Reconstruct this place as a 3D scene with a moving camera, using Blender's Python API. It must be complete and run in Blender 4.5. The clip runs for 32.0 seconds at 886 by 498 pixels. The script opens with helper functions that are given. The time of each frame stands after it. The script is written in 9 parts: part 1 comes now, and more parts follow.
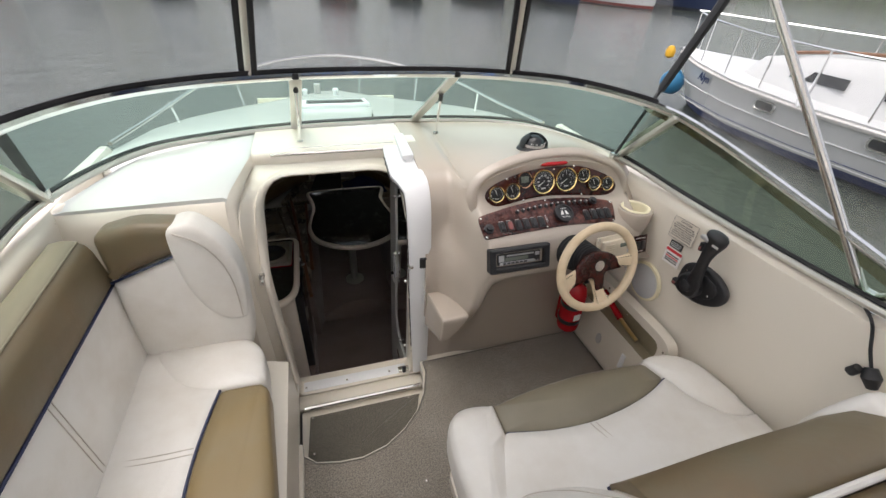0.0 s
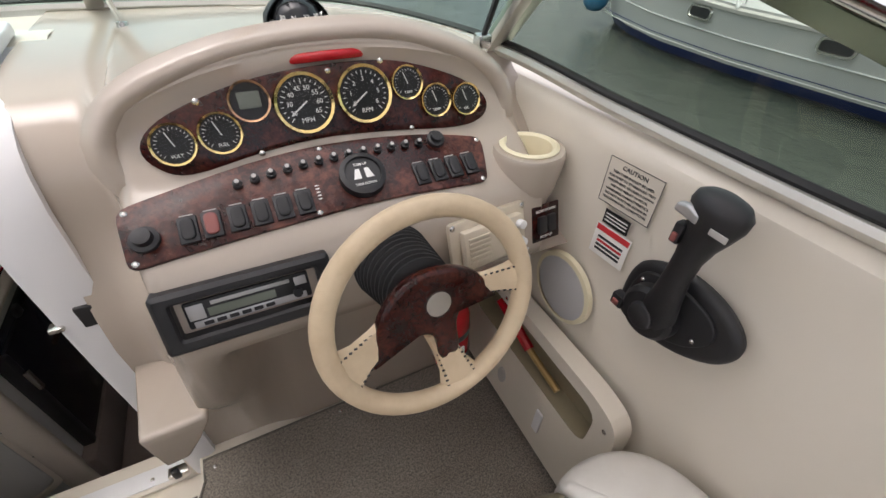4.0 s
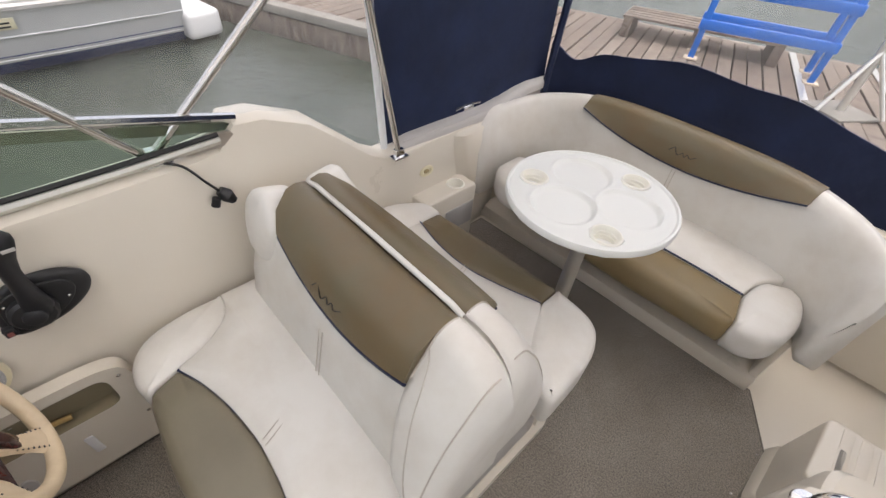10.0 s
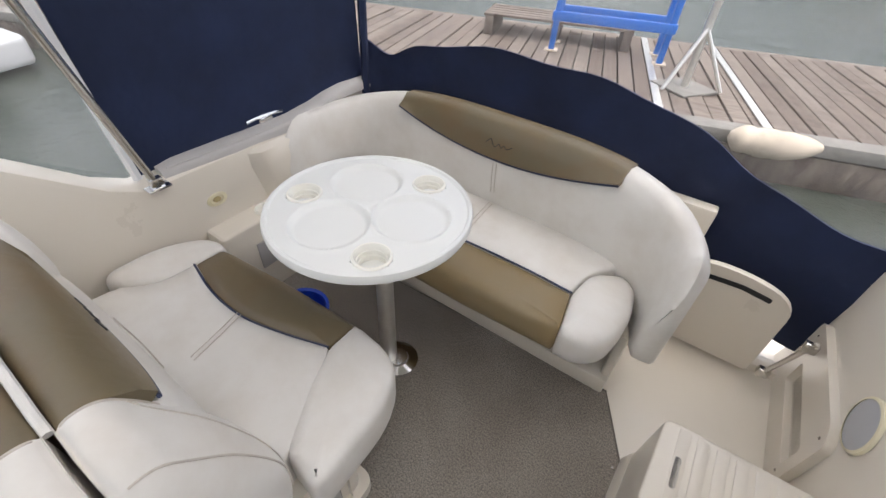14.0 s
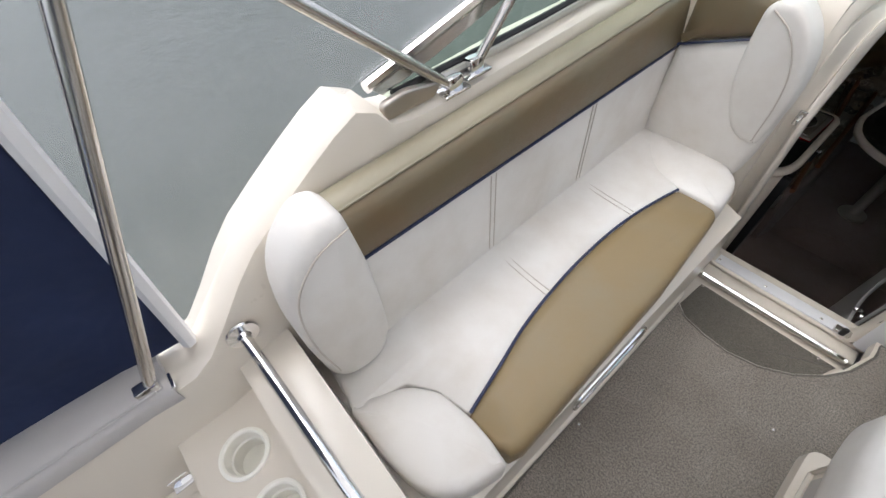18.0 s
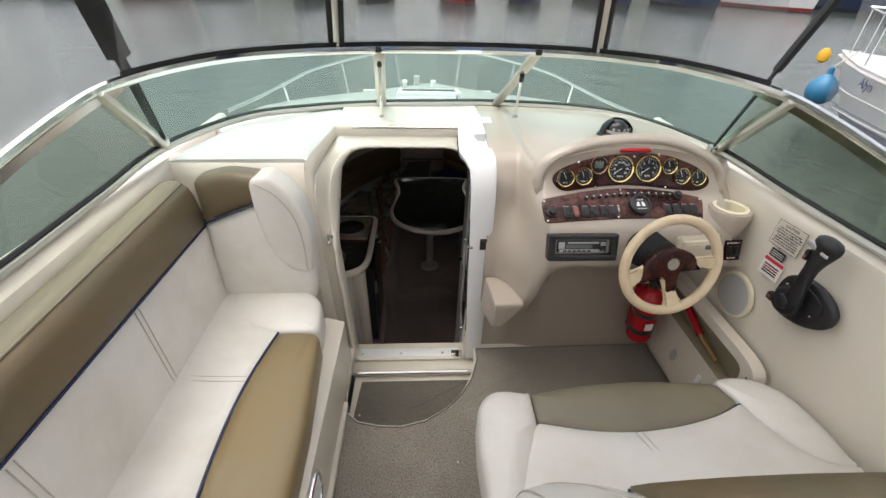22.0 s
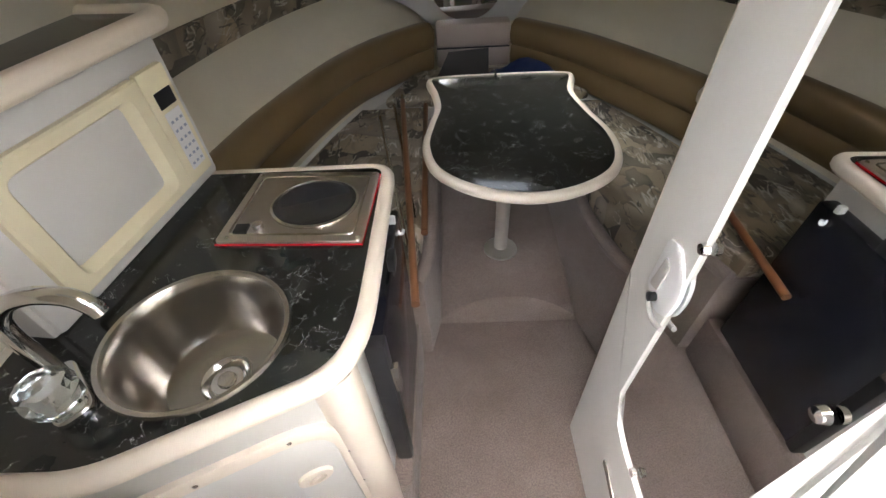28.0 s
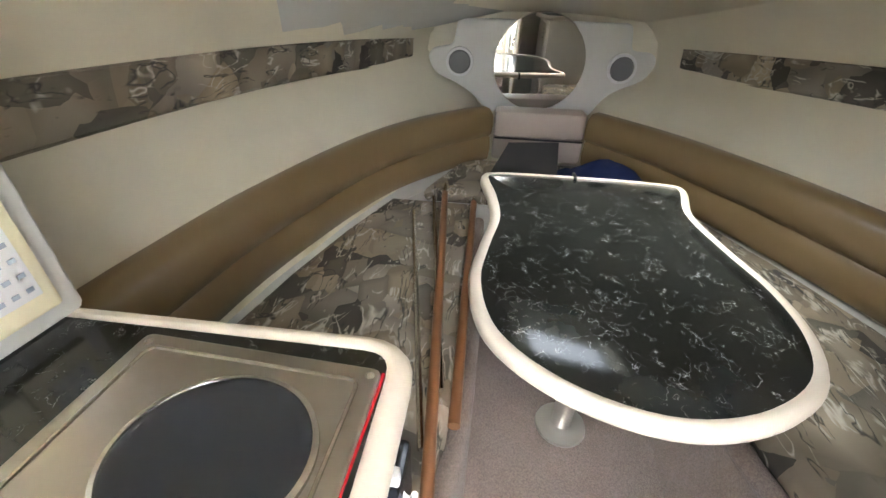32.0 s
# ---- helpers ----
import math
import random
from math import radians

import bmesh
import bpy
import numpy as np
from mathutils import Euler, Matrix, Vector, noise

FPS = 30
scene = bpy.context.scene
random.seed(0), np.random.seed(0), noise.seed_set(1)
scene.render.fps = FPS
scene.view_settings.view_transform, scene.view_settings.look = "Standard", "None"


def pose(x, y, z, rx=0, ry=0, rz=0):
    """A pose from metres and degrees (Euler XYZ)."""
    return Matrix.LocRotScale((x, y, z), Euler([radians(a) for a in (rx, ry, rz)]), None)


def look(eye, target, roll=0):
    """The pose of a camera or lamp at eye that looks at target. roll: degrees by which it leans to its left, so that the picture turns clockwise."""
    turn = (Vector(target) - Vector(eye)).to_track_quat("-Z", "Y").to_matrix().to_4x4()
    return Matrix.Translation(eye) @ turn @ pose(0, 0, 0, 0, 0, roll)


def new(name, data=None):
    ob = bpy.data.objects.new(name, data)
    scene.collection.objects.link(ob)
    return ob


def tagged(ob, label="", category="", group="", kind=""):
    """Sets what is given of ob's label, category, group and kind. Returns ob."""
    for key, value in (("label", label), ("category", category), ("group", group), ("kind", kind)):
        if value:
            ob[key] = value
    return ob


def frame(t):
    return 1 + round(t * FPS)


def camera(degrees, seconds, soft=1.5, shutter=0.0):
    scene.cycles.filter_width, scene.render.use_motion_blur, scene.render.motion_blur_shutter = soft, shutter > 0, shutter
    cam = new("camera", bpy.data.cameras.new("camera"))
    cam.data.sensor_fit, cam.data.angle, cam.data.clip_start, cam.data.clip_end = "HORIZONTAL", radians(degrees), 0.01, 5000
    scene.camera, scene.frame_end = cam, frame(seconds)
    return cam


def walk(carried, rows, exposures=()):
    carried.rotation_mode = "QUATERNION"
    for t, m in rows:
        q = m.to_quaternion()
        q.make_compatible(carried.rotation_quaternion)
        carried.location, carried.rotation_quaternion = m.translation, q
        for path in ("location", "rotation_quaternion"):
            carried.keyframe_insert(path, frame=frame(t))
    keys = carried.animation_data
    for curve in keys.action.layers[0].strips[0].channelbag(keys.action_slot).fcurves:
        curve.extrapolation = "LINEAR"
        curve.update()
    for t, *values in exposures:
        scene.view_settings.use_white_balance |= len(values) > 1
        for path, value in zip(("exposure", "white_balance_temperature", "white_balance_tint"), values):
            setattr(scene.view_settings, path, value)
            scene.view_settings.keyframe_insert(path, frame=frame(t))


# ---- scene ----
cam = camera(94.3, 32.0)

PATH = [
    (0, (-0.212, 0.223, 1.64), (0.311, 1.791, 0.514), 3.3),
    (0.5, (-0.238, 0.348, 1.629), (0.356, 1.872, 0.478), 2.7),
    (1, (-0.139, 0.521, 1.598), (0.533, 1.988, 0.416), 2.1),
    (1.5, (-0.032, 0.708, 1.574), (0.751, 2.087, 0.355), 2.4),
    (2, (0.077, 0.774, 1.508), (0.952, 2.08, 0.271), 2.1),
    (2.5, (0.249, 0.782, 1.421), (1.123, 2.045, 0.141), 0.5),
    (3, (0.352, 0.819, 1.353), (1.219, 2.055, 0.04), 1.1),
    (3.5, (0.436, 0.826, 1.273), (1.246, 2.104, -0.035), 1.6),
    (5.5, (0.678, 0.804, 1.192), (1.129, 2.35, 0.006), 3.2),
    (6, (0.687, 0.783, 1.19), (1.147, 2.356, 0.043), 2.7),
    (6.5, (0.684, 0.754, 1.186), (1.227, 2.328, 0.077), 0.8),
    (7, (0.597, 0.732, 1.269), (1.369, 2.183, 0.129), -1.3),
    (7.5, (0.455, 0.72, 1.384), (1.528, 1.888, 0.165), -1.5),
    (8, (0.301, 0.827, 1.53), (1.579, 1.478, 0.136), 1.7),
    (8.5, (0.062, 0.893, 1.537), (1.516, 0.91, 0.164), 1.7),
    (9, (-0.029, 0.899, 1.584), (1.287, 0.404, 0.162), 3.9),
    (9.5, (-0.078, 0.867, 1.586), (1.117, 0.074, 0.192), 5.1),
    (10, (-0.066, 0.808, 1.579), (0.953, -0.25, 0.221), 5.0),
    (10.5, (0.03, 0.774, 1.573), (0.821, -0.489, 0.238), 4.3),
    (11, (0.08, 0.779, 1.574), (0.633, -0.616, 0.252), 2.9),
    (11.5, (0.073, 0.767, 1.579), (0.499, -0.664, 0.248), 2.1),
    (12, (0.035, 0.641, 1.554), (0.493, -0.747, 0.19), 3.6),
    (12.5, (-0.098, 0.419, 1.506), (0.511, -0.884, 0.116), 5.8),
    (13, (-0.186, 0.303, 1.488), (0.546, -0.933, 0.095), 8.1),
    (13.5, (-0.274, 0.277, 1.466), (0.58, -0.922, 0.111), 7.7),
    (14, (-0.301, 0.276, 1.466), (0.524, -0.997, 0.163), 3.7),
    (14.5, (-0.217, 0.293, 1.514), (0.039, -1.177, 0.182), -0.9),
    (15, (-0.156, 0.242, 1.588), (-0.697, -0.981, 0.101), -6.6),
    (15.5, (-0.199, 0.302, 1.625), (-1.054, -0.55, 0.029), -13.4),
    (17.5, (-0.369, 0.156, 1.468), (-1.492, 0.382, -0.172), -8.6),
    (18, (-0.347, 0.017, 1.459), (-1.334, 0.769, -0.11), -5.2),
    (18.5, (-0.236, -0.067, 1.468), (-0.96, 1.113, 0.024), -4.2),
    (19, (-0.234, -0.109, 1.504), (-0.545, 1.296, 0.115), -3.1),
    (19.5, (-0.225, -0.183, 1.54), (-0.089, 1.263, 0.164), -1.7),
    (20, (-0.144, -0.185, 1.569), (0.288, 1.196, 0.188), 0.5),
    (20.5, (-0.187, -0.168, 1.573), (0.331, 1.223, 0.232), 2.2),
    (21, (-0.219, -0.136, 1.54), (0.189, 1.398, 0.323), 1.9),
    (21.5, (-0.155, -0.019, 1.542), (0.085, 1.605, 0.4), 1.4),
    (22, (-0.093, 0.157, 1.547), (0.0, 1.812, 0.428), 1.5),
    (22.5, (-0.131, 0.365, 1.521), (-0.12, 1.997, 0.365), 1.9),
    (23, (-0.167, 0.676, 1.5), (-0.213, 2.238, 0.253), 1.2),
    (23.5, (-0.144, 0.925, 1.383), (-0.218, 2.411, 0.045), -1.0),
    (24, (-0.197, 1.157, 1.296), (-0.283, 2.539, -0.147), -1.9),
    (24.5, (-0.236, 1.406, 1.153), (-0.285, 2.686, -0.383), -3.4),
    (26.5, (-0.24, 1.499, 0.635), (-0.312, 3.06, -0.613), 0.0),
    (27, (-0.239, 1.526, 0.579), (-0.246, 3.185, -0.538), -0.0),
    (27.5, (-0.232, 1.605, 0.674), (-0.257, 3.156, -0.589), -2.1),
    (28, (-0.257, 1.719, 0.715), (-0.313, 3.165, -0.665), -3.6),
    (28.5, (-0.262, 1.829, 0.683), (-0.305, 3.28, -0.693), -3.6),
    (29, (-0.264, 1.896, 0.646), (-0.264, 3.374, -0.701), -1.1),
    (29.5, (-0.284, 1.971, 0.645), (-0.287, 3.508, -0.635), 0.2),
    (30, (-0.275, 2.052, 0.658), (-0.316, 3.61, -0.595), 0.5),
    (30.5, (-0.241, 2.096, 0.655), (-0.171, 3.647, -0.607), 2.9),
    (31, (-0.277, 2.122, 0.643), (-0.187, 3.691, -0.594), 1.0),
    (31.5, (-0.306, 2.182, 0.6), (-0.345, 3.789, -0.591), -0.3),
    (32, (-0.337, 2.292, 0.532), (-0.519, 3.956, -0.563), 1.6),
]
EXPOSURES = [
    (0.0, 1.15, 6650, 10), (4.5, 1.15, 6650, 13), (6.2, 1.37, 6330, 12), (7.5, 1.34, 6480, 13), (9.0, 1.4, 6800, 14), (11.0, 1.4, 6600, 9),
    (14.0, 1.4, 6450, 10), (16.0, 1.4, 6450, 10), (18.0, 1.3, 6210, 10), (20.0, 1.26, 6250, 10), (22.0, 1.25, 6650, 8), (24.2, 0.9, 6200, 11),
    (25.2, 2.2, 6500, 12), (26.5, 3.65, 6500, 11), (28.0, 4.55, 6500, 11), (29.0, 4.97, 6600, 11), (30.0, 5.47, 6800, 10), (31.0, 5.55, 6750, 10), (32.0, 5.72, 6450, 8)]
walk(cam, [(t, look(eye, target, roll)) for t, eye, target, roll in PATH], EXPOSURES)

# ---- light ----
world = bpy.data.worlds.new("overcast")
scene.world = world
world.use_nodes = True
wn, wl = world.node_tree.nodes, world.node_tree.links
sky = wn.new("ShaderNodeTexSky")
sky.sky_type = 'NISHITA'
sky.sun_disc = False
sky.sun_elevation = radians(74)
sky.sun_rotation = radians(265)
sky.dust_density = 4.0
soft_sky = wn.new("ShaderNodeHueSaturation")
soft_sky.inputs["Saturation"].default_value = 0.36
wl.new(sky.outputs[0], soft_sky.inputs["Color"])
warm = wn.new("ShaderNodeMix")
warm.data_type, warm.blend_type = 'RGBA', 'MULTIPLY'
warm.inputs[0].default_value = 1.0
warm.inputs[7].default_value = (1.02, 0.995, 1.0, 1)
wl.new(soft_sky.outputs[0], warm.inputs[6])
wl.new(warm.outputs[2], wn["Background"].inputs[0])
wn["Background"].inputs[1].default_value = 0.15
sun_data = bpy.data.lights.new("sun", 'SUN')
sun_data.energy = 0.5
sun_data.angle = radians(60)
sun_data.color = (1.0, 0.99, 0.975)
sun = new("sun", sun_data)
sun.matrix_world = look((0, 0, 0), (0.22, 0.0, -0.96))


# ---- materials ----
def nodes_of(name):
    m = bpy.data.materials.new(name)
    m.use_nodes = True
    nt = m.node_tree
    return m, nt, nt.nodes, nt.links, nt.nodes["Principled BSDF"]


def ramp_of(nt, fac, stops):
    r = nt.nodes.new("ShaderNodeValToRGB")
    el = r.color_ramp.elements
    while len(el) < len(stops):
        el.new(0.5)
    for e, (p, c) in zip(el, stops):
        e.position, e.color = p, (*c, 1)
    nt.links.new(fac, r.inputs[0])
    return r.outputs[0]


def noise_of(nt, scale, detail=4, rough=0.55, coord=None):
    n = nt.nodes.new("ShaderNodeTexNoise")
    n.inputs["Scale"].default_value, n.inputs["Detail"].default_value, n.inputs["Roughness"].default_value = scale, detail, rough
    nt.links.new(coord or coords_of(nt), n.inputs["Vector"])
    return n.outputs[0]


def coords_of(nt):
    g = nt.nodes.get("Geo") or nt.nodes.new("ShaderNodeNewGeometry")
    g.name = "Geo"
    return g.outputs["Position"]


def mixed(nt, fac, a, b, kind='MIX'):
    x = nt.nodes.new("ShaderNodeMix")
    x.data_type, x.blend_type = 'RGBA', kind
    for key, v in ((0, fac), (6, a), (7, b)):
        if isinstance(v, (int, float)):
            x.inputs[key].default_value = v
        elif isinstance(v, tuple):
            x.inputs[key].default_value = (*v, 1)
        else:
            nt.links.new(v, x.inputs[key])
    return x.outputs[2]


def bump_of(nt, bsdf, height, strength, dist=0.002):
    b = nt.nodes.new("ShaderNodeBump")
    b.inputs["Strength"].default_value, b.inputs["Distance"].default_value = strength, dist
    nt.links.new(height, b.inputs["Height"])
    nt.links.new(b.outputs[0], bsdf.inputs["Normal"])


def surface(name, color, rough=0.5, metal=0.0, stain=0.12, stain_scale=3.0, grain=0.0, grain_scale=400.0, bump=0.0, dirt=None, coat=0.0):
    """A plain material with broad stains, fine grain and a little relief."""
    m, nt, n, l, b = nodes_of(name)
    dirt = dirt or tuple(c * 0.72 for c in color)
    broad = noise_of(nt, stain_scale, 6, 0.6)
    mask = ramp_of(nt, broad, [(0.42, (0, 0, 0)), (0.72, (1, 1, 1))])
    scaled = nt.nodes.new("ShaderNodeMath")
    scaled.operation = 'MULTIPLY'
    scaled.inputs[1].default_value = stain * 2
    l.new(mask, scaled.inputs[0])
    col = mixed(nt, scaled.outputs[0], color, dirt)
    fine = noise_of(nt, grain_scale, 3)
    if grain:
        col = mixed(nt, grain, col, ramp_of(nt, fine, [(0.3, (0, 0, 0)), (0.7, (1, 1, 1))]), 'OVERLAY')
    l.new(col, b.inputs["Base Color"])
    r = nt.nodes.new("ShaderNodeMapRange")
    r.inputs["To Min"].default_value, r.inputs["To Max"].default_value = max(rough - 0.06, 0.02), min(rough + 0.1, 1)
    l.new(broad, r.inputs["Value"])
    l.new(r.outputs[0], b.inputs["Roughness"])
    b.inputs["Metallic"].default_value = metal
    b.inputs["Coat Weight"].default_value = coat
    if bump:
        bump_of(nt, b, fine, bump)
    return m


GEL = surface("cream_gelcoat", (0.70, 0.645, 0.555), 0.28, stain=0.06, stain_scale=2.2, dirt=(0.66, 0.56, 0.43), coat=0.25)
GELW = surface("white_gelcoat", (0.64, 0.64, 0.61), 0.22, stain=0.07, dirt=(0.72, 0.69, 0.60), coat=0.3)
DASH = surface("beige_dash_gelcoat", (0.43, 0.371, 0.313), 0.20, stain=0.0, stain_scale=1.5, coat=0.35)
VINYL = surface("ivory_vinyl", (0.71, 0.685, 0.64), 0.38, stain=0.32, stain_scale=4.5, dirt=(0.57, 0.52, 0.45), grain_scale=900, bump=0.18)
KHAKI = surface("khaki_vinyl", (0.150, 0.120, 0.070), 0.30, stain=0.34, stain_scale=5, dirt=(0.165, 0.102, 0.045), grain_scale=500, bump=0.3)
TAN = surface("worn_tan_vinyl", (0.255, 0.185, 0.090), 0.36, stain=0.45, stain_scale=5, dirt=(0.25, 0.20, 0.12), grain_scale=500, bump=0.3)
FORETRIM = surface("greyed_khaki_vinyl", (0.205, 0.178, 0.125), 0.30, stain=0.35, stain_scale=6, dirt=(0.17, 0.145, 0.10), grain_scale=500, bump=0.3)
# khaki lightened in its colour for the sky light on the top roll
KHAKILIT = surface("skylit_khaki_vinyl", (0.27, 0.24, 0.165), 0.4, stain=0.2, grain_scale=500, bump=0.25)
FADED = surface("faded_red_plastic", (0.26, 0.085, 0.075), 0.45, stain=0.2, stain_scale=30)
SILVER = surface("silver_plastic", (0.50, 0.50, 0.51), 0.3, 0.6)
PIPING = surface("navy_piping", (0.02, 0.028, 0.07), 0.4)
SEAM = surface("stitched_seam", (0.52, 0.47, 0.41), 0.6)
CHROME = surface("chrome", (0.78, 0.78, 0.78), 0.08, 1.0, stain=0.05)
STEEL = surface("stainless_steel", (0.62, 0.60, 0.57), 0.2, 1.0, stain=0.1, stain_scale=12)
BRUSHED = surface("brushed_steel", (0.52, 0.48, 0.43), 0.34, 1.0, stain=0.15, stain_scale=8)
SINKM = surface("satin_sink_steel", (0.46, 0.435, 0.40), 0.19, 1.0, stain=0.25, stain_scale=14)
ALU = surface("anodised_aluminium", (0.70, 0.68, 0.63), 0.36, 0.8, stain=0.1, stain_scale=10)
BLACK = surface("black_plastic", (0.016, 0.016, 0.018), 0.42, stain=0.1, bump=0.06)
DIALB = surface("dial_black", (0.005, 0.005, 0.006), 0.7, stain=0.0)
RUBBER = surface("black_rubber", (0.012, 0.012, 0.013), 0.6, bump=0.1)
COPPER = surface("copper_bezel", (0.62, 0.36, 0.22), 0.18, 1.0, stain=0.08, stain_scale=20)
GOLD = surface("gold_bezel", (0.90, 0.68, 0.30), 0.14, 1.0, stain=0.08, stain_scale=20)
RED = surface("red_paint", (0.46, 0.008, 0.016), 0.2, stain=0.1)
BLUE = surface("blue_plastic", (0.012, 0.06, 0.5), 0.3, stain=0.1)
TABLEW = surface("white_table_plastic", (0.76, 0.765, 0.735), 0.32, stain=0.08, dirt=(0.75, 0.72, 0.64))
CREAMP = surface("cream_plastic", (0.80, 0.735, 0.53), 0.4, stain=0.12, stain_scale=6)
RADIOP = surface("beige_radio_plastic", (0.60, 0.53, 0.42), 0.4, stain=0.12, stain_scale=9)
CUPC = surface("pale_cup_plastic", (0.84, 0.82, 0.74), 0.4, stain=0.1, stain_scale=8)
GREYV = surface("grey_vinyl", (0.48, 0.46, 0.44), 0.5, stain=0.12, bump=0.12, grain_scale=700)
WHITEP = surface("white_plastic", (0.76, 0.76, 0.765), 0.35, stain=0.05)
PAPER = surface("paper_label", (0.86, 0.84, 0.80), 0.6, stain=0.05)
INK = surface("print_ink", (0.03, 0.03, 0.035), 0.6)
REDINK = surface("red_print", (0.6, 0.03, 0.04), 0.6)
WHITEINK = surface("white_print", (0.85, 0.85, 0.83), 0.5)
WHEELV = surface("beige_wheel_leather", (0.70, 0.56, 0.38), 0.45, stain=0.3, stain_scale=14, dirt=(0.5, 0.37, 0.22), bump=0.15)
TRIM = surface("cream_edge_trim", (0.76, 0.68, 0.58), 0.35, stain=0.1, stain_scale=8)
LAMW = surface("white_laminate", (0.66, 0.65, 0.62), 0.35, stain=0.06)
LINER = surface("cream_headliner_vinyl", (0.76, 0.705, 0.57), 0.5, stain=0.14, stain_scale=2.5, bump=0.1, grain_scale=600)
BRONZE = surface("bronze_vinyl", (0.215, 0.148, 0.072), 0.30, stain=0.02, stain_scale=1.2, bump=0.1, grain_scale=600)
MAUVE = surface("mauve_padded_vinyl", (0.46, 0.38, 0.33), 0.4, stain=0.1)
TEAK = surface("varnished_wood_pole", (0.24, 0.10, 0.042), 0.35, stain=0.3, stain_scale=14)
ROPE = surface("white_rope", (0.6, 0.56, 0.48), 0.8, stain=0.3, stain_scale=30, bump=0.5, grain_scale=200)
HULLN = surface("white_hull_paint", (0.60, 0.60, 0.595), 0.3, stain=0.15, stain_scale=1.2, coat=0.3)
BLUESTRIPE = surface("blue_hull_stripe", (0.02, 0.035, 0.13), 0.3)
ANTIF = surface("dark_antifouling", (0.03, 0.035, 0.045), 0.7, stain=0.3)
DARKGLASS = surface("smoked_window", (0.02, 0.022, 0.024), 0.08, stain=0.02)
CONC = surface("weathered_concrete", (0.24, 0.225, 0.20), 0.85, stain=0.4, stain_scale=2, bump=0.4, grain=0.25, grain_scale=60)
BINDING = surface("black_cover_binding", (0.014, 0.014, 0.017), 0.7, bump=0.2)
FENDER = surface("blue_fender_rubber", (0.03, 0.17, 0.32), 0.4, stain=0.2, stain_scale=9)
SCREEN = surface("grey_speaker_cloth", (0.52, 0.52, 0.53), 0.7, grain=0.5, grain_scale=1200, bump=0.3, stain=0.1)
LCD = surface("display_window", (0.16, 0.18, 0.15), 0.15)
FOLI = surface("far_woods", (0.045, 0.06, 0.035), 0.9, stain=0.5, stain_scale=0.15, grain=0.6, grain_scale=0.9)
FOAM = surface("grimy_float_foam", (0.66, 0.56, 0.44), 0.85, stain=0.5, stain_scale=6, bump=0.5, grain_scale=40)
CLEARPLASTIC = surface("crystal_tap_plastic", (0.80, 0.86, 0.87), 0.04, stain=0.02)
CLEARPLASTIC.node_tree.nodes["Principled BSDF"].inputs["Transmission Weight"].default_value = 1.0
FRIDGE = surface("black_fridge_panel", (0.012, 0.013, 0.02), 0.12, stain=0.05)
BURNER = surface("dark_glass_plate", (0.022, 0.024, 0.028), 0.12, stain=0.08)


def creased(mat, scale, strength, dist=0.006):
    """Adds soft creases to the relief of a covering."""
    nt = mat.node_tree
    b = nt.nodes["Principled BSDF"]
    c = nt.nodes.new("ShaderNodeBump")
    c.inputs["Strength"].default_value, c.inputs["Distance"].default_value = strength, dist
    n = nt.nodes.new("ShaderNodeTexNoise")
    n.inputs["Scale"].default_value, n.inputs["Detail"].default_value, n.inputs["Distortion"].default_value = scale, 4, 1.2
    nt.links.new(coords_of(nt), n.inputs["Vector"])
    nt.links.new(n.outputs[0], c.inputs["Height"])
    if b.inputs["Normal"].links:
        nt.links.new(b.inputs["Normal"].links[0].from_socket, c.inputs["Normal"])
    nt.links.new(c.outputs[0], b.inputs["Normal"])


creased(VINYL, 9, 0.22)
creased(KHAKI, 26, 0.26, 0.003)
creased(TAN, 16, 0.22, 0.004)
creased(BRONZE, 5, 0.05)
creased(LINER, 3.5, 0.25, 0.012)


def carpet(name, light, dark, scale, strength):
    m, nt, n, l, b = nodes_of(name)
    fine = mixed(nt, 0.5, noise_of(nt, scale, 5, 0.8), noise_of(nt, scale * 2.3, 3, 0.7))
    broad = noise_of(nt, 2.4, 6, 0.65)
    col = ramp_of(nt, fine, [(0.43, dark), (0.56, light)])
    patch = ramp_of(nt, broad, [(0.35, (0.78, 0.74, 0.70)), (0.7, (1.12, 1.1, 1.08))])
    l.new(mixed(nt, 1.0, col, patch, 'MULTIPLY'), b.inputs["Base Color"])
    b.inputs["Roughness"].default_value = 0.95
    b.inputs["Sheen Weight"].default_value = 0.25
    bump_of(nt, b, fine, strength, 0.006)
    return m


CARPET = carpet("grey_loop_carpet", (0.43, 0.392, 0.34), (0.10, 0.09, 0.078), 165, 1.0)
CARPET2 = carpet("damp_grey_carpet", (0.21, 0.195, 0.16), (0.07, 0.065, 0.054), 165, 1.0)
CARPETC = carpet("taupe_cabin_carpet", (0.35, 0.285, 0.258), (0.185, 0.148, 0.134), 190, 0.9)


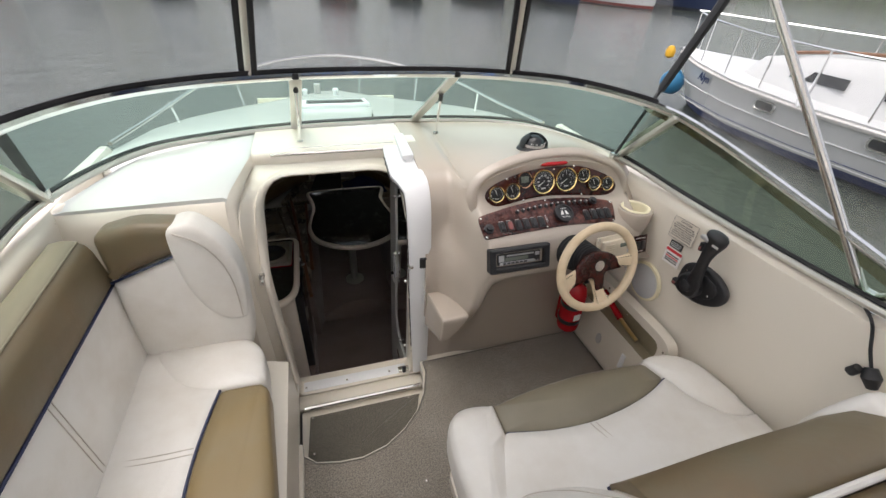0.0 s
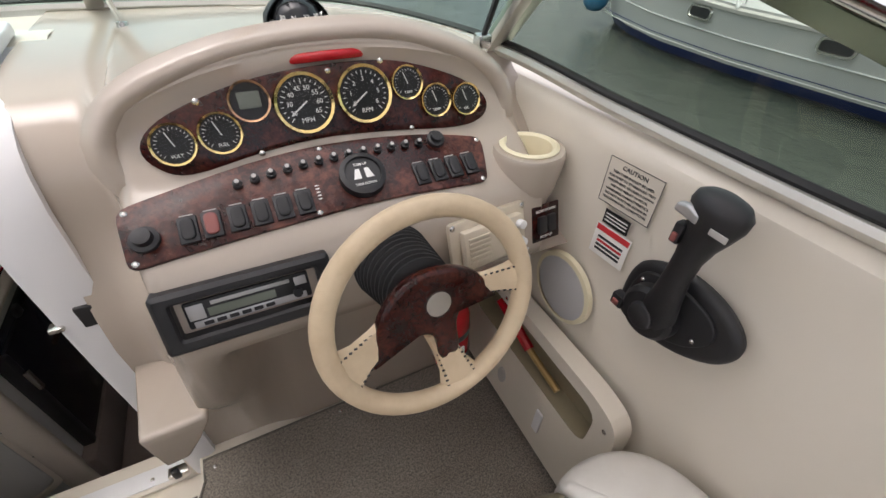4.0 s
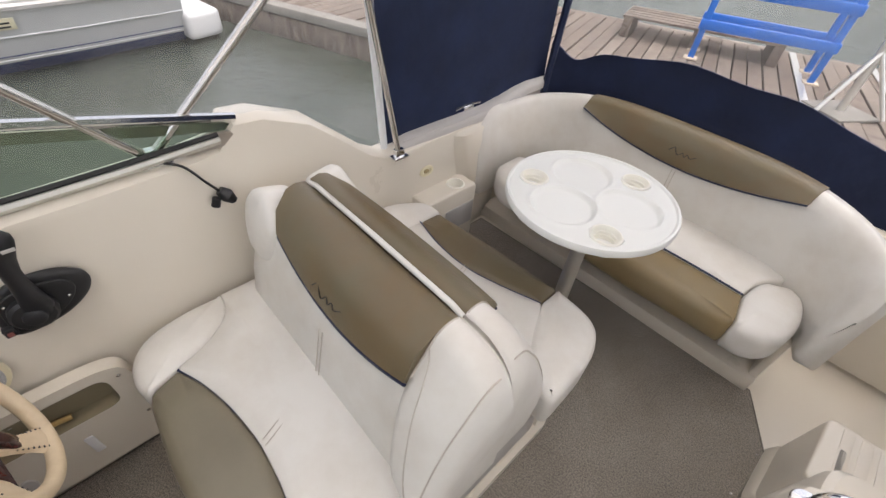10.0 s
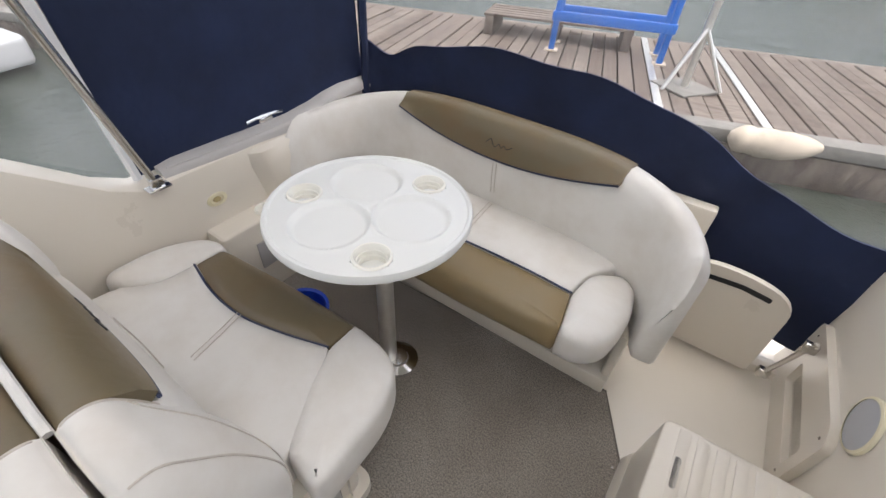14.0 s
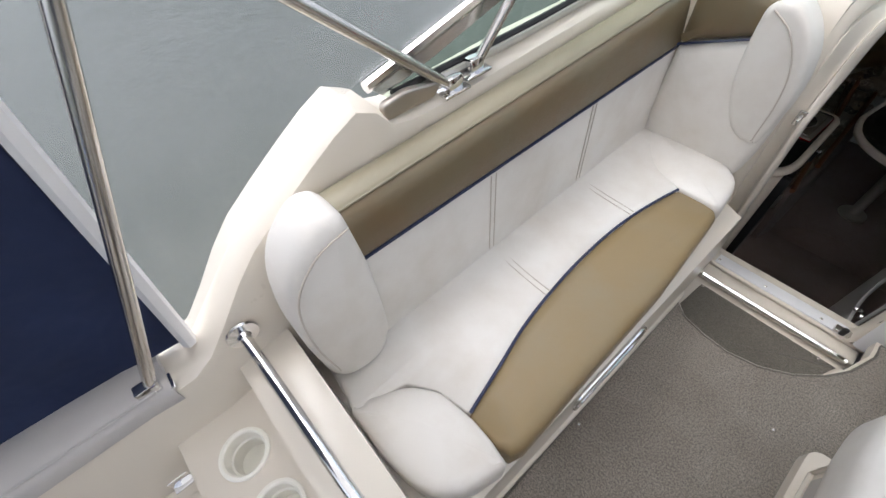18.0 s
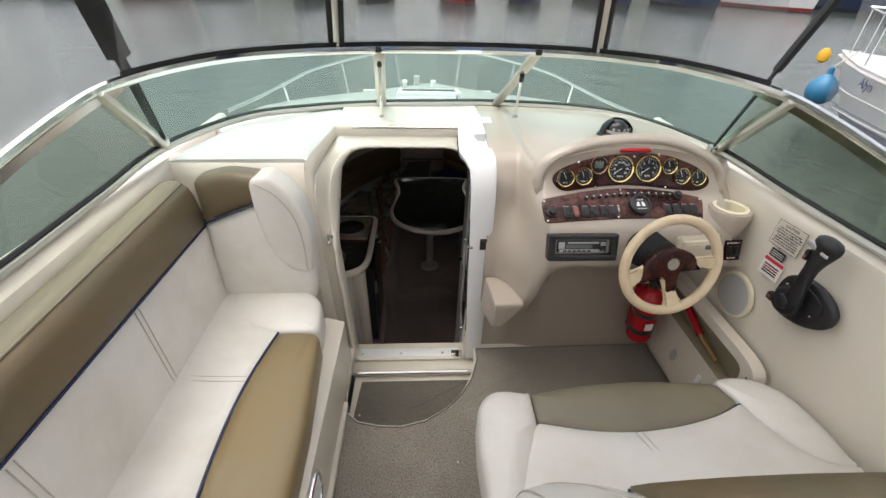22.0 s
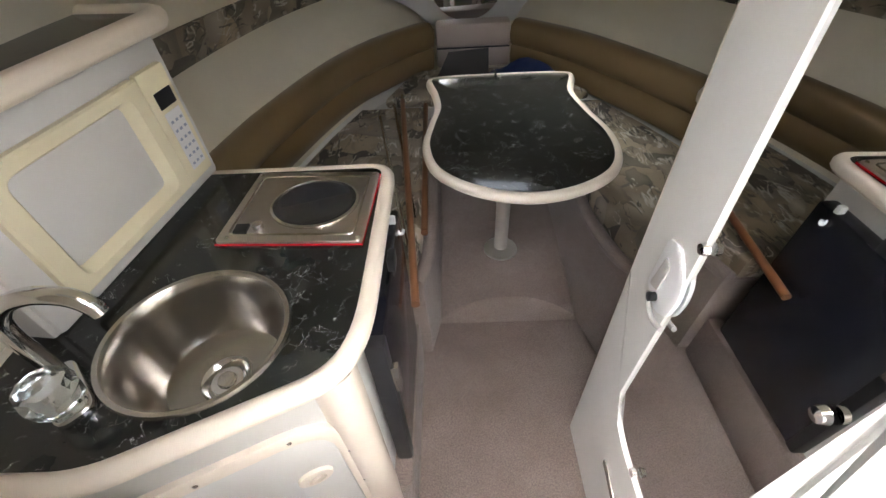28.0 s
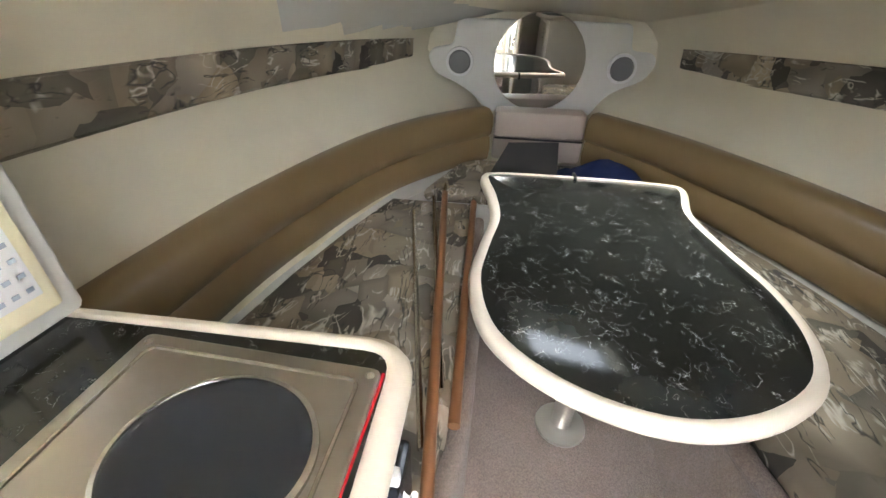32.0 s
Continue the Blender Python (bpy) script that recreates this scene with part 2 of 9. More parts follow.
def burl(name, worn):
    m, nt, n, l, b = nodes_of(name)
    a = noise_of(nt, 28, 8, 0.7)
    w = nt.nodes.new("ShaderNodeTexNoise")
    w.inputs["Scale"].default_value, w.inputs["Detail"].default_value, w.inputs["Distortion"].default_value = 60, 5, 3.0
    l.new(coords_of(nt), w.inputs["Vector"])
    c1 = ramp_of(nt, a, [(0.3, (0.012, 0.003, 0.003)), (0.52, (0.045, 0.008, 0.006)), (0.75, (0.12, 0.026, 0.014))])
    c2 = ramp_of(nt, w.outputs[0], [(0.35, (0.35, 0.3, 0.28)), (0.62, (1, 1, 1))])
    col = mixed(nt, 0.8, c1, c2, 'MULTIPLY')
    b.inputs["Roughness"].default_value = 0.16
    if worn:
        # sun-bleached patches where the lacquer has gone pink and grey
        patch = ramp_of(nt, noise_of(nt, 7, 8, 0.72), [(0.44, (0, 0, 0)), (0.60, (0.8, 0.8, 0.8))])
        fleck = ramp_of(nt, noise_of(nt, 70, 6, 0.75), [(0.40, (0.035, 0.018, 0.018)), (0.60, (0.20, 0.075, 0.055))])
        col = mixed(nt, patch, col, fleck)
        dull = nt.nodes.new("ShaderNodeMapRange")
        dull.inputs["To Min"].default_value, dull.inputs["To Max"].default_value = 0.2, 0.42
        l.new(patch, dull.inputs["Value"])
        l.new(dull.outputs[0], b.inputs["Roughness"])
    l.new(col, b.inputs["Base Color"])
    b.inputs["Coat Weight"].default_value = 0.1 if worn else 0.15
    b.inputs["Specular IOR Level"].default_value = 0.3
    return m


BURL = burl("burl_wood_laminate", False)
BURLW = burl("worn_burl_wood_laminate", True)


def marble():
    m, nt, n, l, b = nodes_of("black_marbled_laminate")
    v = nt.nodes.new("ShaderNodeTexVoronoi")
    v.feature = 'DISTANCE_TO_EDGE'
    v.inputs["Scale"].default_value = 15
    warp = nt.nodes.new("ShaderNodeTexNoise")
    warp.inputs["Scale"].default_value, warp.inputs["Detail"].default_value = 17, 7
    l.new(coords_of(nt), warp.inputs["Vector"])
    add = nt.nodes.new("ShaderNodeMix")
    add.data_type = 'RGBA'
    add.blend_type = 'ADD'
    add.inputs[0].default_value = 0.35
    l.new(coords_of(nt), add.inputs[6])
    l.new(warp.outputs["Color"], add.inputs[7])
    l.new(add.outputs[2], v.inputs["Vector"])
    vein = ramp_of(nt, v.outputs[0], [(0.0, (1, 1, 1)), (0.016, (0, 0, 0))])
    gate = ramp_of(nt, noise_of(nt, 20, 4, 0.7), [(0.50, (0, 0, 0)), (0.60, (1, 1, 1))])
    mask = mixed(nt, 1.0, vein, gate, 'MULTIPLY')
    fleck = ramp_of(nt, noise_of(nt, 120, 4, 0.7), [(0.70, (0, 0, 0)), (0.74, (1, 1, 1))])
    mask = mixed(nt, 0.6, mask, fleck, 'ADD')
    base = ramp_of(nt, noise_of(nt, 9, 5), [(0.35, (0.008, 0.009, 0.008)), (0.75, (0.026, 0.028, 0.026))])
    l.new(mixed(nt, mask, base, (0.56, 0.56, 0.54)), b.inputs["Base Color"])
    b.inputs["Roughness"].default_value = 0.13
    return m


MARBLE = marble()


def fabric():
    """A print of angular overlapping patches in beige, grey and charcoal with pale brush strokes."""
    m, nt, n, l, b = nodes_of("abstract_print_fabric")
    warp = nt.nodes.new("ShaderNodeTexNoise")
    warp.inputs["Scale"].default_value, warp.inputs["Detail"].default_value = 7, 3
    l.new(coords_of(nt), warp.inputs["Vector"])
    add = nt.nodes.new("ShaderNodeMix")
    add.data_type, add.blend_type = 'RGBA', 'ADD'
    add.inputs[0].default_value = 0.03
    l.new(coords_of(nt), add.inputs[6])
    l.new(warp.outputs["Color"], add.inputs[7])

    def turned(angle, sx, sy):
        t = nt.nodes.new("ShaderNodeMapping")
        t.inputs["Rotation"].default_value, t.inputs["Scale"].default_value = (0, 0, angle), (sx, sy, 1)
        l.new(add.outputs[2], t.inputs[0])
        return t.outputs[0]

    def patches(scale, stops, angle, sx, sy):
        v = nt.nodes.new("ShaderNodeTexVoronoi")
        v.distance = 'CHEBYCHEV'
        v.inputs["Scale"].default_value, v.inputs["Randomness"].default_value = scale, 0.85
        l.new(turned(angle, sx, sy), v.inputs["Vector"])
        cells = nt.nodes.new("ShaderNodeSeparateColor")
        l.new(v.outputs["Color"], cells.inputs[0])
        shade = ramp_of(nt, v.outputs["Distance"], [(0.05, (1.25, 1.22, 1.18)), (0.55, (0.62, 0.61, 0.60))])
        return mixed(nt, 1.0, ramp_of(nt, cells.outputs[0], stops), shade, 'MULTIPLY'), cells.outputs[1]

    def lines(scale, angle, sx, sy, lo, hi, cover):
        """Thin strokes of the brush, broken up by a mask."""
        w = nt.nodes.new("ShaderNodeTexNoise")
        w.inputs["Scale"].default_value, w.inputs["Detail"].default_value, w.inputs["Distortion"].default_value = scale, 2, 1.6
        l.new(turned(angle, sx, sy), w.inputs["Vector"])
        thin = ramp_of(nt, w.outputs[0], [(lo, (0, 0, 0)), ((lo + hi) / 2, (1, 1, 1)), (hi, (0, 0, 0))])
        gate = ramp_of(nt, noise_of(nt, 9, 3, 0.6), [(cover, (0, 0, 0)), (cover + 0.05, (1, 1, 1))])
        return mixed(nt, 1.0, thin, gate, 'MULTIPLY')

    tones = [(0.0, (0.047, 0.043, 0.038)), (0.14, (0.172, 0.156, 0.126)), (0.3, (0.406, 0.334, 0.233)), (0.48, (0.257, 0.232, 0.189)), (0.64, (0.468, 0.395, 0.289)), (0.8, (0.094, 0.087, 0.078)), (0.88, (0.328, 0.296, 0.248)), (1.0, (0.515, 0.456, 0.370))]
    large, _ = patches(4.0, tones, 0.5, 1.0, 1.6)
    small, pick = patches(8.5, tones, 1.3, 1.6, 0.8)
    gate = ramp_of(nt, pick, [(0.55, (0, 0, 0)), (0.57, (1, 1, 1))])
    col = mixed(nt, gate, large, small)
    col = mixed(nt, lines(9, 0.9, 1.0, 0.3, 0.47, 0.53, 0.50), col, (0.60, 0.565, 0.49))
    col = mixed(nt, lines(12, 2.6, 1.0, 0.25, 0.40, 0.44, 0.50), col, (0.55, 0.50, 0.42))
    col = mixed(nt, lines(14, 2.2, 1.0, 0.3, 0.55, 0.61, 0.46), col, (0.05, 0.047, 0.043))
    l.new(col, b.inputs["Base Color"])
    b.inputs["Roughness"].default_value = 0.7
    bump_of(nt, b, noise_of(nt, 700, 2), 0.3)
    return m


FABRIC = fabric()


def canvas():
    m, nt, n, l, b = nodes_of("navy_canvas")
    broad = noise_of(nt, 4, 5)
    l.new(ramp_of(nt, broad, [(0.3, (0.0045, 0.0105, 0.038)), (0.75, (0.010, 0.021, 0.070))]), b.inputs["Base Color"])
    b.inputs["Roughness"].default_value = 0.8
    folds = nt.nodes.new("ShaderNodeTexNoise")
    folds.inputs["Scale"].default_value, folds.inputs["Detail"].default_value = 7, 3
    l.new(coords_of(nt), folds.inputs["Vector"])
    bump_of(nt, b, folds.outputs[0], 0.5, 0.03)
    return m


CANVAS = canvas()


def pane_material(name, tint, gloss, rough, ripple=0.0):
    m = bpy.data.materials.new(name)
    m.use_nodes = True
    nt = m.node_tree
    nt.nodes.remove(nt.nodes["Principled BSDF"])
    t, g, x = nt.nodes.new("ShaderNodeBsdfTransparent"), nt.nodes.new("ShaderNodeBsdfGlossy"), nt.nodes.new("ShaderNodeMixShader")
    t.inputs[0].default_value = (*tint, 1)
    g.inputs["Roughness"].default_value = rough
    f = nt.nodes.new("ShaderNodeLayerWeight")
    f.inputs[0].default_value = 0.5
    steep, share = nt.nodes.new("ShaderNodeMath"), nt.nodes.new("ShaderNodeMath")
    steep.operation, share.operation = 'POWER', 'MULTIPLY_ADD'
    steep.inputs[1].default_value = 4.0
    share.inputs[1].default_value, share.inputs[2].default_value = gloss, (0.03 if gloss > 0.4 else 0.012)
    nt.links.new(f.outputs["Facing"], steep.inputs[0])
    nt.links.new(steep.outputs[0], share.inputs[0])
    nt.links.new(share.outputs[0], x.inputs[0])
    nt.links.new(t.outputs[0], x.inputs[1])
    nt.links.new(g.outputs[0], x.inputs[2])
    nt.links.new(x.outputs[0], nt.nodes["Material Output"].inputs[0])
    if ripple:
        b = nt.nodes.new("ShaderNodeBump")
        b.inputs["Strength"].default_value, b.inputs["Distance"].default_value = ripple, 0.02
        nt.links.new(noise_of(nt, 5, 3), b.inputs["Height"])
        nt.links.new(b.outputs[0], g.inputs["Normal"])
        nt.links.new(b.outputs[0], f.inputs["Normal"])
        # scuffed, milky patches, which also paint in the streaky haze of reflections
        d, y = nt.nodes.new("ShaderNodeBsdfDiffuse"), nt.nodes.new("ShaderNodeMixShader")
        d.inputs[0].default_value = (0.8, 0.8, 0.8, 1)
        nt.links.new(ramp_of(nt, noise_of(nt, 2.2, 7, 0.62), [(0.38, (0.03, 0.03, 0.03)), (0.72, (0.26, 0.26, 0.26))]), y.inputs[0])
        nt.links.new(x.outputs[0], y.inputs[1])
        nt.links.new(d.outputs[0], y.inputs[2])
        nt.links.new(y.outputs[0], nt.nodes["Material Output"].inputs[0])
    return m


TINT = pane_material("green_tinted_glass", (0.67, 0.86, 0.80), 0.55, 0.01)
# side tint lowered to carry the dark reflections on the water outside
TINTSIDE = pane_material("dimmed_green_side_glass", (0.64, 0.74, 0.65), 0.55, 0.01)
CLEAR = pane_material("clear_vinyl", (0.92, 0.93, 0.935), 0.6, 0.08, 0.5)
CREASEDV = pane_material("creased_clear_vinyl", (0.90, 0.91, 0.915), 0.95, 0.05, 0.9)
# cloth of the unseen top, made pale and translucent to light the cockpit evenly
TOPCLOTH = bpy.data.materials.new("unseen_translucent_top")
TOPCLOTH.use_nodes = True
tn = TOPCLOTH.node_tree.nodes
cloth_thru, cloth_mix = tn.new("ShaderNodeBsdfTranslucent"), tn.new("ShaderNodeMixShader")
tn["Principled BSDF"].inputs["Base Color"].default_value = (0.62, 0.62, 0.61, 1)
tn["Principled BSDF"].inputs["Roughness"].default_value = 0.85
cloth_thru.inputs[0].default_value = (0.90, 0.89, 0.87, 1)
cloth_mix.inputs[0].default_value = 0.72
for a, b in ((tn["Principled BSDF"].outputs[0], cloth_mix.inputs[1]), (cloth_thru.outputs[0], cloth_mix.inputs[2]), (cloth_mix.outputs[0], tn["Material Output"].inputs[0])):
    TOPCLOTH.node_tree.links.new(a, b)
LENS = pane_material("clear_lens", (0.95, 0.95, 0.95), 0.38, 0.02)
HATCHG = pane_material("smoked_hatch_acrylic", (0.62, 0.64, 0.64), 0.5, 0.08)


def mirror_material():
    m, nt, n, l, b = nodes_of("mirror_silver")
    b.inputs["Base Color"].default_value = (0.80, 0.80, 0.79, 1)
    b.inputs["Metallic"].default_value = 1
    b.inputs["Roughness"].default_value = 0.015
    return m


MIRROR = mirror_material()


def water_material():
    m, nt, n, l, b = nodes_of("harbour_water")
    b.inputs["Base Color"].default_value = (0.055, 0.064, 0.052, 1)
    b.inputs["Roughness"].default_value = 0.04
    b.inputs["IOR"].default_value = 1.40
    big, small = noise_of(nt, 1.6, 3, 0.5), noise_of(nt, 7.0, 6, 0.72)
    add = nt.nodes.new("ShaderNodeMath")
    add.operation = 'MULTIPLY_ADD'
    add.inputs[1].default_value = 2.0
    l.new(big, add.inputs[0])
    l.new(small, add.inputs[2])
    bump_of(nt, b, add.outputs[0], 0.28, 0.05)
    return m


WATER = water_material()


def planks_material():
    m, nt, n, l, b = nodes_of("weathered_dock_planks")
    info = nt.nodes.new("ShaderNodeObjectInfo")
    streak = nt.nodes.new("ShaderNodeTexNoise")
    mapping = nt.nodes.new("ShaderNodeMapping")
    mapping.inputs["Scale"].default_value = (4, 40, 4)
    mapping.inputs["Rotation"].default_value = (0, 0, radians(-72.6))
    l.new(coords_of(nt), mapping.inputs[0])
    l.new(mapping.outputs[0], streak.inputs["Vector"])
    streak.inputs["Scale"].default_value = 1.0
    c = ramp_of(nt, streak.outputs[0], [(0.3, (0.105, 0.083, 0.068)), (0.7, (0.265, 0.225, 0.19))])
    t = ramp_of(nt, info.outputs["Random"], [(0.0, (0.72, 0.66, 0.62)), (1.0, (1.1, 1.08, 1.05))])
    l.new(mixed(nt, 1.0, c, t, 'MULTIPLY'), b.inputs["Base Color"])
    b.inputs["Roughness"].default_value = 0.85
    bump_of(nt, b, streak.outputs[0], 0.5)
    return m


PLANK = planks_material()


# ---- building helpers ----
def part(name, bm, mat, parent=None, label="", angle=38):
    """Links a bmesh as one mesh object, under a thing or a part."""
    bmesh.ops.recalc_face_normals(bm, faces=bm.faces[:])
    me = bpy.data.meshes.new(name)
    bm.to_mesh(me)
    bm.free()
    me.materials.append(mat)
    me.polygons.foreach_set("use_smooth", [True] * len(me.polygons))
    me.set_sharp_from_angle(angle=radians(angle))
    ob = new(name, me)
    if parent is not None:
        adopt(ob, parent)
    if label:
        ob["label"] = label
    return ob


def adopt(ob, parent):
    m, p = Matrix.Identity(4), parent
    while p is not None:
        m = p.matrix_basis.copy() if p.parent is None else m
        p = p.parent
    ob.parent = parent
    if parent.parent is None:
        ob.matrix_parent_inverse = m.inverted()
    return ob


def thing(name, at, label, category, group=""):
    e = new(name)
    e.empty_display_size = 0.1
    e.matrix_basis = Matrix.Translation(at)
    return tagged(e, label, category, group)


def setting(name, bm, mat, label="", angle=38):
    return tagged(part(name, bm, mat, angle=angle), label, "", "", "structure")


def B():
    return bmesh.new()


def box(bm, x0, x1, y0, y1, z0, z1, r=0.0, m=None, seg=2):
    ret = bmesh.ops.create_cube(bm, size=1)
    vs = ret["verts"]
    bmesh.ops.scale(bm, vec=(x1 - x0, y1 - y0, z1 - z0), verts=vs)
    bmesh.ops.translate(bm, vec=((x0 + x1) / 2, (y0 + y1) / 2, (z0 + z1) / 2), verts=vs)
    if r:
        es = list({e for v in vs for e in v.link_edges})
        out = bmesh.ops.bevel(bm, geom=es, offset=r, segments=seg, affect='EDGES', profile=0.5)
        vs = list({v for f in out["faces"] for v in f.verts} | {v for v in vs if v.is_valid})
    if m:
        bmesh.ops.transform(bm, matrix=m, verts=vs)
    return bm


def loft(bm, rings, close=True, caps=True):
    """Quads between rings of equally many points."""
    rows = [[bm.verts.new(p) for p in ring] for ring in rings]
    n = len(rows[0])
    for a, b in zip(rows, rows[1:]):
        for i in range(n if close else n - 1):
            j = (i + 1) % n
            try:
                bm.faces.new((a[i], a[j], b[j], b[i]))
            except ValueError:
                pass
    if caps and close:
        for row in (rows[0], rows[-1]):
            try:
                bm.faces.new(row)
            except ValueError:
                pass
    return bm


def smooth_line(pts, n=8, closed=False):
    """A Catmull-Rom line through the points."""
    P = [Vector(p) for p in pts]
    out = []
    k = len(P)
    for i in range(k if closed else k - 1):
        p0 = P[(i - 1) % k] if closed or i > 0 else P[0] * 2 - P[1]
        p1, p2 = P[i], P[(i + 1) % k]
        p3 = P[(i + 2) % k] if closed or i + 2 < k else P[-1] * 2 - P[-2]
        for s in range(n):
            t = s / n
            out.append(0.5 * (2 * p1 + (p2 - p0) * t + (2 * p0 - 5 * p1 + 4 * p2 - p3) * t * t + (3 * p1 - p0 - 3 * p2 + p3) * t ** 3))
    if not closed:
        out.append(P[-1].copy())
    return out


def tube(bm, pts, r, n=10, closed=False, flat=1.0):
    P = [Vector(p) for p in pts]
    rings = []
    up = None
    for i, p in enumerate(P):
        a = P[i - 1] if i > 0 or closed else p
        b = P[(i + 1) % len(P)] if i + 1 < len(P) or closed else p
        d = (b - a).normalized()
        if up is None:
            up = d.orthogonal().normalized()
        up = (up - d * up.dot(d)).normalized()
        side = d.cross(up)
        rr = r[i] if isinstance(r, (list, tuple)) else r
        rings.append([p + (up * math.cos(2 * math.pi * k / n) + side * math.sin(2 * math.pi * k / n) * flat) * rr for k in range(n)])
    if closed:
        rings.append(rings[0])
        loft(bm, rings, True, False)
        bmesh.ops.remove_doubles(bm, verts=bm.verts[:], dist=1e-6)
        return bm
    return loft(bm, rings)


def lathe(bm, profile, n=24, m=None, caps=True):
    """Turns (radius, height) pairs round z."""
    rings = [[Vector((max(r, 1e-4) * math.cos(2 * math.pi * k / n), max(r, 1e-4) * math.sin(2 * math.pi * k / n), z)) for k in range(n)] for r, z in profile]
    if m:
        rings = [[m @ p for p in ring] for ring in rings]
    return loft(bm, rings, True, caps)


def rounded(pts, r, n=4):
    """A polygon in the plane with its corners rounded; r is one radius or one for each corner."""
    out, k = [], len(pts)
    for i in range(k):
        p, a, b = Vector(pts[i][:2]), Vector(pts[i - 1][:2]), Vector(pts[(i + 1) % k][:2])
        rr = r[i] if isinstance(r, (list, tuple)) else r
        da, db = a - p, b - p
        ra, rb = min(rr, da.length * 0.49), min(rr, db.length * 0.49)
        s, e = p + da.normalized() * ra, p + db.normalized() * rb
        if rr <= 1e-5:
            out.append(p)
            continue
        for j in range(n + 1):
            t = j / n
            out.append(s * (1 - t) ** 2 + p * 2 * t * (1 - t) + e * t * t)
    return out


def inset(pts, d):
    k = len(pts)
    area = sum(pts[i][0] * pts[(i + 1) % k][1] - pts[(i + 1) % k][0] * pts[i][1] for i in range(k))
    sgn = 1 if area > 0 else -1
    out = []
    for i in range(k):
        p, a, b = Vector(pts[i]), Vector(pts[i - 1]), Vector(pts[(i + 1) % k])
        n1, n2 = (p - a), (b - p)
        n1 = Vector((-n1.y, n1.x)).normalized() if n1.length > 1e-9 else Vector((0, 0))
        n2 = Vector((-n2.y, n2.x)).normalized() if n2.length > 1e-9 else n1
        q = (n1 + n2)
        q = q.normalized() if q.length > 1e-6 else n1
        c = max(q.dot(n1), 0.5)
        out.append(p + q * (sgn * d / c))
    return out


def pad(bm, outline, t, r, m=None, crown=0.0, foot=0.4, share=None):
    """A slab over an outline in the plane, t thick, with rounded rims and a crowned top."""
    m = m or Matrix.Identity(4)
    levels = [(0.0, foot * r), (0.45 * r, foot * r * 0.25), (r, 0.0), (t - r, 0.0), (t - 0.55 * r, 0.10 * r), (t - 0.2 * r, 0.4 * r), (t, r)]
    rings = []
    for z, d in levels:
        line = inset(outline, d)
        if share:
            line = [o.lerp(p, f) for o, p, f in zip(outline, line, share)]
        rings.append([m @ Vector((p.x, p.y, z)) for p in line])
    top = inset(outline, r)
    if share:
        top = [o.lerp(p, f) for o, p, f in zip(outline, top, share)]
    c = sum(top, Vector((0, 0))) / len(top)
    for f, h in ((0.7, 0.55), (0.35, 0.9)):
        rings.append([m @ Vector((c.x + (p.x - c.x) * f, c.y + (p.y - c.y) * f, t + crown * h)) for p in top])
    loft(bm, rings, True, False)
    rows = list(bm.verts)[-len(top):]
    mid = bm.verts.new(m @ Vector((c.x, c.y, t + crown)))
    for i in range(len(rows)):
        bm.faces.new((rows[i], rows[(i + 1) % len(rows)], mid))
    first = list(bm.verts)[-len(top) * len(rings) - 1:][:len(top)]
    try:
        bm.faces.new(first)
    except ValueError:
        pass
    return bm


def prism(bm, outline, z0, z1, m=None):
    m = m or Matrix.Identity(4)
    return loft(bm, [[m @ Vector((p[0], p[1], z)) for p in outline] for z in (z0, z1)])


def axes(o, x, y):
    """A pose with its origin, x axis and the half-plane of its y axis."""
    x = Vector(x).normalized()
    z = x.cross(Vector(y)).normalized()
    y = z.cross(x)
    m = Matrix((x, y, z)).transposed().to_4x4()
    m.translation = o
    return m


def screws(parent, places, m=None, r=0.006, name="screw"):
    mesh = None
    for p in places:
        if mesh is None:
            ob = part(name, lathe(B(), [(r * 0.7, 0), (r, 0.001), (r * 0.6, 0.003), (0.0, 0.0035)], 8, m), STEEL)
            mesh = ob.data
        else:
            ob = new(name, mesh)
        ob.location = p
        adopt(ob, parent)


def words(text, size, m, mat, parent, name="lettering", depth=0.0006, shear=0.0):
    cu = bpy.data.curves.new(name, 'FONT')
    cu.body, cu.size, cu.align_x, cu.align_y, cu.extrude, cu.shear, cu.resolution_u = text, size, 'CENTER', 'CENTER', depth, shear, 3
    tmp = bpy.data.objects.new(name, cu)
    scene.collection.objects.link(tmp)
    me = bpy.data.meshes.new_from_object(tmp.evaluated_get(bpy.context.evaluated_depsgraph_get()))
    bpy.data.objects.remove(tmp)
    me.transform(m)
    me.materials.clear()
    me.materials.append(mat)
    ob = new(name, me)
    return adopt(ob, parent) if parent is not None else ob


def holed(bm, outer, holes, z):
    """A flat face with holes in it."""
    es = []
    for ring in [outer] + holes:
        vs = [bm.verts.new((p[0], p[1], z)) for p in ring]
        for i in range(len(vs)):
            es.append(bm.edges.new((vs[i], vs[(i + 1) % len(vs)])))
    bmesh.ops.triangle_fill(bm, use_beauty=True, edges=es)


def circle(x, y, r, n=40):
    return [Vector((x + r * math.cos(2 * math.pi * k / n), y + r * math.sin(2 * math.pi * k / n))) for k in range(n)]


def XC(y):
    """The boat's middle line."""
    return 0.05 * (1.65 - y)


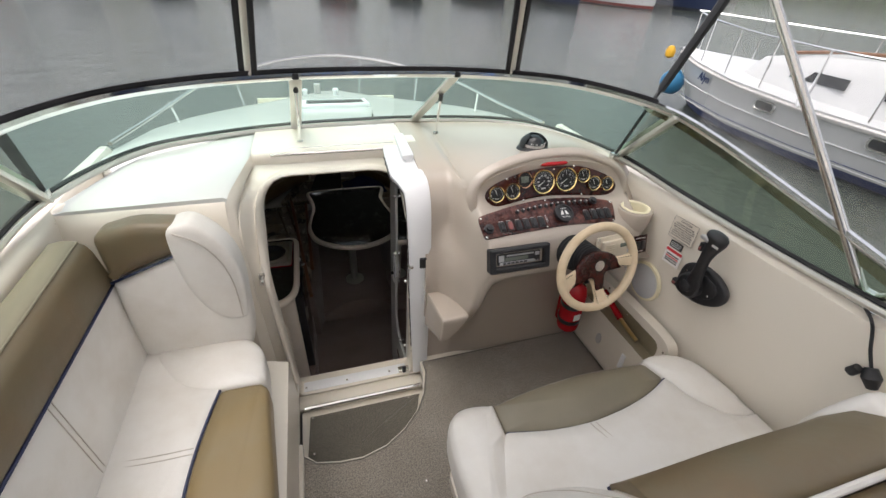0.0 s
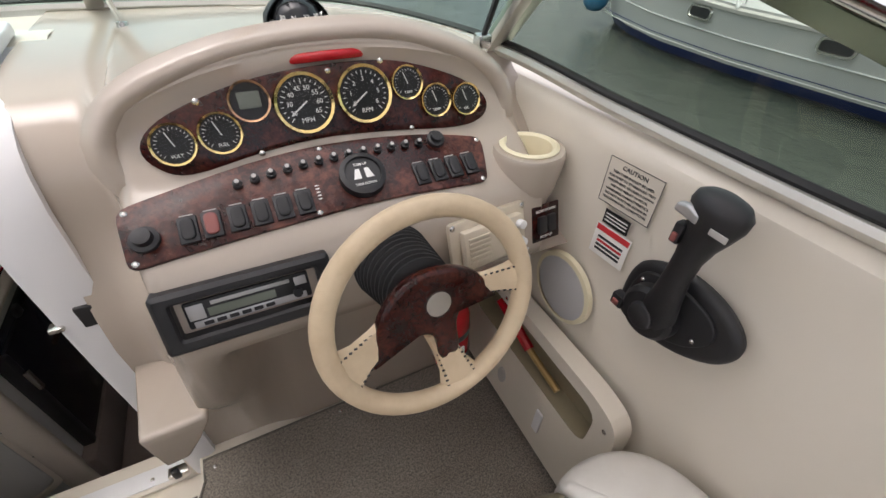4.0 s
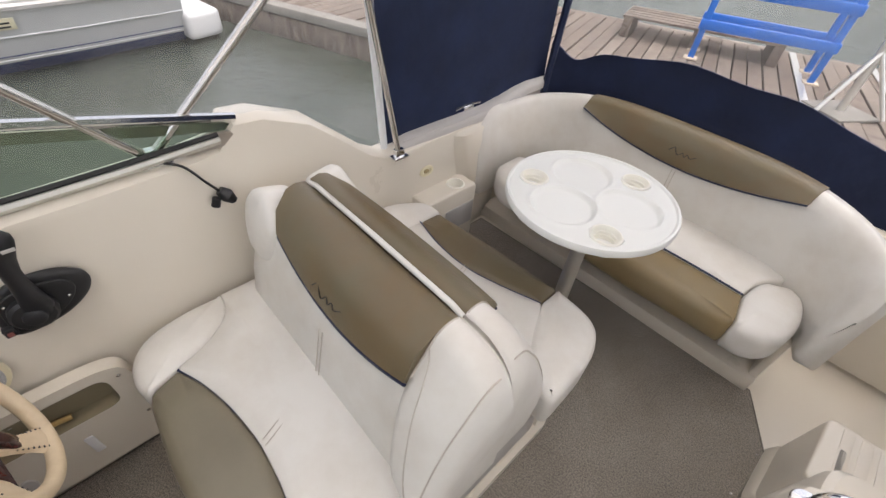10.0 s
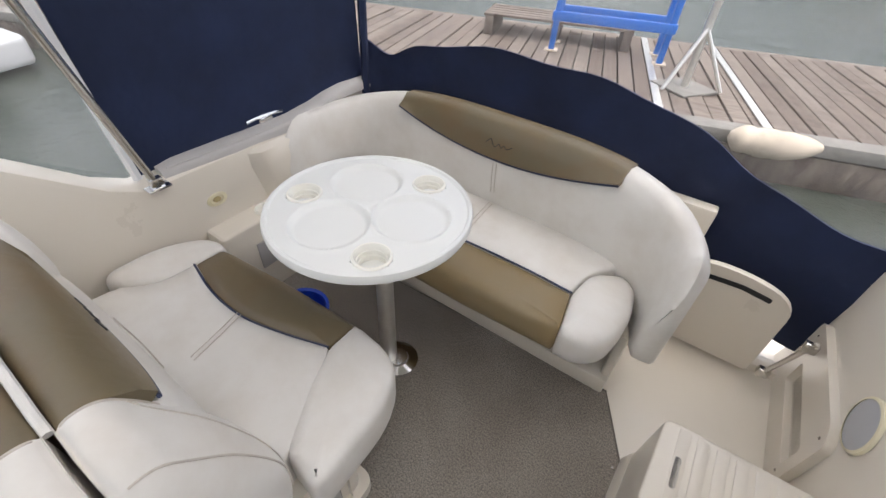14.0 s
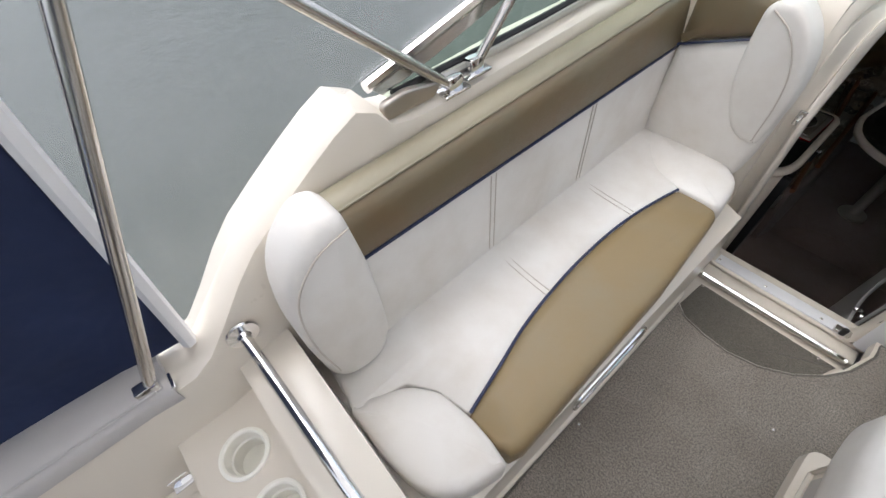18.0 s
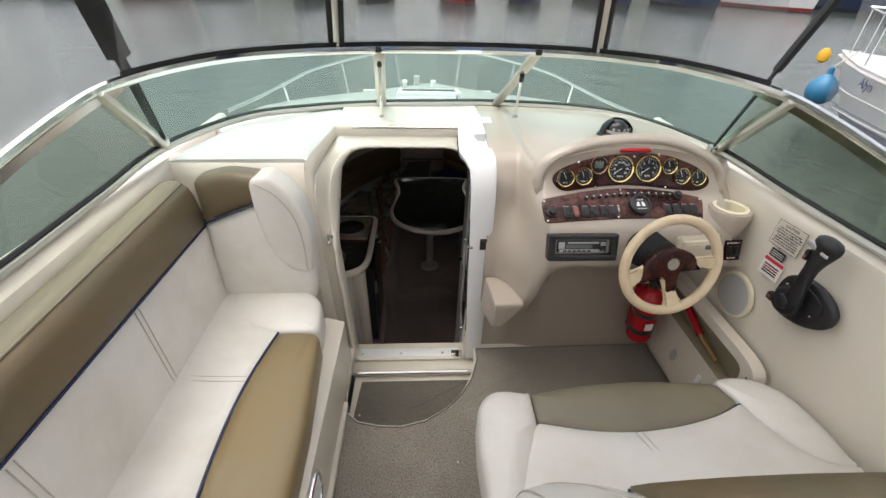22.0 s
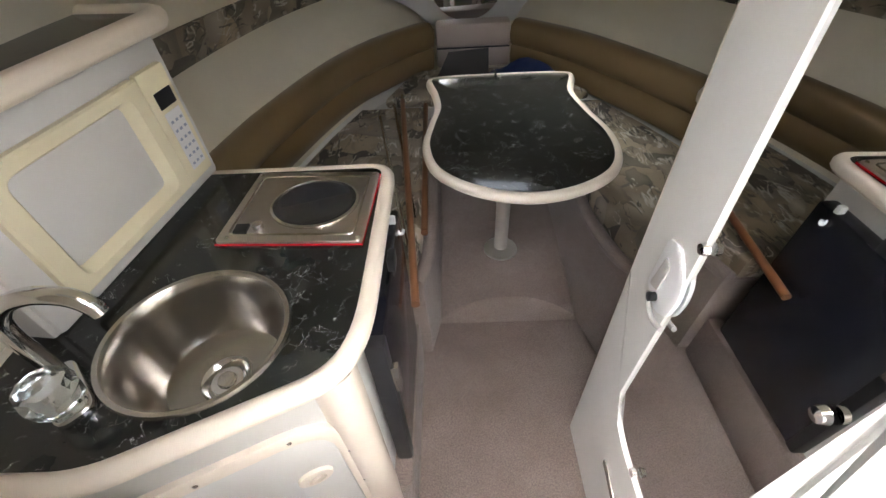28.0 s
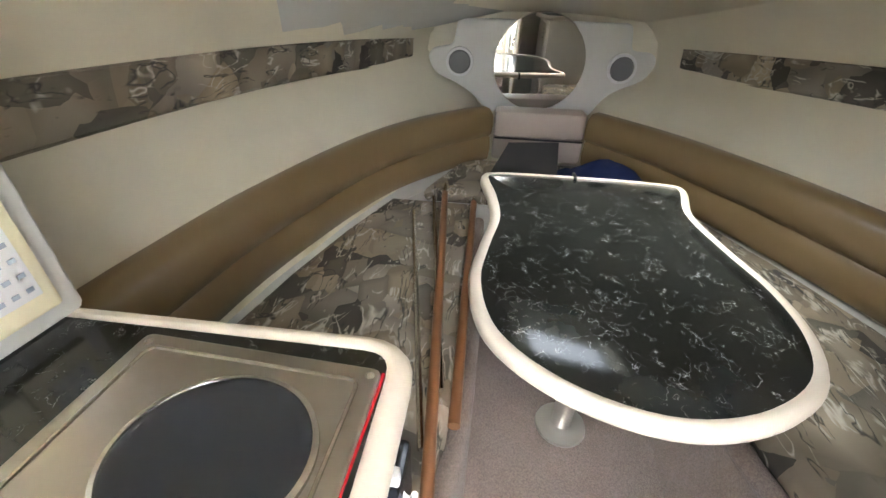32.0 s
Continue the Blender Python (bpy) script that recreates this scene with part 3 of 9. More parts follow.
# ---- the hull and the cockpit shell ----
def side_ring(y, xw, top, s, foot=0.0):
    f = [(-0.03 - foot, -0.06), (-0.02 - foot, 0.04), (0.0, 0.10), (0.0, top - 0.04), (0.008, top - 0.014), (0.03, top), (0.10, top + 0.002), (0.145, top - 0.012), (0.165, top - 0.06), (0.20, -0.05), (0.16, -0.45), (-0.05, -0.70)]
    k = 1.0 if y < 1.0 else 1.0 - 0.62 * (y - 1.0) / 1.25
    return [(s * (abs(xw) + (a * k if a > 0 else a)), y, z) for a, z in f]


STBD = [(2.25, 1.09, 0.945), (1.70, 1.065, 0.945), (1.30, 1.072, 0.945), (0.90, 1.09, 0.94), (0.62, 1.12, 0.935), (0.53, 1.135, 0.94), (0.47, 1.14, 1.005), (0.38, 1.15, 0.995), (0.22, 1.17, 0.925), (0.08, 1.185, 0.805), (-0.04, 1.20, 0.70), (-0.14, 1.21, 0.645), (-0.5, 1.225, 0.645), (-1.0, 1.235, 0.66), (-1.5, 1.235, 0.67)]
PORT = [(2.25, 1.06, 0.945), (1.70, 1.035, 0.945), (1.30, 1.02, 0.945), (0.90, 1.01, 0.94), (0.58, 1.005, 0.93), (0.47, 1.005, 0.932), (0.42, 1.005, 0.945), (0.385, 1.005, 0.99), (0.34, 1.005, 1.012), (0.28, 1.005, 0.985), (0.21, 1.004, 0.945), (0.12, 1.0, 0.892), (0.04, 0.995, 0.842), (-0.02, 0.99, 0.79), (-0.09, 0.98, 0.72), (-0.15, 0.972, 0.665), (-0.20, 0.965, 0.642), (-0.6, 0.965, 0.635), (-1.0, 0.965, 0.63), (-1.5, 0.965, 0.63)]
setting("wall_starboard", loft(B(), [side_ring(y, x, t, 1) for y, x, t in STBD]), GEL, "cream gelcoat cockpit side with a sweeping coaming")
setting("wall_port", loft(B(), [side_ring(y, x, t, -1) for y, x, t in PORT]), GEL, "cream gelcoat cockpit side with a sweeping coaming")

WELL = [(-0.44, 1.25), (-0.37, 1.185), (-0.28, 1.165), (-0.19, 1.16), (-0.09, 1.185), (0.0, 1.24), (0.07, 1.31), (0.115, 1.39), (0.15, 1.50)]
floor_outline = [(-1.02, -1.62), (1.26, -1.62), (1.24, 0.0), (1.12, 1.62), (0.15, 1.62)] + WELL[::-1] + [(-0.44, 1.62), (-1.04, 1.62)]
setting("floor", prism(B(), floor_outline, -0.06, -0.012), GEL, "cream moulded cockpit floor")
well = B()
loft(well, [[(x, y, z) for x, y in WELL] for z in (-0.012, -0.06, -0.145)], False, False)
prism(well, [(x, y) for x, y in WELL] + [(0.15, 1.56), (-0.44, 1.56)], -0.17, -0.152)
setting("floor_well", well, GEL, "recessed step well in front of the cabin door")
step_mat = thing("step_mat", (-0.15, 1.36, -0.15), "damp grey carpet mat in the recessed step", "mat")
part("carpet_sheet", prism(B(), inset(rounded([Vector(p) for p in WELL] + [Vector((0.13, 1.505)), Vector((-0.42, 1.505))], 0.0), 0.02), -0.152, -0.14), CARPET2, step_mat)
screws(step_mat, [(-0.39, 1.30, -0.14), (-0.39, 1.48, -0.14), (0.07, 1.48, -0.14)])

carpet_outline = [(-0.385, -0.855), (1.18, -0.80), (1.16, 0.0), (1.04, 1.00), (1.03, 1.575), (0.16, 1.56), (0.165, 1.50), (0.125, 1.38), (0.075, 1.30), (0.0, 1.225), (-0.09, 1.17), (-0.19, 1.145), (-0.28, 1.15), (-0.37, 1.17), (-0.445, 1.235), (-0.43, 0.90), (-0.415, 0.40), (-0.405, 0.02), (-0.395, -0.11), (-0.475, -0.17), (-0.50, -0.30), (-0.52, -0.60)]
rug = thing("cockpit_carpet", (0.2, 0.2, -0.01), "worn grey loop carpet snapped to the cockpit floor", "carpet")
part("carpet_sheet", prism(B(), carpet_outline, -0.012, 0.0), CARPET, rug)
part("binding", tube(B(), [(x, y, -0.004) for x, y in carpet_outline], 0.006, 6, True), CARPET2, rug, "dark bound edge")
screws(rug, [(-0.432, 1.25, 0.0), (-0.393, 0.553, 0.0), (0.034, 0.996, 0.0), (-0.334, -0.839, 0.0), (-0.482, -0.358, 0.0), (-0.50, -0.58, 0.0), (0.19, 1.53, 0.0), (0.55, 1.545, 0.0), (0.96, 1.55, 0.0), (0.16, -0.02, 0.0), (-0.38, 0.0, 0.0), (0.05, -0.82, 0.0), (0.4, -0.81, 0.0)], name="snap")


# bulkheads either side of the cabin door
bulk = B()
loft(bulk, [[(x, y, z) for y, z in ((1.575, -0.05), (1.578, 0.45), (1.59, 0.70), (1.625, 0.88), (1.645, 0.925), (1.668, 0.942), (1.72, 0.944), (1.72, -0.05))] for x in (-1.06, -0.8, -0.56, -0.545)])
setting("bulkhead_port", bulk, GEL, "cream moulded bulkhead beside the cabin door")
fore = B()
deck_rows = []
for y, hw, zc, xi in ((1.655, 1.065, 0.943, -0.537), (1.72, 1.045, 0.952, -0.527), (1.95, 0.94, 0.974, -0.482), (2.02, 0.895, 0.978, -0.475), (2.16, 0.63, 0.983, -0.475), (2.23, 0.50, 0.985, -0.475)):
    deck_rows.append([(-hw, y, zc - 0.05), (-hw, y, zc - 0.012), (xi - (hw + xi) * 0.9, y, zc), (xi - (hw + xi) * 0.4, y, zc + 0.004), (xi - 0.012, y, zc + 0.006), (xi, y, zc - 0.002), (xi, y, zc - 0.05)])
loft(fore, deck_rows)
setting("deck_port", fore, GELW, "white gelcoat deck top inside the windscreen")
fd = B()
rows = []
for y, hw, zc, sk in ((1.98, 0.95, 0.965, 1.22), (2.14, 1.06, 0.968, 1.24), (2.84, 1.05, 0.865, 1.2), (3.24, 0.968, 0.80, 1.14), (3.52, 0.86, 0.755, 1.09), (3.95, 0.62, 0.69, 1.0), (4.25, 0.36, 0.655, 0.94), (4.42, 0.14, 0.64, 0.9), (4.5, 0.04, 0.62, 0.86), (4.76, 0.03, 0.50, 0.76), (5.1, 0.02, 0.42, 0.4), (5.25, 0.01, 0.38, 0.1)):
    xc = -0.02
    xi = min(0.2, hw * 0.5)
    crown = lambda x: zc - 0.035 * (abs(x) / hw) ** 2.2
    top = [-hw, -hw * 0.88, -hw * 0.7, -(hw * 0.5 + xi * 0.5), -xi, xi, hw * 0.5 + xi * 0.5, hw * 0.7, hw * 0.88, hw]
    rows.append([(xc + x, y, crown(x)) for x in top] + [(xc + max(sk, hw * 1.03), y, min(0.30, zc - 0.12)), (xc + sk * 0.95, y, -0.75 if y < 4.6 else -0.3), (xc, y, -1.25 if y < 4.6 else -0.6), (xc - sk * 0.95, y, -0.75 if y < 4.6 else -0.3), (xc - max(sk, hw * 1.03), y, min(0.30, zc - 0.12))])
va = [[fd.verts.new(p) for p in r] for r in rows]
for ia in range(len(va) - 1):
    for k in range(15):
        if not (ia == 3 and k == 4):
            fd.faces.new((va[ia][k], va[ia][(k + 1) % 15], va[ia + 1][(k + 1) % 15], va[ia + 1][k]))
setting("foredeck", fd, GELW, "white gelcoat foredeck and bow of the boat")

# door surround: upright below, then rolled forward over the knee
DPATH = [(1.60, -0.40), (1.60, -0.10), (1.60, 0.40), (1.60, 0.78), (1.605, 0.82), (1.62, 0.855), (1.65, 0.88), (1.70, 0.895), (1.78, 0.905), (1.86, 0.912), (1.90, 0.928), (1.93, 0.958), (1.945, 0.985)]
DARC = [-0.40]
for a_, b_ in zip(DPATH, DPATH[1:]):
    DARC.append(DARC[-1] + math.hypot(b_[0] - a_[0], b_[1] - a_[1]))


def dpoint(v, depth):
    """A point of the door's moulding at a length along its path, set in by depth."""
    y, z = float(np.interp(v, DARC, [p[0] for p in DPATH])), float(np.interp(v, DARC, [p[1] for p in DPATH]))
    y2, z2 = float(np.interp(v + 0.01, DARC, [p[0] for p in DPATH])), float(np.interp(v + 0.01, DARC, [p[1] for p in DPATH]))
    y1, z1 = float(np.interp(v - 0.01, DARC, [p[0] for p in DPATH])), float(np.interp(v - 0.01, DARC, [p[1] for p in DPATH]))
    t = Vector((y2 - y1, z2 - z1))
    t = t.normalized() if t.length > 1e-6 else Vector((0.2, 1)).normalized()
    return y + t.y * depth, z - t.x * depth


def densify(pts, step=0.025):
    out = []
    for k in range(len(pts)):
        a, b = pts[k], pts[(k + 1) % len(pts)]
        m = max(1, int((b - a).length / step))
        out += [a.lerp(b, j / m) for j in range(m)]
    return out


def prof(z):
    return 1.60 if z < 0.6 else 1.60 + (z - 0.6) * 0.95


OPEN = densify(rounded([(-0.435, -0.095), (0.10, -0.095), (0.125, 0.60), (0.115, 0.905), (-0.45, 0.905), (-0.455, 0.60)], [0.03, 0.03, 0.1, 0.12, 0.12, 0.1], 6))
rings = []
for d, dy in ((0.0, 0.06), (0.0, 0.008), (0.002, -0.002), (0.008, -0.010), (0.016, -0.010), (0.022, -0.003), (0.0245, 0.010), (0.027, 0.0145), (0.034, 0.016), (0.060, 0.016), (0.09, 0.017)):
    ring = []
    w = min(d / 0.058, 1.0)
    for p in inset(OPEN, -d):
        a = Vector((p.x, prof(p.y) + dy, p.y))
        y, z = dpoint(p.y if p.y < 0.6 else 0.6 + (p.y - 0.6) * 1.66, dy)
        ring.append(a.lerp(Vector((p.x, y, z)), w))
    rings.append(ring)
setting("door_frame", loft(B(), rings, True, False), GEL, "cream moulded frame round the cabin door", 42)
shroud = B()
edge_o = [(-0.546, 1.577, -0.16), (-0.546, 1.577, 0.3), (-0.546, 1.582, 0.58), (-0.546, 1.60, 0.76), (-0.544, 1.63, 0.89), (-0.537, 1.66, 0.942), (-0.510, 1.80, 0.962), (-0.482, 1.935, 0.976), (-0.46, 1.965, 0.995)]
edge_i = [(-0.500, 1.622, -0.16), (-0.512, 1.622, 0.3), (-0.517, 1.622, 0.58), (-0.518, 1.625, 0.76), (-0.518, 1.645, 0.845), (-0.517, 1.70, 0.878), (-0.512, 1.80, 0.89), (-0.495, 1.90, 0.915), (-0.46, 1.935, 0.95)]
edge_o, edge_i = smooth_line(edge_o, 5), smooth_line(edge_i, 5)
loft(shroud, [[Vector(a).lerp(Vector(b), q) + Vector((0.012 * math.sin(math.pi * q), 0, 0)) for a, b in zip(edge_o, edge_i)] for q in (0, 0.1, 0.2, 0.35, 0.5, 0.65, 0.8, 0.9, 1.0)], False)
loft(shroud, [[(x, y, z) for x in (-0.47, -0.2, 0.0, 0.21)] for y, z in ((1.935, 0.945), (1.93, 0.975), (1.945, 0.995), (1.98, 1.002), (2.06, 1.0), (2.2, 1.0))], False)
setting("door_hood", shroud, GEL, "cream hood moulding over the cabin door", 60)
sill = B()
box(sill, -0.47, 0.16, 1.52, 1.60, -0.15, -0.118, 0.008)
box(sill, -0.47, 0.16, 1.595, 1.70, -0.15, -0.10, 0.006)
setting("door_sill", sill, GEL, "cream threshold of the cabin door")
strip = thing("threshold_strip", (-0.14, 1.525, -0.12), "polished metal strip along the door threshold", "trim strip")
part("strip", tube(B(), [(-0.425, 1.522, -0.122), (0.14, 1.522, -0.122)], 0.011, 8), CHROME, strip)
plate = thing("sill_plate", (-0.15, 1.625, -0.10), "white plastic plate screwed to the door sill", "trim strip")
part("plate", box(B(), -0.43, 0.11, 1.60, 1.655, -0.10, -0.092, 0.002), WHITEP, plate)
screws(plate, [(-0.411, 1.62, -0.092), (-0.214, 1.62, -0.092), (0.0, 1.62, -0.092)])
catch = thing("door_bolt", (0.075, 1.61, -0.092), "small black and chrome bolt on the door sill", "bolt")
part("body", box(B(), 0.045, 0.10, 1.595, 1.625, -0.092, -0.075, 0.003), STEEL, catch)
part("knob", box(B(), 0.062, 0.082, 1.585, 1.60, -0.085, -0.045, 0.005), BLACK, catch)
rail_top = thing("door_track", (-0.15, 1.925, 0.96), "metal track across the top of the cabin door", "track")
for dz, r in ((0.0, 0.006), (0.014, 0.004)):
    part("rail", tube(B(), [(-0.40, 1.935 + dz * 2, 0.983 + dz), (0.11, 1.935 + dz * 2, 0.983 + dz)], r, 6), STEEL, rail_top)
hook = thing("door_catch", (-0.48, 1.60, 0.60), "small metal catch on the door frame", "catch")
part("plate", box(B(), -0.492, -0.468, 1.604, 1.612, 0.59, 0.64, 0.002), STEEL, hook)
part("tongue", box(B(), -0.488, -0.474, 1.575, 1.606, 0.605, 0.622, 0.003), STEEL, hook)

# sliding door, pushed open
slide = thing("sliding_door", (0.16, 1.59, -0.09), "white plastic sliding cabin door, pushed open", "door")
rings = []
SL = ((1.588, -0.088, 0.118, 0.19), (1.588, 0.2, 0.108, 0.19), (1.588, 0.45, 0.100, 0.19), (1.588, 0.60, 0.098, 0.19), (1.592, 0.72, 0.095, 0.19), (1.602, 0.82, 0.092, 0.19), (1.62, 0.88, 0.090, 0.19), (1.64, 0.912, 0.088, 0.19), (1.67, 0.938, 0.07, 0.19), (1.71, 0.956, 0.05, 0.188), (1.78, 0.968, 0.05, 0.184), (1.88, 0.976, 0.055, 0.18), (1.95, 0.984, 0.06, 0.175), (2.0, 0.992, 0.07, 0.168))
for k, (y, z, x0, x1) in enumerate(SL):
    a, b = SL[max(k - 1, 0)], SL[min(k + 1, len(SL) - 1)]
    d = Vector((0, b[0] - a[0], b[1] - a[1])).normalized()
    o = Vector((0, -d.z, d.y)) * 0.010
    p, q = Vector((x0, y, z)), Vector((x1, y, z))
    rings.append([p - o * 1.2, p + o * 0.4, p + o + Vector((0.008, 0, 0)), q + o - Vector((0.012, 0, 0)), q + o * 0.4, q - o * 1.2])
part("panel", loft(B(), rings), WHITEP, slide, "", 50)
gk = smooth_line([(r[0][0] - 0.001, r[0][1] - 0.002, r[0][2]) for r in rings[:-2]], 12)
random.seed(31)
part("gasket", tube(B(), [q + Vector((random.uniform(-0.002, 0.001), 0, 0)) for q in gk], [random.choice((0.0012, 0.0024, 0.0032, 0.0036)) for q in gk], 5), RUBBER, slide, "frayed black gasket")
GR = axes((0.0, 1.90, 0.968), (1, 0, 0), (0, 1, 0.08))
part("grip_pad", box(B(), 0.082, 0.168, -0.125, 0.11, 0.004, 0.018, 0.006, GR), WHITEP, slide)
grip = part("grip", pad(B(), rounded([(0.112, -0.118), (0.160, -0.118), (0.160, 0.102), (0.118, 0.102)], [0.006, 0.012, 0.012, 0.006], 3), 0.022, 0.006, GR @ Matrix.Translation((0, 0, 0.030))), WHITEP, slide)
for v in (-0.105, 0.085):
    part("grip_foot", box(B(), 0.124, 0.152, v - 0.014, v + 0.014, 0.012, 0.036, 0.004, GR), WHITEP, grip)
part("lock", box(B(), 0.140, 0.170, 1.572, 1.582, 0.583, 0.634, 0.003), BLACK, slide, "black lock plate")
part("latch", box(B(), 0.088, 0.112, 1.570, 1.592, 0.59, 0.60, 0.002), STEEL, slide)


# ---- dashboard ----
def hood(x):
    k = 1 - ((x - 0.66) / 0.345) ** 2
    return 0.925 + 0.12 * math.sqrt(max(k, 0.0))


def dash_profile(x):
    h = hood(x)
    flat = [(1.60, -0.01), (1.595, 0.20), (1.56, 0.40), (1.553, 0.52), (1.565, 0.60), (1.588, 0.68), (1.606, 0.74), (1.612, 0.78), (1.62, 0.83), (1.63, 0.87), (1.645, 0.905), (1.665, 0.935), (1.70, 0.96), (1.78, 0.985), (1.95, 0.998), (2.22, 1.004)]
    pod = [(1.58, -0.01), (1.58, 0.20), (1.575, 0.40), (1.54, 0.53), (1.42, 0.63), (1.315, 0.68), (1.312, 0.705), (1.345, 0.812), (1.362, 0.832), (1.448, 0.884), (1.488, 0.895), (1.50 + 0.35 * (h - 0.925), h - 0.022), (1.50 + 0.3 * (h - 0.925), h), (1.55 + 0.1 * (h - 0.925), h + 0.012), (1.78, 0.5 * h + 0.505), (2.22, 1.004)]
    a = min(max((x - 0.275) / 0.07, 0), 1)
    b = min(max((1.045 - x) / 0.05, 0), 1)
    w = a * a * (3 - 2 * a) * (0.55 + 0.45 * b)
    # the lower flank sweeps out from the doorway to the pod, then tucks back under it
    flank = [(1.60, -0.01), (1.575, 0.18), (1.42, 0.40), (1.352, 0.52), (1.33, 0.61), (1.318, 0.672)] + pod[6:]
    out = min(max((x - 0.205) / 0.10, 0), 1) ** 2
    tuck = min(max((x - 0.33) / 0.13, 0), 1)
    tuck = tuck * tuck * (3 - 2 * tuck)
    line = []
    for k, (p, f, q) in enumerate(zip(flat, flank, pod)):
        share = w if k > 5 else 0.35 * out + 0.65 * w if k == 5 else 0.75 * out + 0.25 * w if k == 4 else out
        u = [p[c] * (1 - share) + f[c] * share for c in (0, 1)]
        line.append((u[0] * (1 - tuck) + q[0] * tuck, u[1] * (1 - tuck) + q[1] * tuck) if k < 6 else (p[0] * (1 - w) + q[0] * w, p[1] * (1 - w) + q[1] * w))
    end = float(np.interp(x, (0.165, 0.40, 0.66, 0.80, 0.90, 0.98, 1.06, 1.09), (2.235, 2.22, 2.17, 2.095, 2.01, 1.86, 1.67, 1.63)))
    line = [(a if a < 1.62 else 1.62 + (a - 1.62) * (end - 1.62) / 0.60, c) for a, c in line]
    return line[:12] + [(p.x, p.y) for p in smooth_line([(a, c, 0) for a, c in line[12:]], 6)]


xs = [0.165, 0.19, 0.225, 0.26, 0.28, 0.30, 0.315, 0.33, 0.345, 0.37, 0.40, 0.44, 0.48, 0.52, 0.56, 0.60, 0.64, 0.68, 0.72, 0.76, 0.80, 0.84, 0.88, 0.92, 0.95, 0.975, 0.995, 1.02, 1.05, 1.085]
xs = [xs[0]] + [a + (b - a) * q for a, b in zip(xs, xs[1:]) for q in (0.5, 1.0)]
setting("dashboard", loft(B(), [[(x, y, z) for y, z in dash_profile(x)] + [(x, dash_profile(x)[-1][0], 0.955), (x, 1.72, 0.935), (x, 1.69, 0.86), (x, 1.665, 0.5), (x, 1.665, -0.01)] for x in xs]), DASH, "beige moulded dashboard pod with an arched hood", 60)
ledge = B()
loft(ledge, [[(p.x, p.y, z) for p in rounded([(0.168, 1.60), (x0, y), (x1, y + 0.004), (x1 + 0.01, 1.60)], [0, 0.010, r, 0], 6)] for z, x0, x1, y, r in ((0.24, 0.174, 0.19, 1.575, 0.004), (0.29, 0.182, 0.21, 1.47, 0.006), (0.325, 0.187, 0.235, 1.385, 0.01), (0.38, 0.188, 0.27, 1.376, 0.010), (0.43, 0.188, 0.298, 1.371, 0.010), (0.449, 0.188, 0.304, 1.370, 0.010), (0.455, 0.190, 0.302, 1.373, 0.010), (0.457, 0.195, 0.297, 1.379, 0.010), (0.455, 0.203, 0.290, 1.388, 0.010))])
setting("dashboard_ledge", ledge, DASH, "small moulded foot ledge beside the door", 50)

# gauge panel, in the plane of the dials
GP = axes((0.66, 1.503, 0.930), (1, 0, 0), (0, 0.35, 1.0))
gauges = thing("gauge_panel", (0.66, 1.49, 0.93), "burl wood gauge panel with gold-rimmed dials", "instrument panel")
arch = [p.to_2d() for p in smooth_line([(x, y, 0) for x, y in ((-0.289, 0.013), (-0.255, 0.047), (-0.17, 0.077), (-0.09, 0.092), (0, 0.098), (0.1, 0.095), (0.18, 0.075), (0.25, 0.045), (0.289, 0.01), (0.28, -0.022), (0.225, -0.034), (0.1, -0.022), (-0.02, -0.014), (-0.12, -0.02), (-0.233, -0.036), (-0.275, -0.02))], 4, True)]
part("backing", pad(B(), arch, 0.006, 0.002, GP @ Matrix.Translation((0, 0, -0.002))), BURL, gauges)
rim_out = [[inset(arch, -o)[k % len(arch)] for k in range(-5, 38)] for o, _ in ((0.026, 0), (0.030, 0), (0.037, 0), (0.046, 0), (0.056, 0), (0.070, 0))]
lip = B()
heights = (-0.012, 0.002, 0.010, 0.012, 0.006, -0.014)
loft(lip, [[GP @ Vector((p.x, p.y, -0.012 + (h + 0.012) * min(1.0, k / 7, (len(row) - 1 - k) / 7))) for k, p in enumerate(row)] for row, h in zip(rim_out, heights)], False)
setting("dashboard_hood_lip", lip, DASH, "raised beige lip arched over the gauges", 60)
DIALS = [(-0.245, 0.012, 0.0315, "VOLT"), (-0.180, 0.018, 0.0315, "FUEL"), (-0.128, 0.057, 0.031, ""), (-0.048, 0.044, 0.0475, "MPH"), (0.052, 0.046, 0.0475, "RPM"), (0.130, 0.0555, 0.029, "TRIM"), (0.181, 0.020, 0.0297, "TEMP"), (0.242, 0.0144, 0.0293, "OIL")]
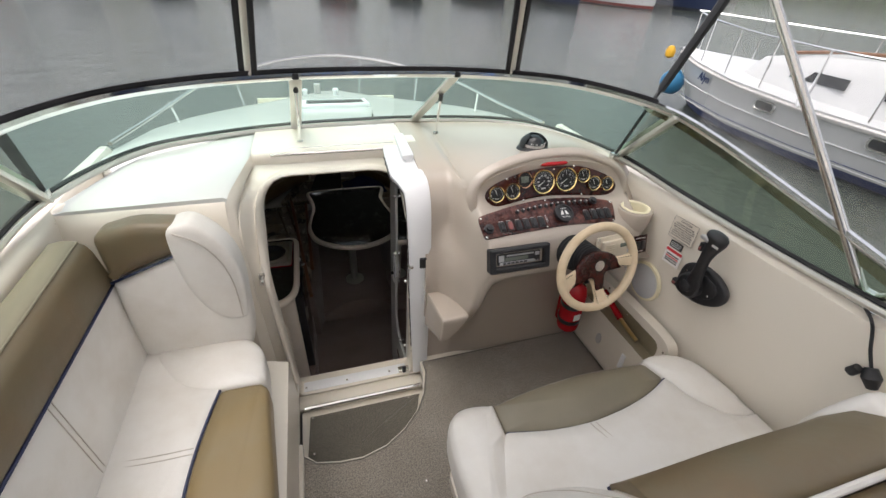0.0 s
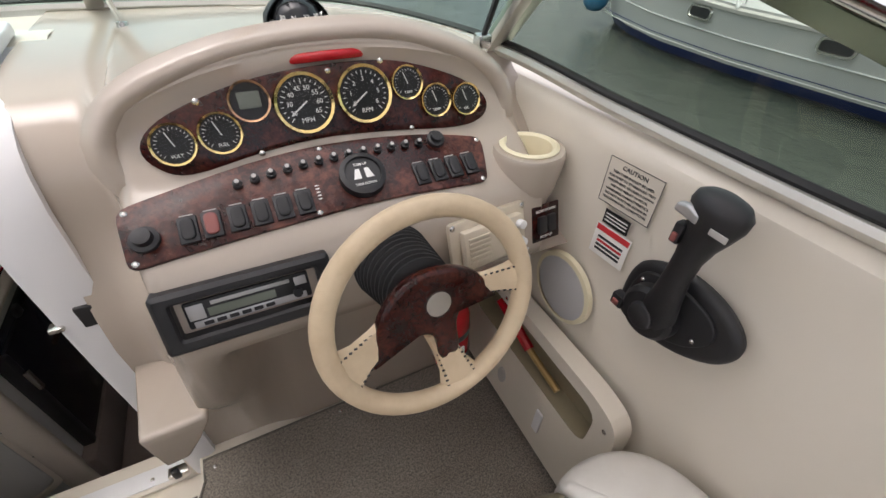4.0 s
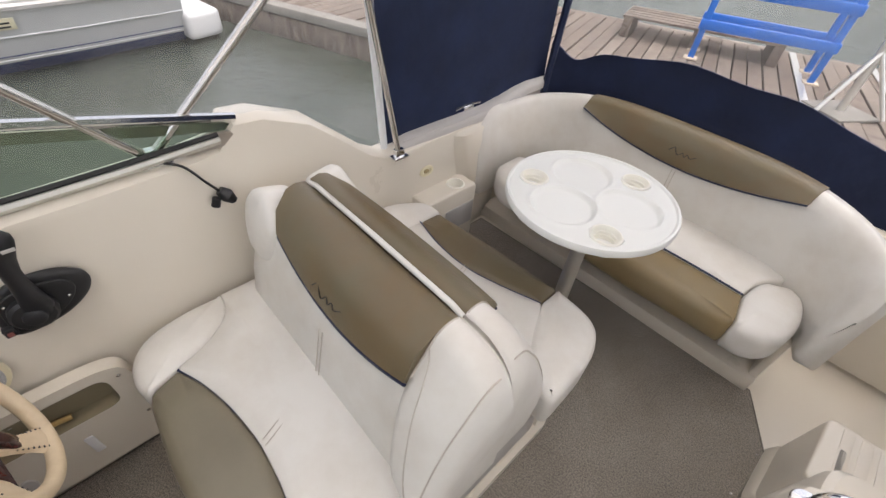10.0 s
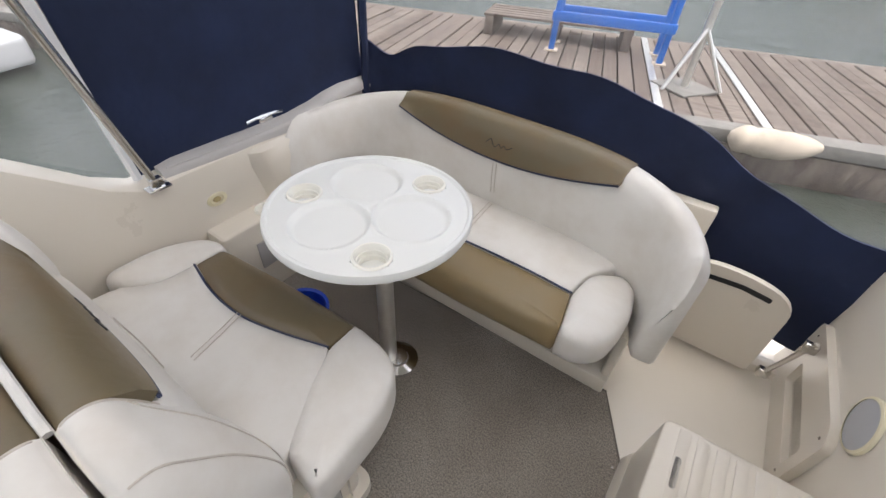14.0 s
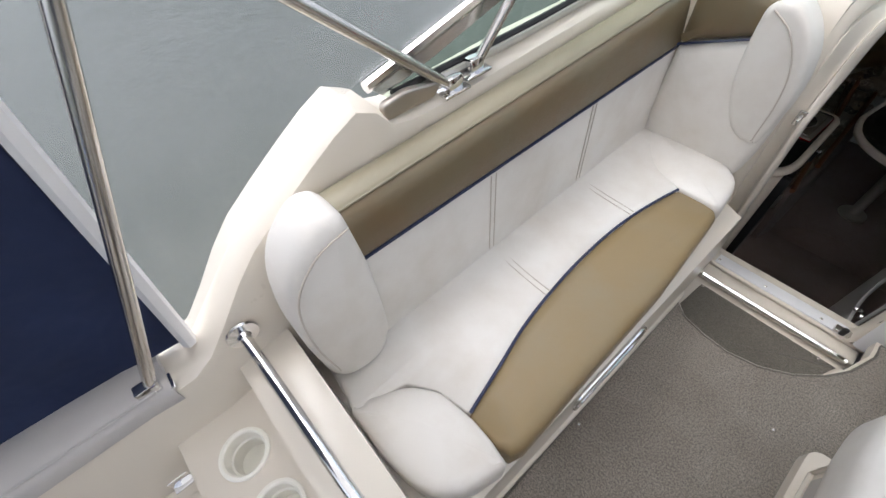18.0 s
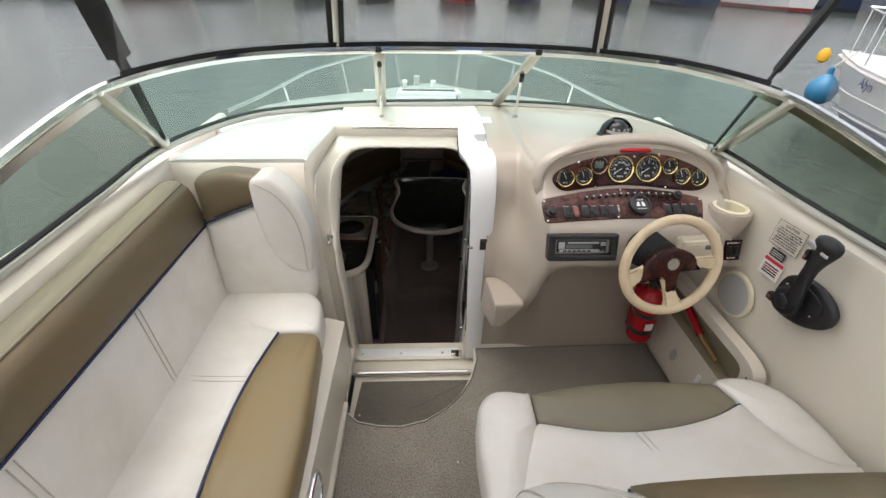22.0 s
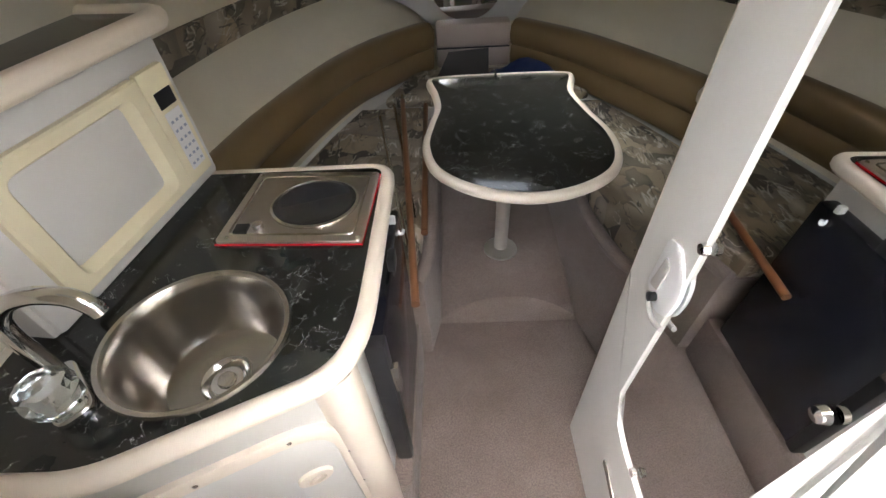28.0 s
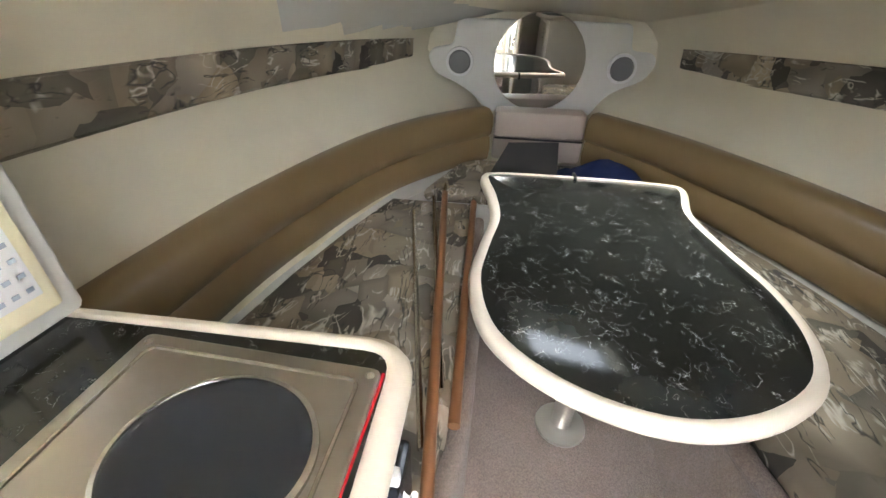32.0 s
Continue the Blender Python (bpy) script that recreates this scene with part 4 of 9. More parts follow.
for gx, gy, gr, name in DIALS:
    d = part("dial", lathe(B(), [(gr * 0.9, 0.0), (gr * 0.9, 0.007), (0, 0.007)], 28, GP @ Matrix.Translation((gx, gy, 0.003))), DIALB, gauges)
    part("bezel", lathe(B(), [(gr, 0.0), (gr * 1.02, 0.006), (gr * 0.98, 0.012), (gr * 0.88, 0.010), (gr * 0.86, 0.0065)], 28, GP @ Matrix.Translation((gx, gy, 0.003)), False), GOLD if name else COPPER, d)
    marks = B()
    for k in range(21):
        a = radians(225 - 270 * k / 20)
        mm = GP @ Matrix.Translation((gx, gy, 0.0105)) @ Matrix.Rotation(a, 4, 'Z')
        ln = gr * (0.16 if k % 5 == 0 else 0.09)
        box(marks, gr * 0.78 - ln, gr * 0.78, -gr * 0.012, gr * 0.012, 0, 0.0006, 0, mm)
    if name:
        part("scale", marks, WHITEINK, d)
        if gr > 0.04:
            names = ("20", "30", "40", "45", "50", "55", "60", "65") if name == "MPH" else ("0", "1", "2", "3", "4", "5", "6")
            for k, tx in enumerate(names):
                a = radians(215 - 250 * k / (len(names) - 1))
                words(tx, gr * 0.22, GP @ Matrix.Translation((gx + gr * 0.5 * math.cos(a), gy + gr * 0.5 * math.sin(a), 0.0108)), WHITEINK, d, "numeral")
        words(name, gr * 0.22, GP @ Matrix.Translation((gx, gy - gr * 0.55, 0.0108)), WHITEINK, d, "caption")
        part("needle", box(B(), -gr * 0.1, gr * 0.62, -gr * 0.022, gr * 0.022, 0.0115, 0.0125, 0, GP @ Matrix.Translation((gx, gy, 0)) @ Matrix.Rotation(radians(215 if gr > 0.04 else 110), 4, 'Z')), WHITEINK, d)
    else:
        marks.free()
        part("display", box(B(), -0.016, 0.016, -0.010, 0.014, 0.0102, 0.0115, 0.001, GP @ Matrix.Translation((gx, gy, 0))), LCD, d)
    part("glass", lathe(B(), [(gr * 0.87, 0.0), (0, 0.0015)], 24, GP @ Matrix.Translation((gx, gy, 0.0145))), LENS, d).visible_shadow = False
screws(gauges, [GP @ Vector(p) for p in ((-0.272, 0.002, 0.003), (0.272, 0.0, 0.003), (-0.13, -0.022, 0.003), (0.13, -0.022, 0.003), (-0.20, 0.066, 0.003), (0.09, 0.0945, 0.003), (0.0, 0.088, 0.003))], GP.to_3x3().to_4x4(), 0.005)

# switch panel
SP = axes((0.617, 1.408, 0.8595), (1, 0, 0), (0, 0.86, 0.51))
switches = thing("switch_panel", (0.617, 1.40, 0.85), "worn burl wood switch panel below the dials", "switch panel")
so = rounded([(-0.291, -0.051), (-0.15, -0.040), (0, -0.032), (0.086, -0.03), (0.27, -0.041), (0.283, 0), (0.295, 0.052), (0.2, 0.078), (0.1, 0.090), (0, 0.094), (-0.1, 0.085), (-0.2, 0.066), (-0.2965, 0.044)], [0.015, 0.05, 0.05, 0.05, 0.015, 0.03, 0.02, 0.05, 0.05, 0.05, 0.05, 0.05, 0.02], 3)
part("plate", pad(B(), so, 0.007, 0.002, SP @ Matrix.Translation((0, 0, -0.001))), BURLW, switches)
for k in range(13):
    bx = -0.134 + k * 0.0253
    by = 0.0637 - 0.00041 * ((bx - 0.07) / 0.01) ** 2 * 0.1 * 1.0
    b1 = part("breaker", lathe(B(), [(0.0075, 0.0), (0.0075, 0.006), (0.005, 0.007), (0.005, 0.012), (0, 0.0125)], 12, SP @ Matrix.Translation((bx, by, 0.006))), BLACK, switches)
    part("cap", lathe(B(), [(0.0034, 0.0), (0.0034, 0.001), (0, 0.0012)], 10, SP @ Matrix.Translation((bx, by, 0.0185))), GREYV, b1)
for k, bx in enumerate((-0.211, -0.180, -0.145, -0.112, -0.080, -0.048, 0.153, 0.185, 0.216, 0.248)):
    by = (-0.010 + 0.0009 * k) if k < 6 else 0.0
    r1 = part("rocker_base", box(B(), -0.013, 0.013, -0.021, 0.021, 0.005, 0.011, 0.002, SP @ Matrix.Translation((bx, by, 0))), BLACK, switches)
    oval = rounded([(-0.0092, -0.0165), (0.0092, -0.0165), (0.0092, 0.0165), (-0.0092, 0.0165)], 0.0091, 5)
    tilt = SP @ Matrix.Translation((bx, by, 0.0095)) @ Matrix.Rotation(radians(7), 4, 'X')
    part("rocker", pad(B(), oval, 0.007, 0.0025, tilt, 0.0), FADED if k == 1 else BLACK, r1, "faded red rocker" if k == 1 else "")
    part("caption", box(B(), -0.009, 0.009, 0.0235, 0.0252, 0.0062, 0.0066, 0, SP @ Matrix.Translation((bx, by, 0))), GREYV, switches)
key = part("ignition", lathe(B(), [(0.019, 0.0), (0.019, 0.008), (0.013, 0.010), (0.012, 0.020), (0.0, 0.021)], 20, SP @ Matrix.Translation((-0.265, -0.011, 0.005))), BLACK, switches, "black ignition switch")
part("socket", lathe(B(), [(0.016, 0.0), (0.016, 0.010), (0.011, 0.011), (0.010, 0.018), (0, 0.018)], 18, SP @ Matrix.Translation((0.2025, 0.060, 0.005))), BLACK, switches, "capped power socket")
tg = part("trim_tab_gauge", lathe(B(), [(0.038, -0.01), (0.038, 0.014), (0.030, 0.016), (0.029, 0.012), (0, 0.012)], 28, SP @ Matrix.Translation((0.052, 0.0165, 0.008))), BLACK, switches)
for sx in (-1, 1):
    part("tab_mark", prism(B(), [(sx * 0.004, -0.009), (sx * 0.017, -0.009), (sx * 0.011, 0.009), (sx * 0.004, 0.009)], 0.0205, 0.0211, SP @ Matrix.Translation((0.052, 0.0165, 0))), WHITEINK, tg)
words("TABS UP", 0.006, SP @ Matrix.Translation((0.052, 0.0335, 0.0206)), WHITEINK, tg, "caption")
words("TABS DOWN", 0.006, SP @ Matrix.Translation((0.052, -0.0025, 0.0206)), WHITEINK, tg, "caption")
for k in range(5):
    part("marking", box(B(), -0.01, -0.004, -0.010 + k * 0.006, -0.008 + k * 0.006, 0.0062, 0.0068, 0, SP @ Matrix.Translation((-0.016, 0.004, 0))), WHITEINK, switches)
screws(switches, [SP @ Vector(p) for p in ((-0.284, 0.036, 0.006), (-0.281, -0.042, 0.006), (0.262, -0.034, 0.006), (0.283, 0.046, 0.006), (0.0, 0.086, 0.006), (-0.03, -0.028, 0.006))], SP.to_3x3().to_4x4(), 0.005)

# stereo
ST = axes((0.457, 1.326, 0.763), (1, 0, 0), (0, 0.31, 0.95))
stereo = thing("stereo", (0.457, 1.33, 0.72), "silver-faced car stereo in a black housing", "stereo")
ho = rounded([(-0.122, -0.048), (0.122, -0.048), (0.122, 0.048), (-0.122, 0.048)], 0.008)
hi = rounded([(-0.098, -0.026), (0.098, -0.026), (0.098, 0.030), (-0.098, 0.030)], 0.004)
hb = B()
loft(hb, [[ST @ Vector((p.x, p.y, z)) for p in o] for o, z in ((ho, -0.02), (ho, 0.012), (inset(ho, 0.006), 0.018), (inset(hi, -0.004), 0.018), (hi, 0.014), (hi, -0.012))], True, True)
part("housing", hb, BLACK, stereo)
part("face", box(B(), -0.088, 0.086, -0.020, 0.022, -0.012, 0.003, 0.003, ST), BLACK, stereo, "dark face plate")
part("slot", box(B(), -0.052, 0.058, 0.012, 0.018, 0.0028, 0.0048, 0.0008, ST), SILVER, stereo, "silver slot trim")
part("face_trim", box(B(), -0.080, 0.078, -0.019, -0.0085, 0.0028, 0.0045, 0.0008, ST), SILVER, stereo, "silver button strip")
part("end_trim", box(B(), -0.084, -0.062, -0.006, 0.018, 0.0028, 0.0045, 0.0008, ST), SILVER, stereo)
part("end_trim", box(B(), 0.064, 0.082, 0.004, 0.018, 0.0028, 0.0045, 0.0008, ST), SILVER, stereo)
part("display", box(B(), -0.058, 0.035, -0.005, 0.008, 0.0028, 0.0042, 0, ST), LCD, stereo)
for k in range(6):
    part("button", box(B(), -0.068 + k * 0.017, -0.055 + k * 0.017, -0.017, -0.011, 0.0038, 0.0062, 0.001, ST), BLACK, stereo)
part("knob", lathe(B(), [(0.007, 0.0), (0.007, 0.008), (0, 0.009)], 16, ST @ Matrix.Translation((0.066, -0.006, 0.004))), BLACK, stereo)

# steering wheel
wheel = thing("steering_wheel", (0.68, 1.33, 0.79), "beige leather steering wheel with a burl wood hub", "steering wheel")
WH = axes((0.683, 1.167, 0.794), (1, 0.04, 0), (0, 0.27, 0.963))
WR = 0.152
part("rim", tube(B(), [WH @ Vector((WR * math.cos(2 * math.pi * k / 56), WR * math.sin(2 * math.pi * k / 56), 0)) for k in range(56)], 0.0155, 12, True), WHEELV, wheel)
for a, lo_w in ((199, 0.03), (3, 0.022), (-77, 0.026)):
    ca, sa = math.cos(radians(a)), math.sin(radians(a))
    sp = B()
    loft(sp, [[WH @ Vector((ca * q - sa * w, sa * q + ca * w, zz + dz)) for w, dz in ((-wd, -0.005), (-wd * 0.8, 0.005), (0, 0.008), (wd * 0.8, 0.005), (wd, -0.005), (0, -0.008))] for q, wd, zz in ((0.055, lo_w * 0.8, -0.026), (0.085, lo_w * 0.75, -0.018), (0.115, lo_w * 0.9, -0.008), (0.135, lo_w * 1.25, -0.001), (0.150, lo_w * 1.7, 0.0))])
    part("spoke", sp, WHEELV, wheel)
    for sgn in (-1, 1):
        stitch = B()
        for k in range(7):
            q = 0.088 + 0.008 * k
            w = sgn * lo_w * (0.6 + 0.05 * k)
            box(stitch, -0.0022, 0.0022, -0.0012, 0.0012, 0, 0.002, 0, WH @ Matrix.Translation((ca * q - sa * w, sa * q + ca * w, 0.001 - 0.019 * (1 - k / 6) + 0.003)))
        part("stitching", stitch, INK, wheel, "dark stitch holes")
hub_o = [p.to_2d() for p in smooth_line([(x, y, 0) for x, y in ((-0.074, 0.006), (-0.040, 0.042), (-0.004, 0.054), (0.040, 0.050), (0.080, 0.030), (0.106, -0.010), (0.107, -0.022), (0.070, -0.015), (0.049, -0.023), (0.040, -0.043), (0.040, -0.08), (0.033, -0.096), (0.007, -0.096), (0.003, -0.058), (-0.012, -0.043), (-0.046, -0.043), (-0.092, -0.068), (-0.090, -0.045))], 3, True)]
part("hub", pad(B(), hub_o, 0.022, 0.006, WH @ Matrix.Translation((0, 0, -0.030))), BURL, wheel, "glossy burl wood hub")
part("badge", lathe(B(), [(0.020, 0), (0.0195, 0.002), (0, 0.0025)], 24, WH @ Matrix.Translation((0.013, 0.003, -0.0085))), STEEL, wheel, "round silver badge")
boot = []
for k in range(10):
    boot += [(0.044 + 0.0016 * k, -0.046 - 0.0125 * k), (0.054 + 0.0016 * k, -0.050 - 0.0125 * k), (0.054 + 0.0016 * k, -0.054 - 0.0125 * k), (0.045 + 0.0016 * k, -0.0575 - 0.0125 * k)]
part("boot", lathe(B(), [(0.03, -0.044)] + boot, 32, WH @ Matrix.Translation((0.004, 0.008, 0.006))), RUBBER, wheel, "black ribbed rubber boot", 25)

# compass, reflector, cup holder
compass = thing("compass", (0.645, 1.70, 1.02), "black dome compass on top of the dashboard", "compass")
part("base", lathe(B(), [(0.062, -0.02), (0.070, 0.0), (0.066, 0.010), (0.052, 0.020), (0, 0.02)], 28, Matrix.Translation((0.652, 1.70, 1.028))), BLACK, compass)
part("dome", lathe(B(), [(0.046, 0.0), (0.045, 0.018), (0.036, 0.034), (0.02, 0.045), (0, 0.048)], 28, Matrix.Translation((0.652, 1.70, 1.046))), DARKGLASS, compass, "smoked glass dome")
part("card", lathe(B(), [(0.0465, 0.004), (0.0468, 0.014), (0.0465, 0.015)], 28, Matrix.Translation((0.652, 1.70, 1.046)), False), GREYV, compass)
for tx, deg in (("30", -38), ("N", -14), ("33", 12), ("30", 36), ("W", 58)):
    a = radians(deg)
    words(tx, 0.011, axes((0.652 + 0.0475 * math.sin(a), 1.70 - 0.0475 * math.cos(a), 1.067), (math.cos(a), math.sin(a), 0), (0, 0, 1)), WHITEINK, compass, "numeral")
hoodc = B()
loft(hoodc, [[(0.652 + r * math.cos(a), 1.70 + r * math.sin(a), 1.046 + z) for a in [radians(-20 + 220 * k / 16) for k in range(17)]] for r, z in ((0.060, 0.0), (0.056, 0.022), (0.044, 0.037), (0.026, 0.050), (0.022, 0.048), (0.041, 0.034), (0.051, 0.020), (0.055, 0.0))], False)
part("hood", hoodc, BLACK, compass)
refl = thing("dash_trim_bar", (0.66, 1.545, 1.03), "glossy red plastic bar on the dashboard hood", "trim")
part("bar", tube(B(), [(0.602, 1.550, 1.030), (0.62, 1.536, 1.034), (0.66, 1.532, 1.036), (0.70, 1.532, 1.036), (0.722, 1.546, 1.032)], 0.0075, 10), RED, refl)
cup = thing("dash_cup_holder", (0.994, 1.40, 0.86), "cream plastic cup holder set into the dashboard", "cup holder")
pod = B()
lathe(pod, [(0.050, -0.12), (0.066, -0.06), (0.072, 0.0), (0.068, 0.008), (0.055, 0.009)], 28, Matrix.Translation((0.994, 1.403, 0.868)), False)
part("pod", pod, DASH, cup)
part("cup", lathe(B(), [(0.056, 0.0), (0.058, 0.006), (0.050, 0.009), (0.045, 0.004), (0.041, -0.05), (0.0, -0.052)], 28, Matrix.Translation((0.994, 1.403, 0.874)), False), CREAMP, cup)


# ---- seats ----
WAITING = []


def cushion(name, outline, z0, t, r, mat, parent, label="", crown=0.012, m=None):
    """Notes a cushion; all are sewn together by sew_cushions()."""
    WAITING.append((name, [Vector(p) for p in outline], z0, t, r, mat, parent, label, crown, m))


def gap_to(p, outline):
    best = 9.0
    for a, b in zip(outline, outline[1:] + outline[:1]):
        ab = b - a
        q = min(max((p - a).dot(ab) / max(ab.length_squared, 1e-9), 0.0), 1.0)
        best = min(best, (p - a - ab * q).length)
    return best


def sew_cushions():
    """Builds the cushions, tight along the seams that they share and full at their free rims."""
    for name, outline, z0, t, r, mat, parent, label, crown, m in WAITING:
        mates = [w[1] for w in WAITING if w[6] is parent and w[1] is not outline]
        dense = []
        for a, b in zip(outline, outline[1:] + outline[:1]):
            k = max(1, int((b - a).length / 0.03))
            dense += [a.lerp(b, j / k) for j in range(k)]
        raw = [0.22 if min((gap_to(p, o) for o in mates), default=9.0) < 0.014 else 1.0 for p in dense]
        n = len(raw)
        dense = [o if f < 1 else p for p, o, f in zip(dense, inset(dense, -0.004), raw)]
        share = [(raw[i - 1] + raw[i] * 2 + raw[(i + 1) % n]) / 4 for i in range(n)]
        part(name, pad(B(), dense, t, r, (m or Matrix.Identity(4)) @ Matrix.Translation((0, 0, z0)), crown, 0.4, share), mat, parent, label, 60)
    WAITING.clear()


def cord(pts, parent, mat=None, r=0.0045, name="piping", n=6):
    return part(name, tube(B(), smooth_line(pts, n), r, 6), mat or PIPING, parent)


def seams(parent, lines, r=0.0016):
    r = min(r, 0.0022)
    for ln in lines:
        part("seam", tube(B(), smooth_line(ln, 6), r, 5), SEAM, parent)


# port lounge
lounge = thing("port_lounge", (-0.66, 0.72, 0.0), "ivory vinyl lounge seat with khaki trim along the cockpit side", "bench seat")
lb = B()
loft(lb, [[(-0.46, y, 0.0), (-0.435, y, 0.02), (-0.425, y, 0.08), (-0.432, y, 0.30), (-0.50, y, 0.325), (-1.0, y, 0.325), (-1.0, y, 0.0)] for y in (-0.02, 0.3, 0.8, 1.3, 1.45)])
part("base", lb, GEL, lounge)
part("kick_strip", box(B(), -0.452, -0.415, 0.0, 1.25, 0.0, 0.035, 0.008), GEL, lounge)
vo_ = rounded([(-0.165, -0.062), (0.165, -0.055), (0.175, 0.062), (-0.175, 0.062)], [0.05, 0.05, 0.05, 0.05], 6)
VT = axes((-0.4285, 0.675, 0.215), (0, 1, 0), (0, 0, 1))
part("vent_frame", tube(B(), [VT @ Vector((p.x, p.y, 0.004)) for p in vo_], 0.007, 8, True), CHROME, lounge, "polished steel step trim")
part("vent_plate", prism(B(), vo_, 0.0, 0.003, VT), WHITEP, lounge, "pale plate inside the trim")
front = [(-0.475, 1.245), (-0.445, 0.9), (-0.435, 0.5), (-0.425, 0.215)]
pipe_line = [(-0.565, 0.22), (-0.60, 0.36), (-0.635, 0.50), (-0.66, 0.69), (-0.668, 0.88), (-0.660, 1.03), (-0.64, 1.16), (-0.622, 1.245)]
cushion("seat_trim", rounded(front[::-1] + pipe_line[::-1], [0.05, 0.02, 0.02, 0.02, 0.02, 0.01, 0.01, 0.01, 0.01, 0.01, 0.01, 0.01], 2), 0.315, 0.13, 0.03, TAN, lounge, "sun-faded tan vinyl seat edge", 0.004)
cushion("seat_cushion", rounded(pipe_line + [(-0.72, 1.31), (-0.80, 1.40), (-0.87, 1.50), (-0.96, 1.50), (-0.93, 0.03), (-0.75, 0.015), (-0.73, 0.15), (-0.66, 0.20)], 0.012, 2), 0.315, 0.135, 0.022, VINYL, lounge, "", 0.006)
cushion("aft_pillow", rounded([(-0.427, 0.21), (-0.55, 0.213), (-0.65, 0.198), (-0.715, 0.15), (-0.755, 0.06), (-0.77, 0.012), (-0.60, 0.005), (-0.46, 0.05)], [0.02, 0.02, 0.02, 0.03, 0.02, 0.02, 0.1, 0.08], 4), 0.315, 0.14, 0.03, VINYL, lounge, "", 0.01)
cushion("fore_pillow", rounded([(-0.478, 1.25), (-0.495, 1.43), (-0.60, 1.505), (-0.84, 1.505), (-0.865, 1.45), (-0.79, 1.32), (-0.72, 1.265), (-0.62, 1.25)], [0.03, 0.08, 0.05, 0.04, 0.02, 0.05, 0.03, 0.02], 4), 0.315, 0.14, 0.03, VINYL, lounge, "", 0.01)
cord([(x, y, 0.449) for x, y in pipe_line], lounge)
seams(lounge, [[(-0.655, 0.60 + d, 0.453), (-0.75, 0.60 + d, 0.456), (-0.87, 0.61 + d, 0.452)] for d in (0.0, 0.018)] + [[(-0.665, 1.03 + d, 0.453), (-0.76, 1.03 + d, 0.456), (-0.88, 1.04 + d, 0.452)] for d in (0.0, 0.018)])
# back of the lounge, along the side
back = thing("lounge_bolster", (-0.93, 0.7, 0.44), "long ivory and khaki vinyl backrest along the side deck", "backrest")


def back_x(y):
    return -0.868 - 0.012 * y


low, high, cap = [], [], []
ys = [0.16, 0.20, 0.35, 0.6, 0.9, 1.2, 1.42, 1.50]
for y in ys:
    x, zp, zs = back_x(y), 0.770 - 0.012 * (y - 0.2), 0.888 + 0.022 * (y - 0.2)
    low.append([(x, y, 0.43), (x - 0.004, y, 0.50), (x - 0.010, y, zp - 0.008), (x - 0.017, y, zp), (x - 0.10, y, zp), (x - 0.10, y, 0.43)])
    high.append([(x - 0.012, y, zp), (x - 0.004, y, zp + 0.012), (x - 0.020, y, zs - 0.035), (x - 0.029, y, zs - 0.012), (x - 0.045, y, zs), (x - 0.10, y, zs), (x - 0.10, y, zp)])
    cap.append([(x - 0.043, y, zs - 0.002), (x - 0.054, y, zs + 0.008), (x - 0.085, y, zs + 0.011), (x - 0.115, y, zs + 0.004), (x - 0.130, y, zs - 0.010), (x - 0.130, y, zs - 0.05), (x - 0.045, y, zs - 0.05)])
part("lower_pad", loft(B(), low), VINYL, back, "", 60)
part("upper_pad", loft(B(), high), KHAKI, back, "khaki vinyl upper band", 60)
part("top_roll", loft(B(), cap), KHAKILIT, back, "khaki top roll with sky light in its colour", 60)
cord([(back_x(y) - 0.006, y, 0.771 - 0.012 * (y - 0.2)) for y in ys[1:]], back)
cord([(back_x(y) - 0.045, y, 0.890 + 0.022 * (y - 0.2)) for y in ys[1:]], back, KHAKILIT, 0.003, "welt")
seams(back, [[(back_x(y) - 0.002, y, 0.46), (back_x(y) - 0.008, y, 0.75)] for y in (0.60, 0.618, 1.03, 1.048)])
PB = axes((-0.862, 0.09, 0.68), (0, 1, 0), (-0.08, 0, 1))
part("end_bolster", pad(B(), rounded([(-0.06, -0.21), (0.06, -0.235), (0.115, -0.16), (0.12, 0.10), (0.105, 0.255), (0.045, 0.268), (-0.045, 0.19), (-0.08, 0.03)], [0.06, 0.06, 0.08, 0.05, 0.03, 0.06, 0.1, 0.1], 5), 0.135, 0.035, PB @ Matrix.Translation((0, 0, -0.105)), 0.012), VINYL, back, "", 70)
seams(back, [[PB @ Vector(p) for p in ((0.10, 0.225, 0.030), (0.02, 0.205, 0.034), (-0.045, 0.13, 0.034), (-0.06, 0.0, 0.034), (-0.045, -0.14, 0.034))]], 0.003)

# forward end of the lounge, against the bulkhead
endc = thing("end_backrest", (-0.70, 1.52, 0.46), "khaki and ivory vinyl backrest against the bulkhead", "backrest")
EB = axes((-0.70, 1.572, 0.70), (1, 0, 0), (0, 0.03, 1))
part("lower_pad", pad(B(), rounded([(-0.205, -0.24), (-0.18, -0.325), (0.03, -0.335), (0.150, -0.325), (0.180, -0.22), (0.186, -0.02), (0.12, 0.13), (0.01, 0.145), (-0.08, 0.105), (-0.19, 0.060)], [0.04, 0.05, 0.05, 0.06, 0.06, 0.05, 0.05, 0.02, 0.05, 0.01], 5), 0.100, 0.028, EB, 0.010), VINYL, endc, "", 70)
part("upper_pad", pad(B(), rounded([(-0.192, 0.069), (-0.08, 0.113), (0.03, 0.150), (0.05, 0.245), (-0.08, 0.262), (-0.19, 0.235)], [0.01, 0.03, 0.01, 0.02, 0.04, 0.03], 5), 0.098, 0.026, EB, 0.004), KHAKI, endc, "khaki vinyl corner", 70)
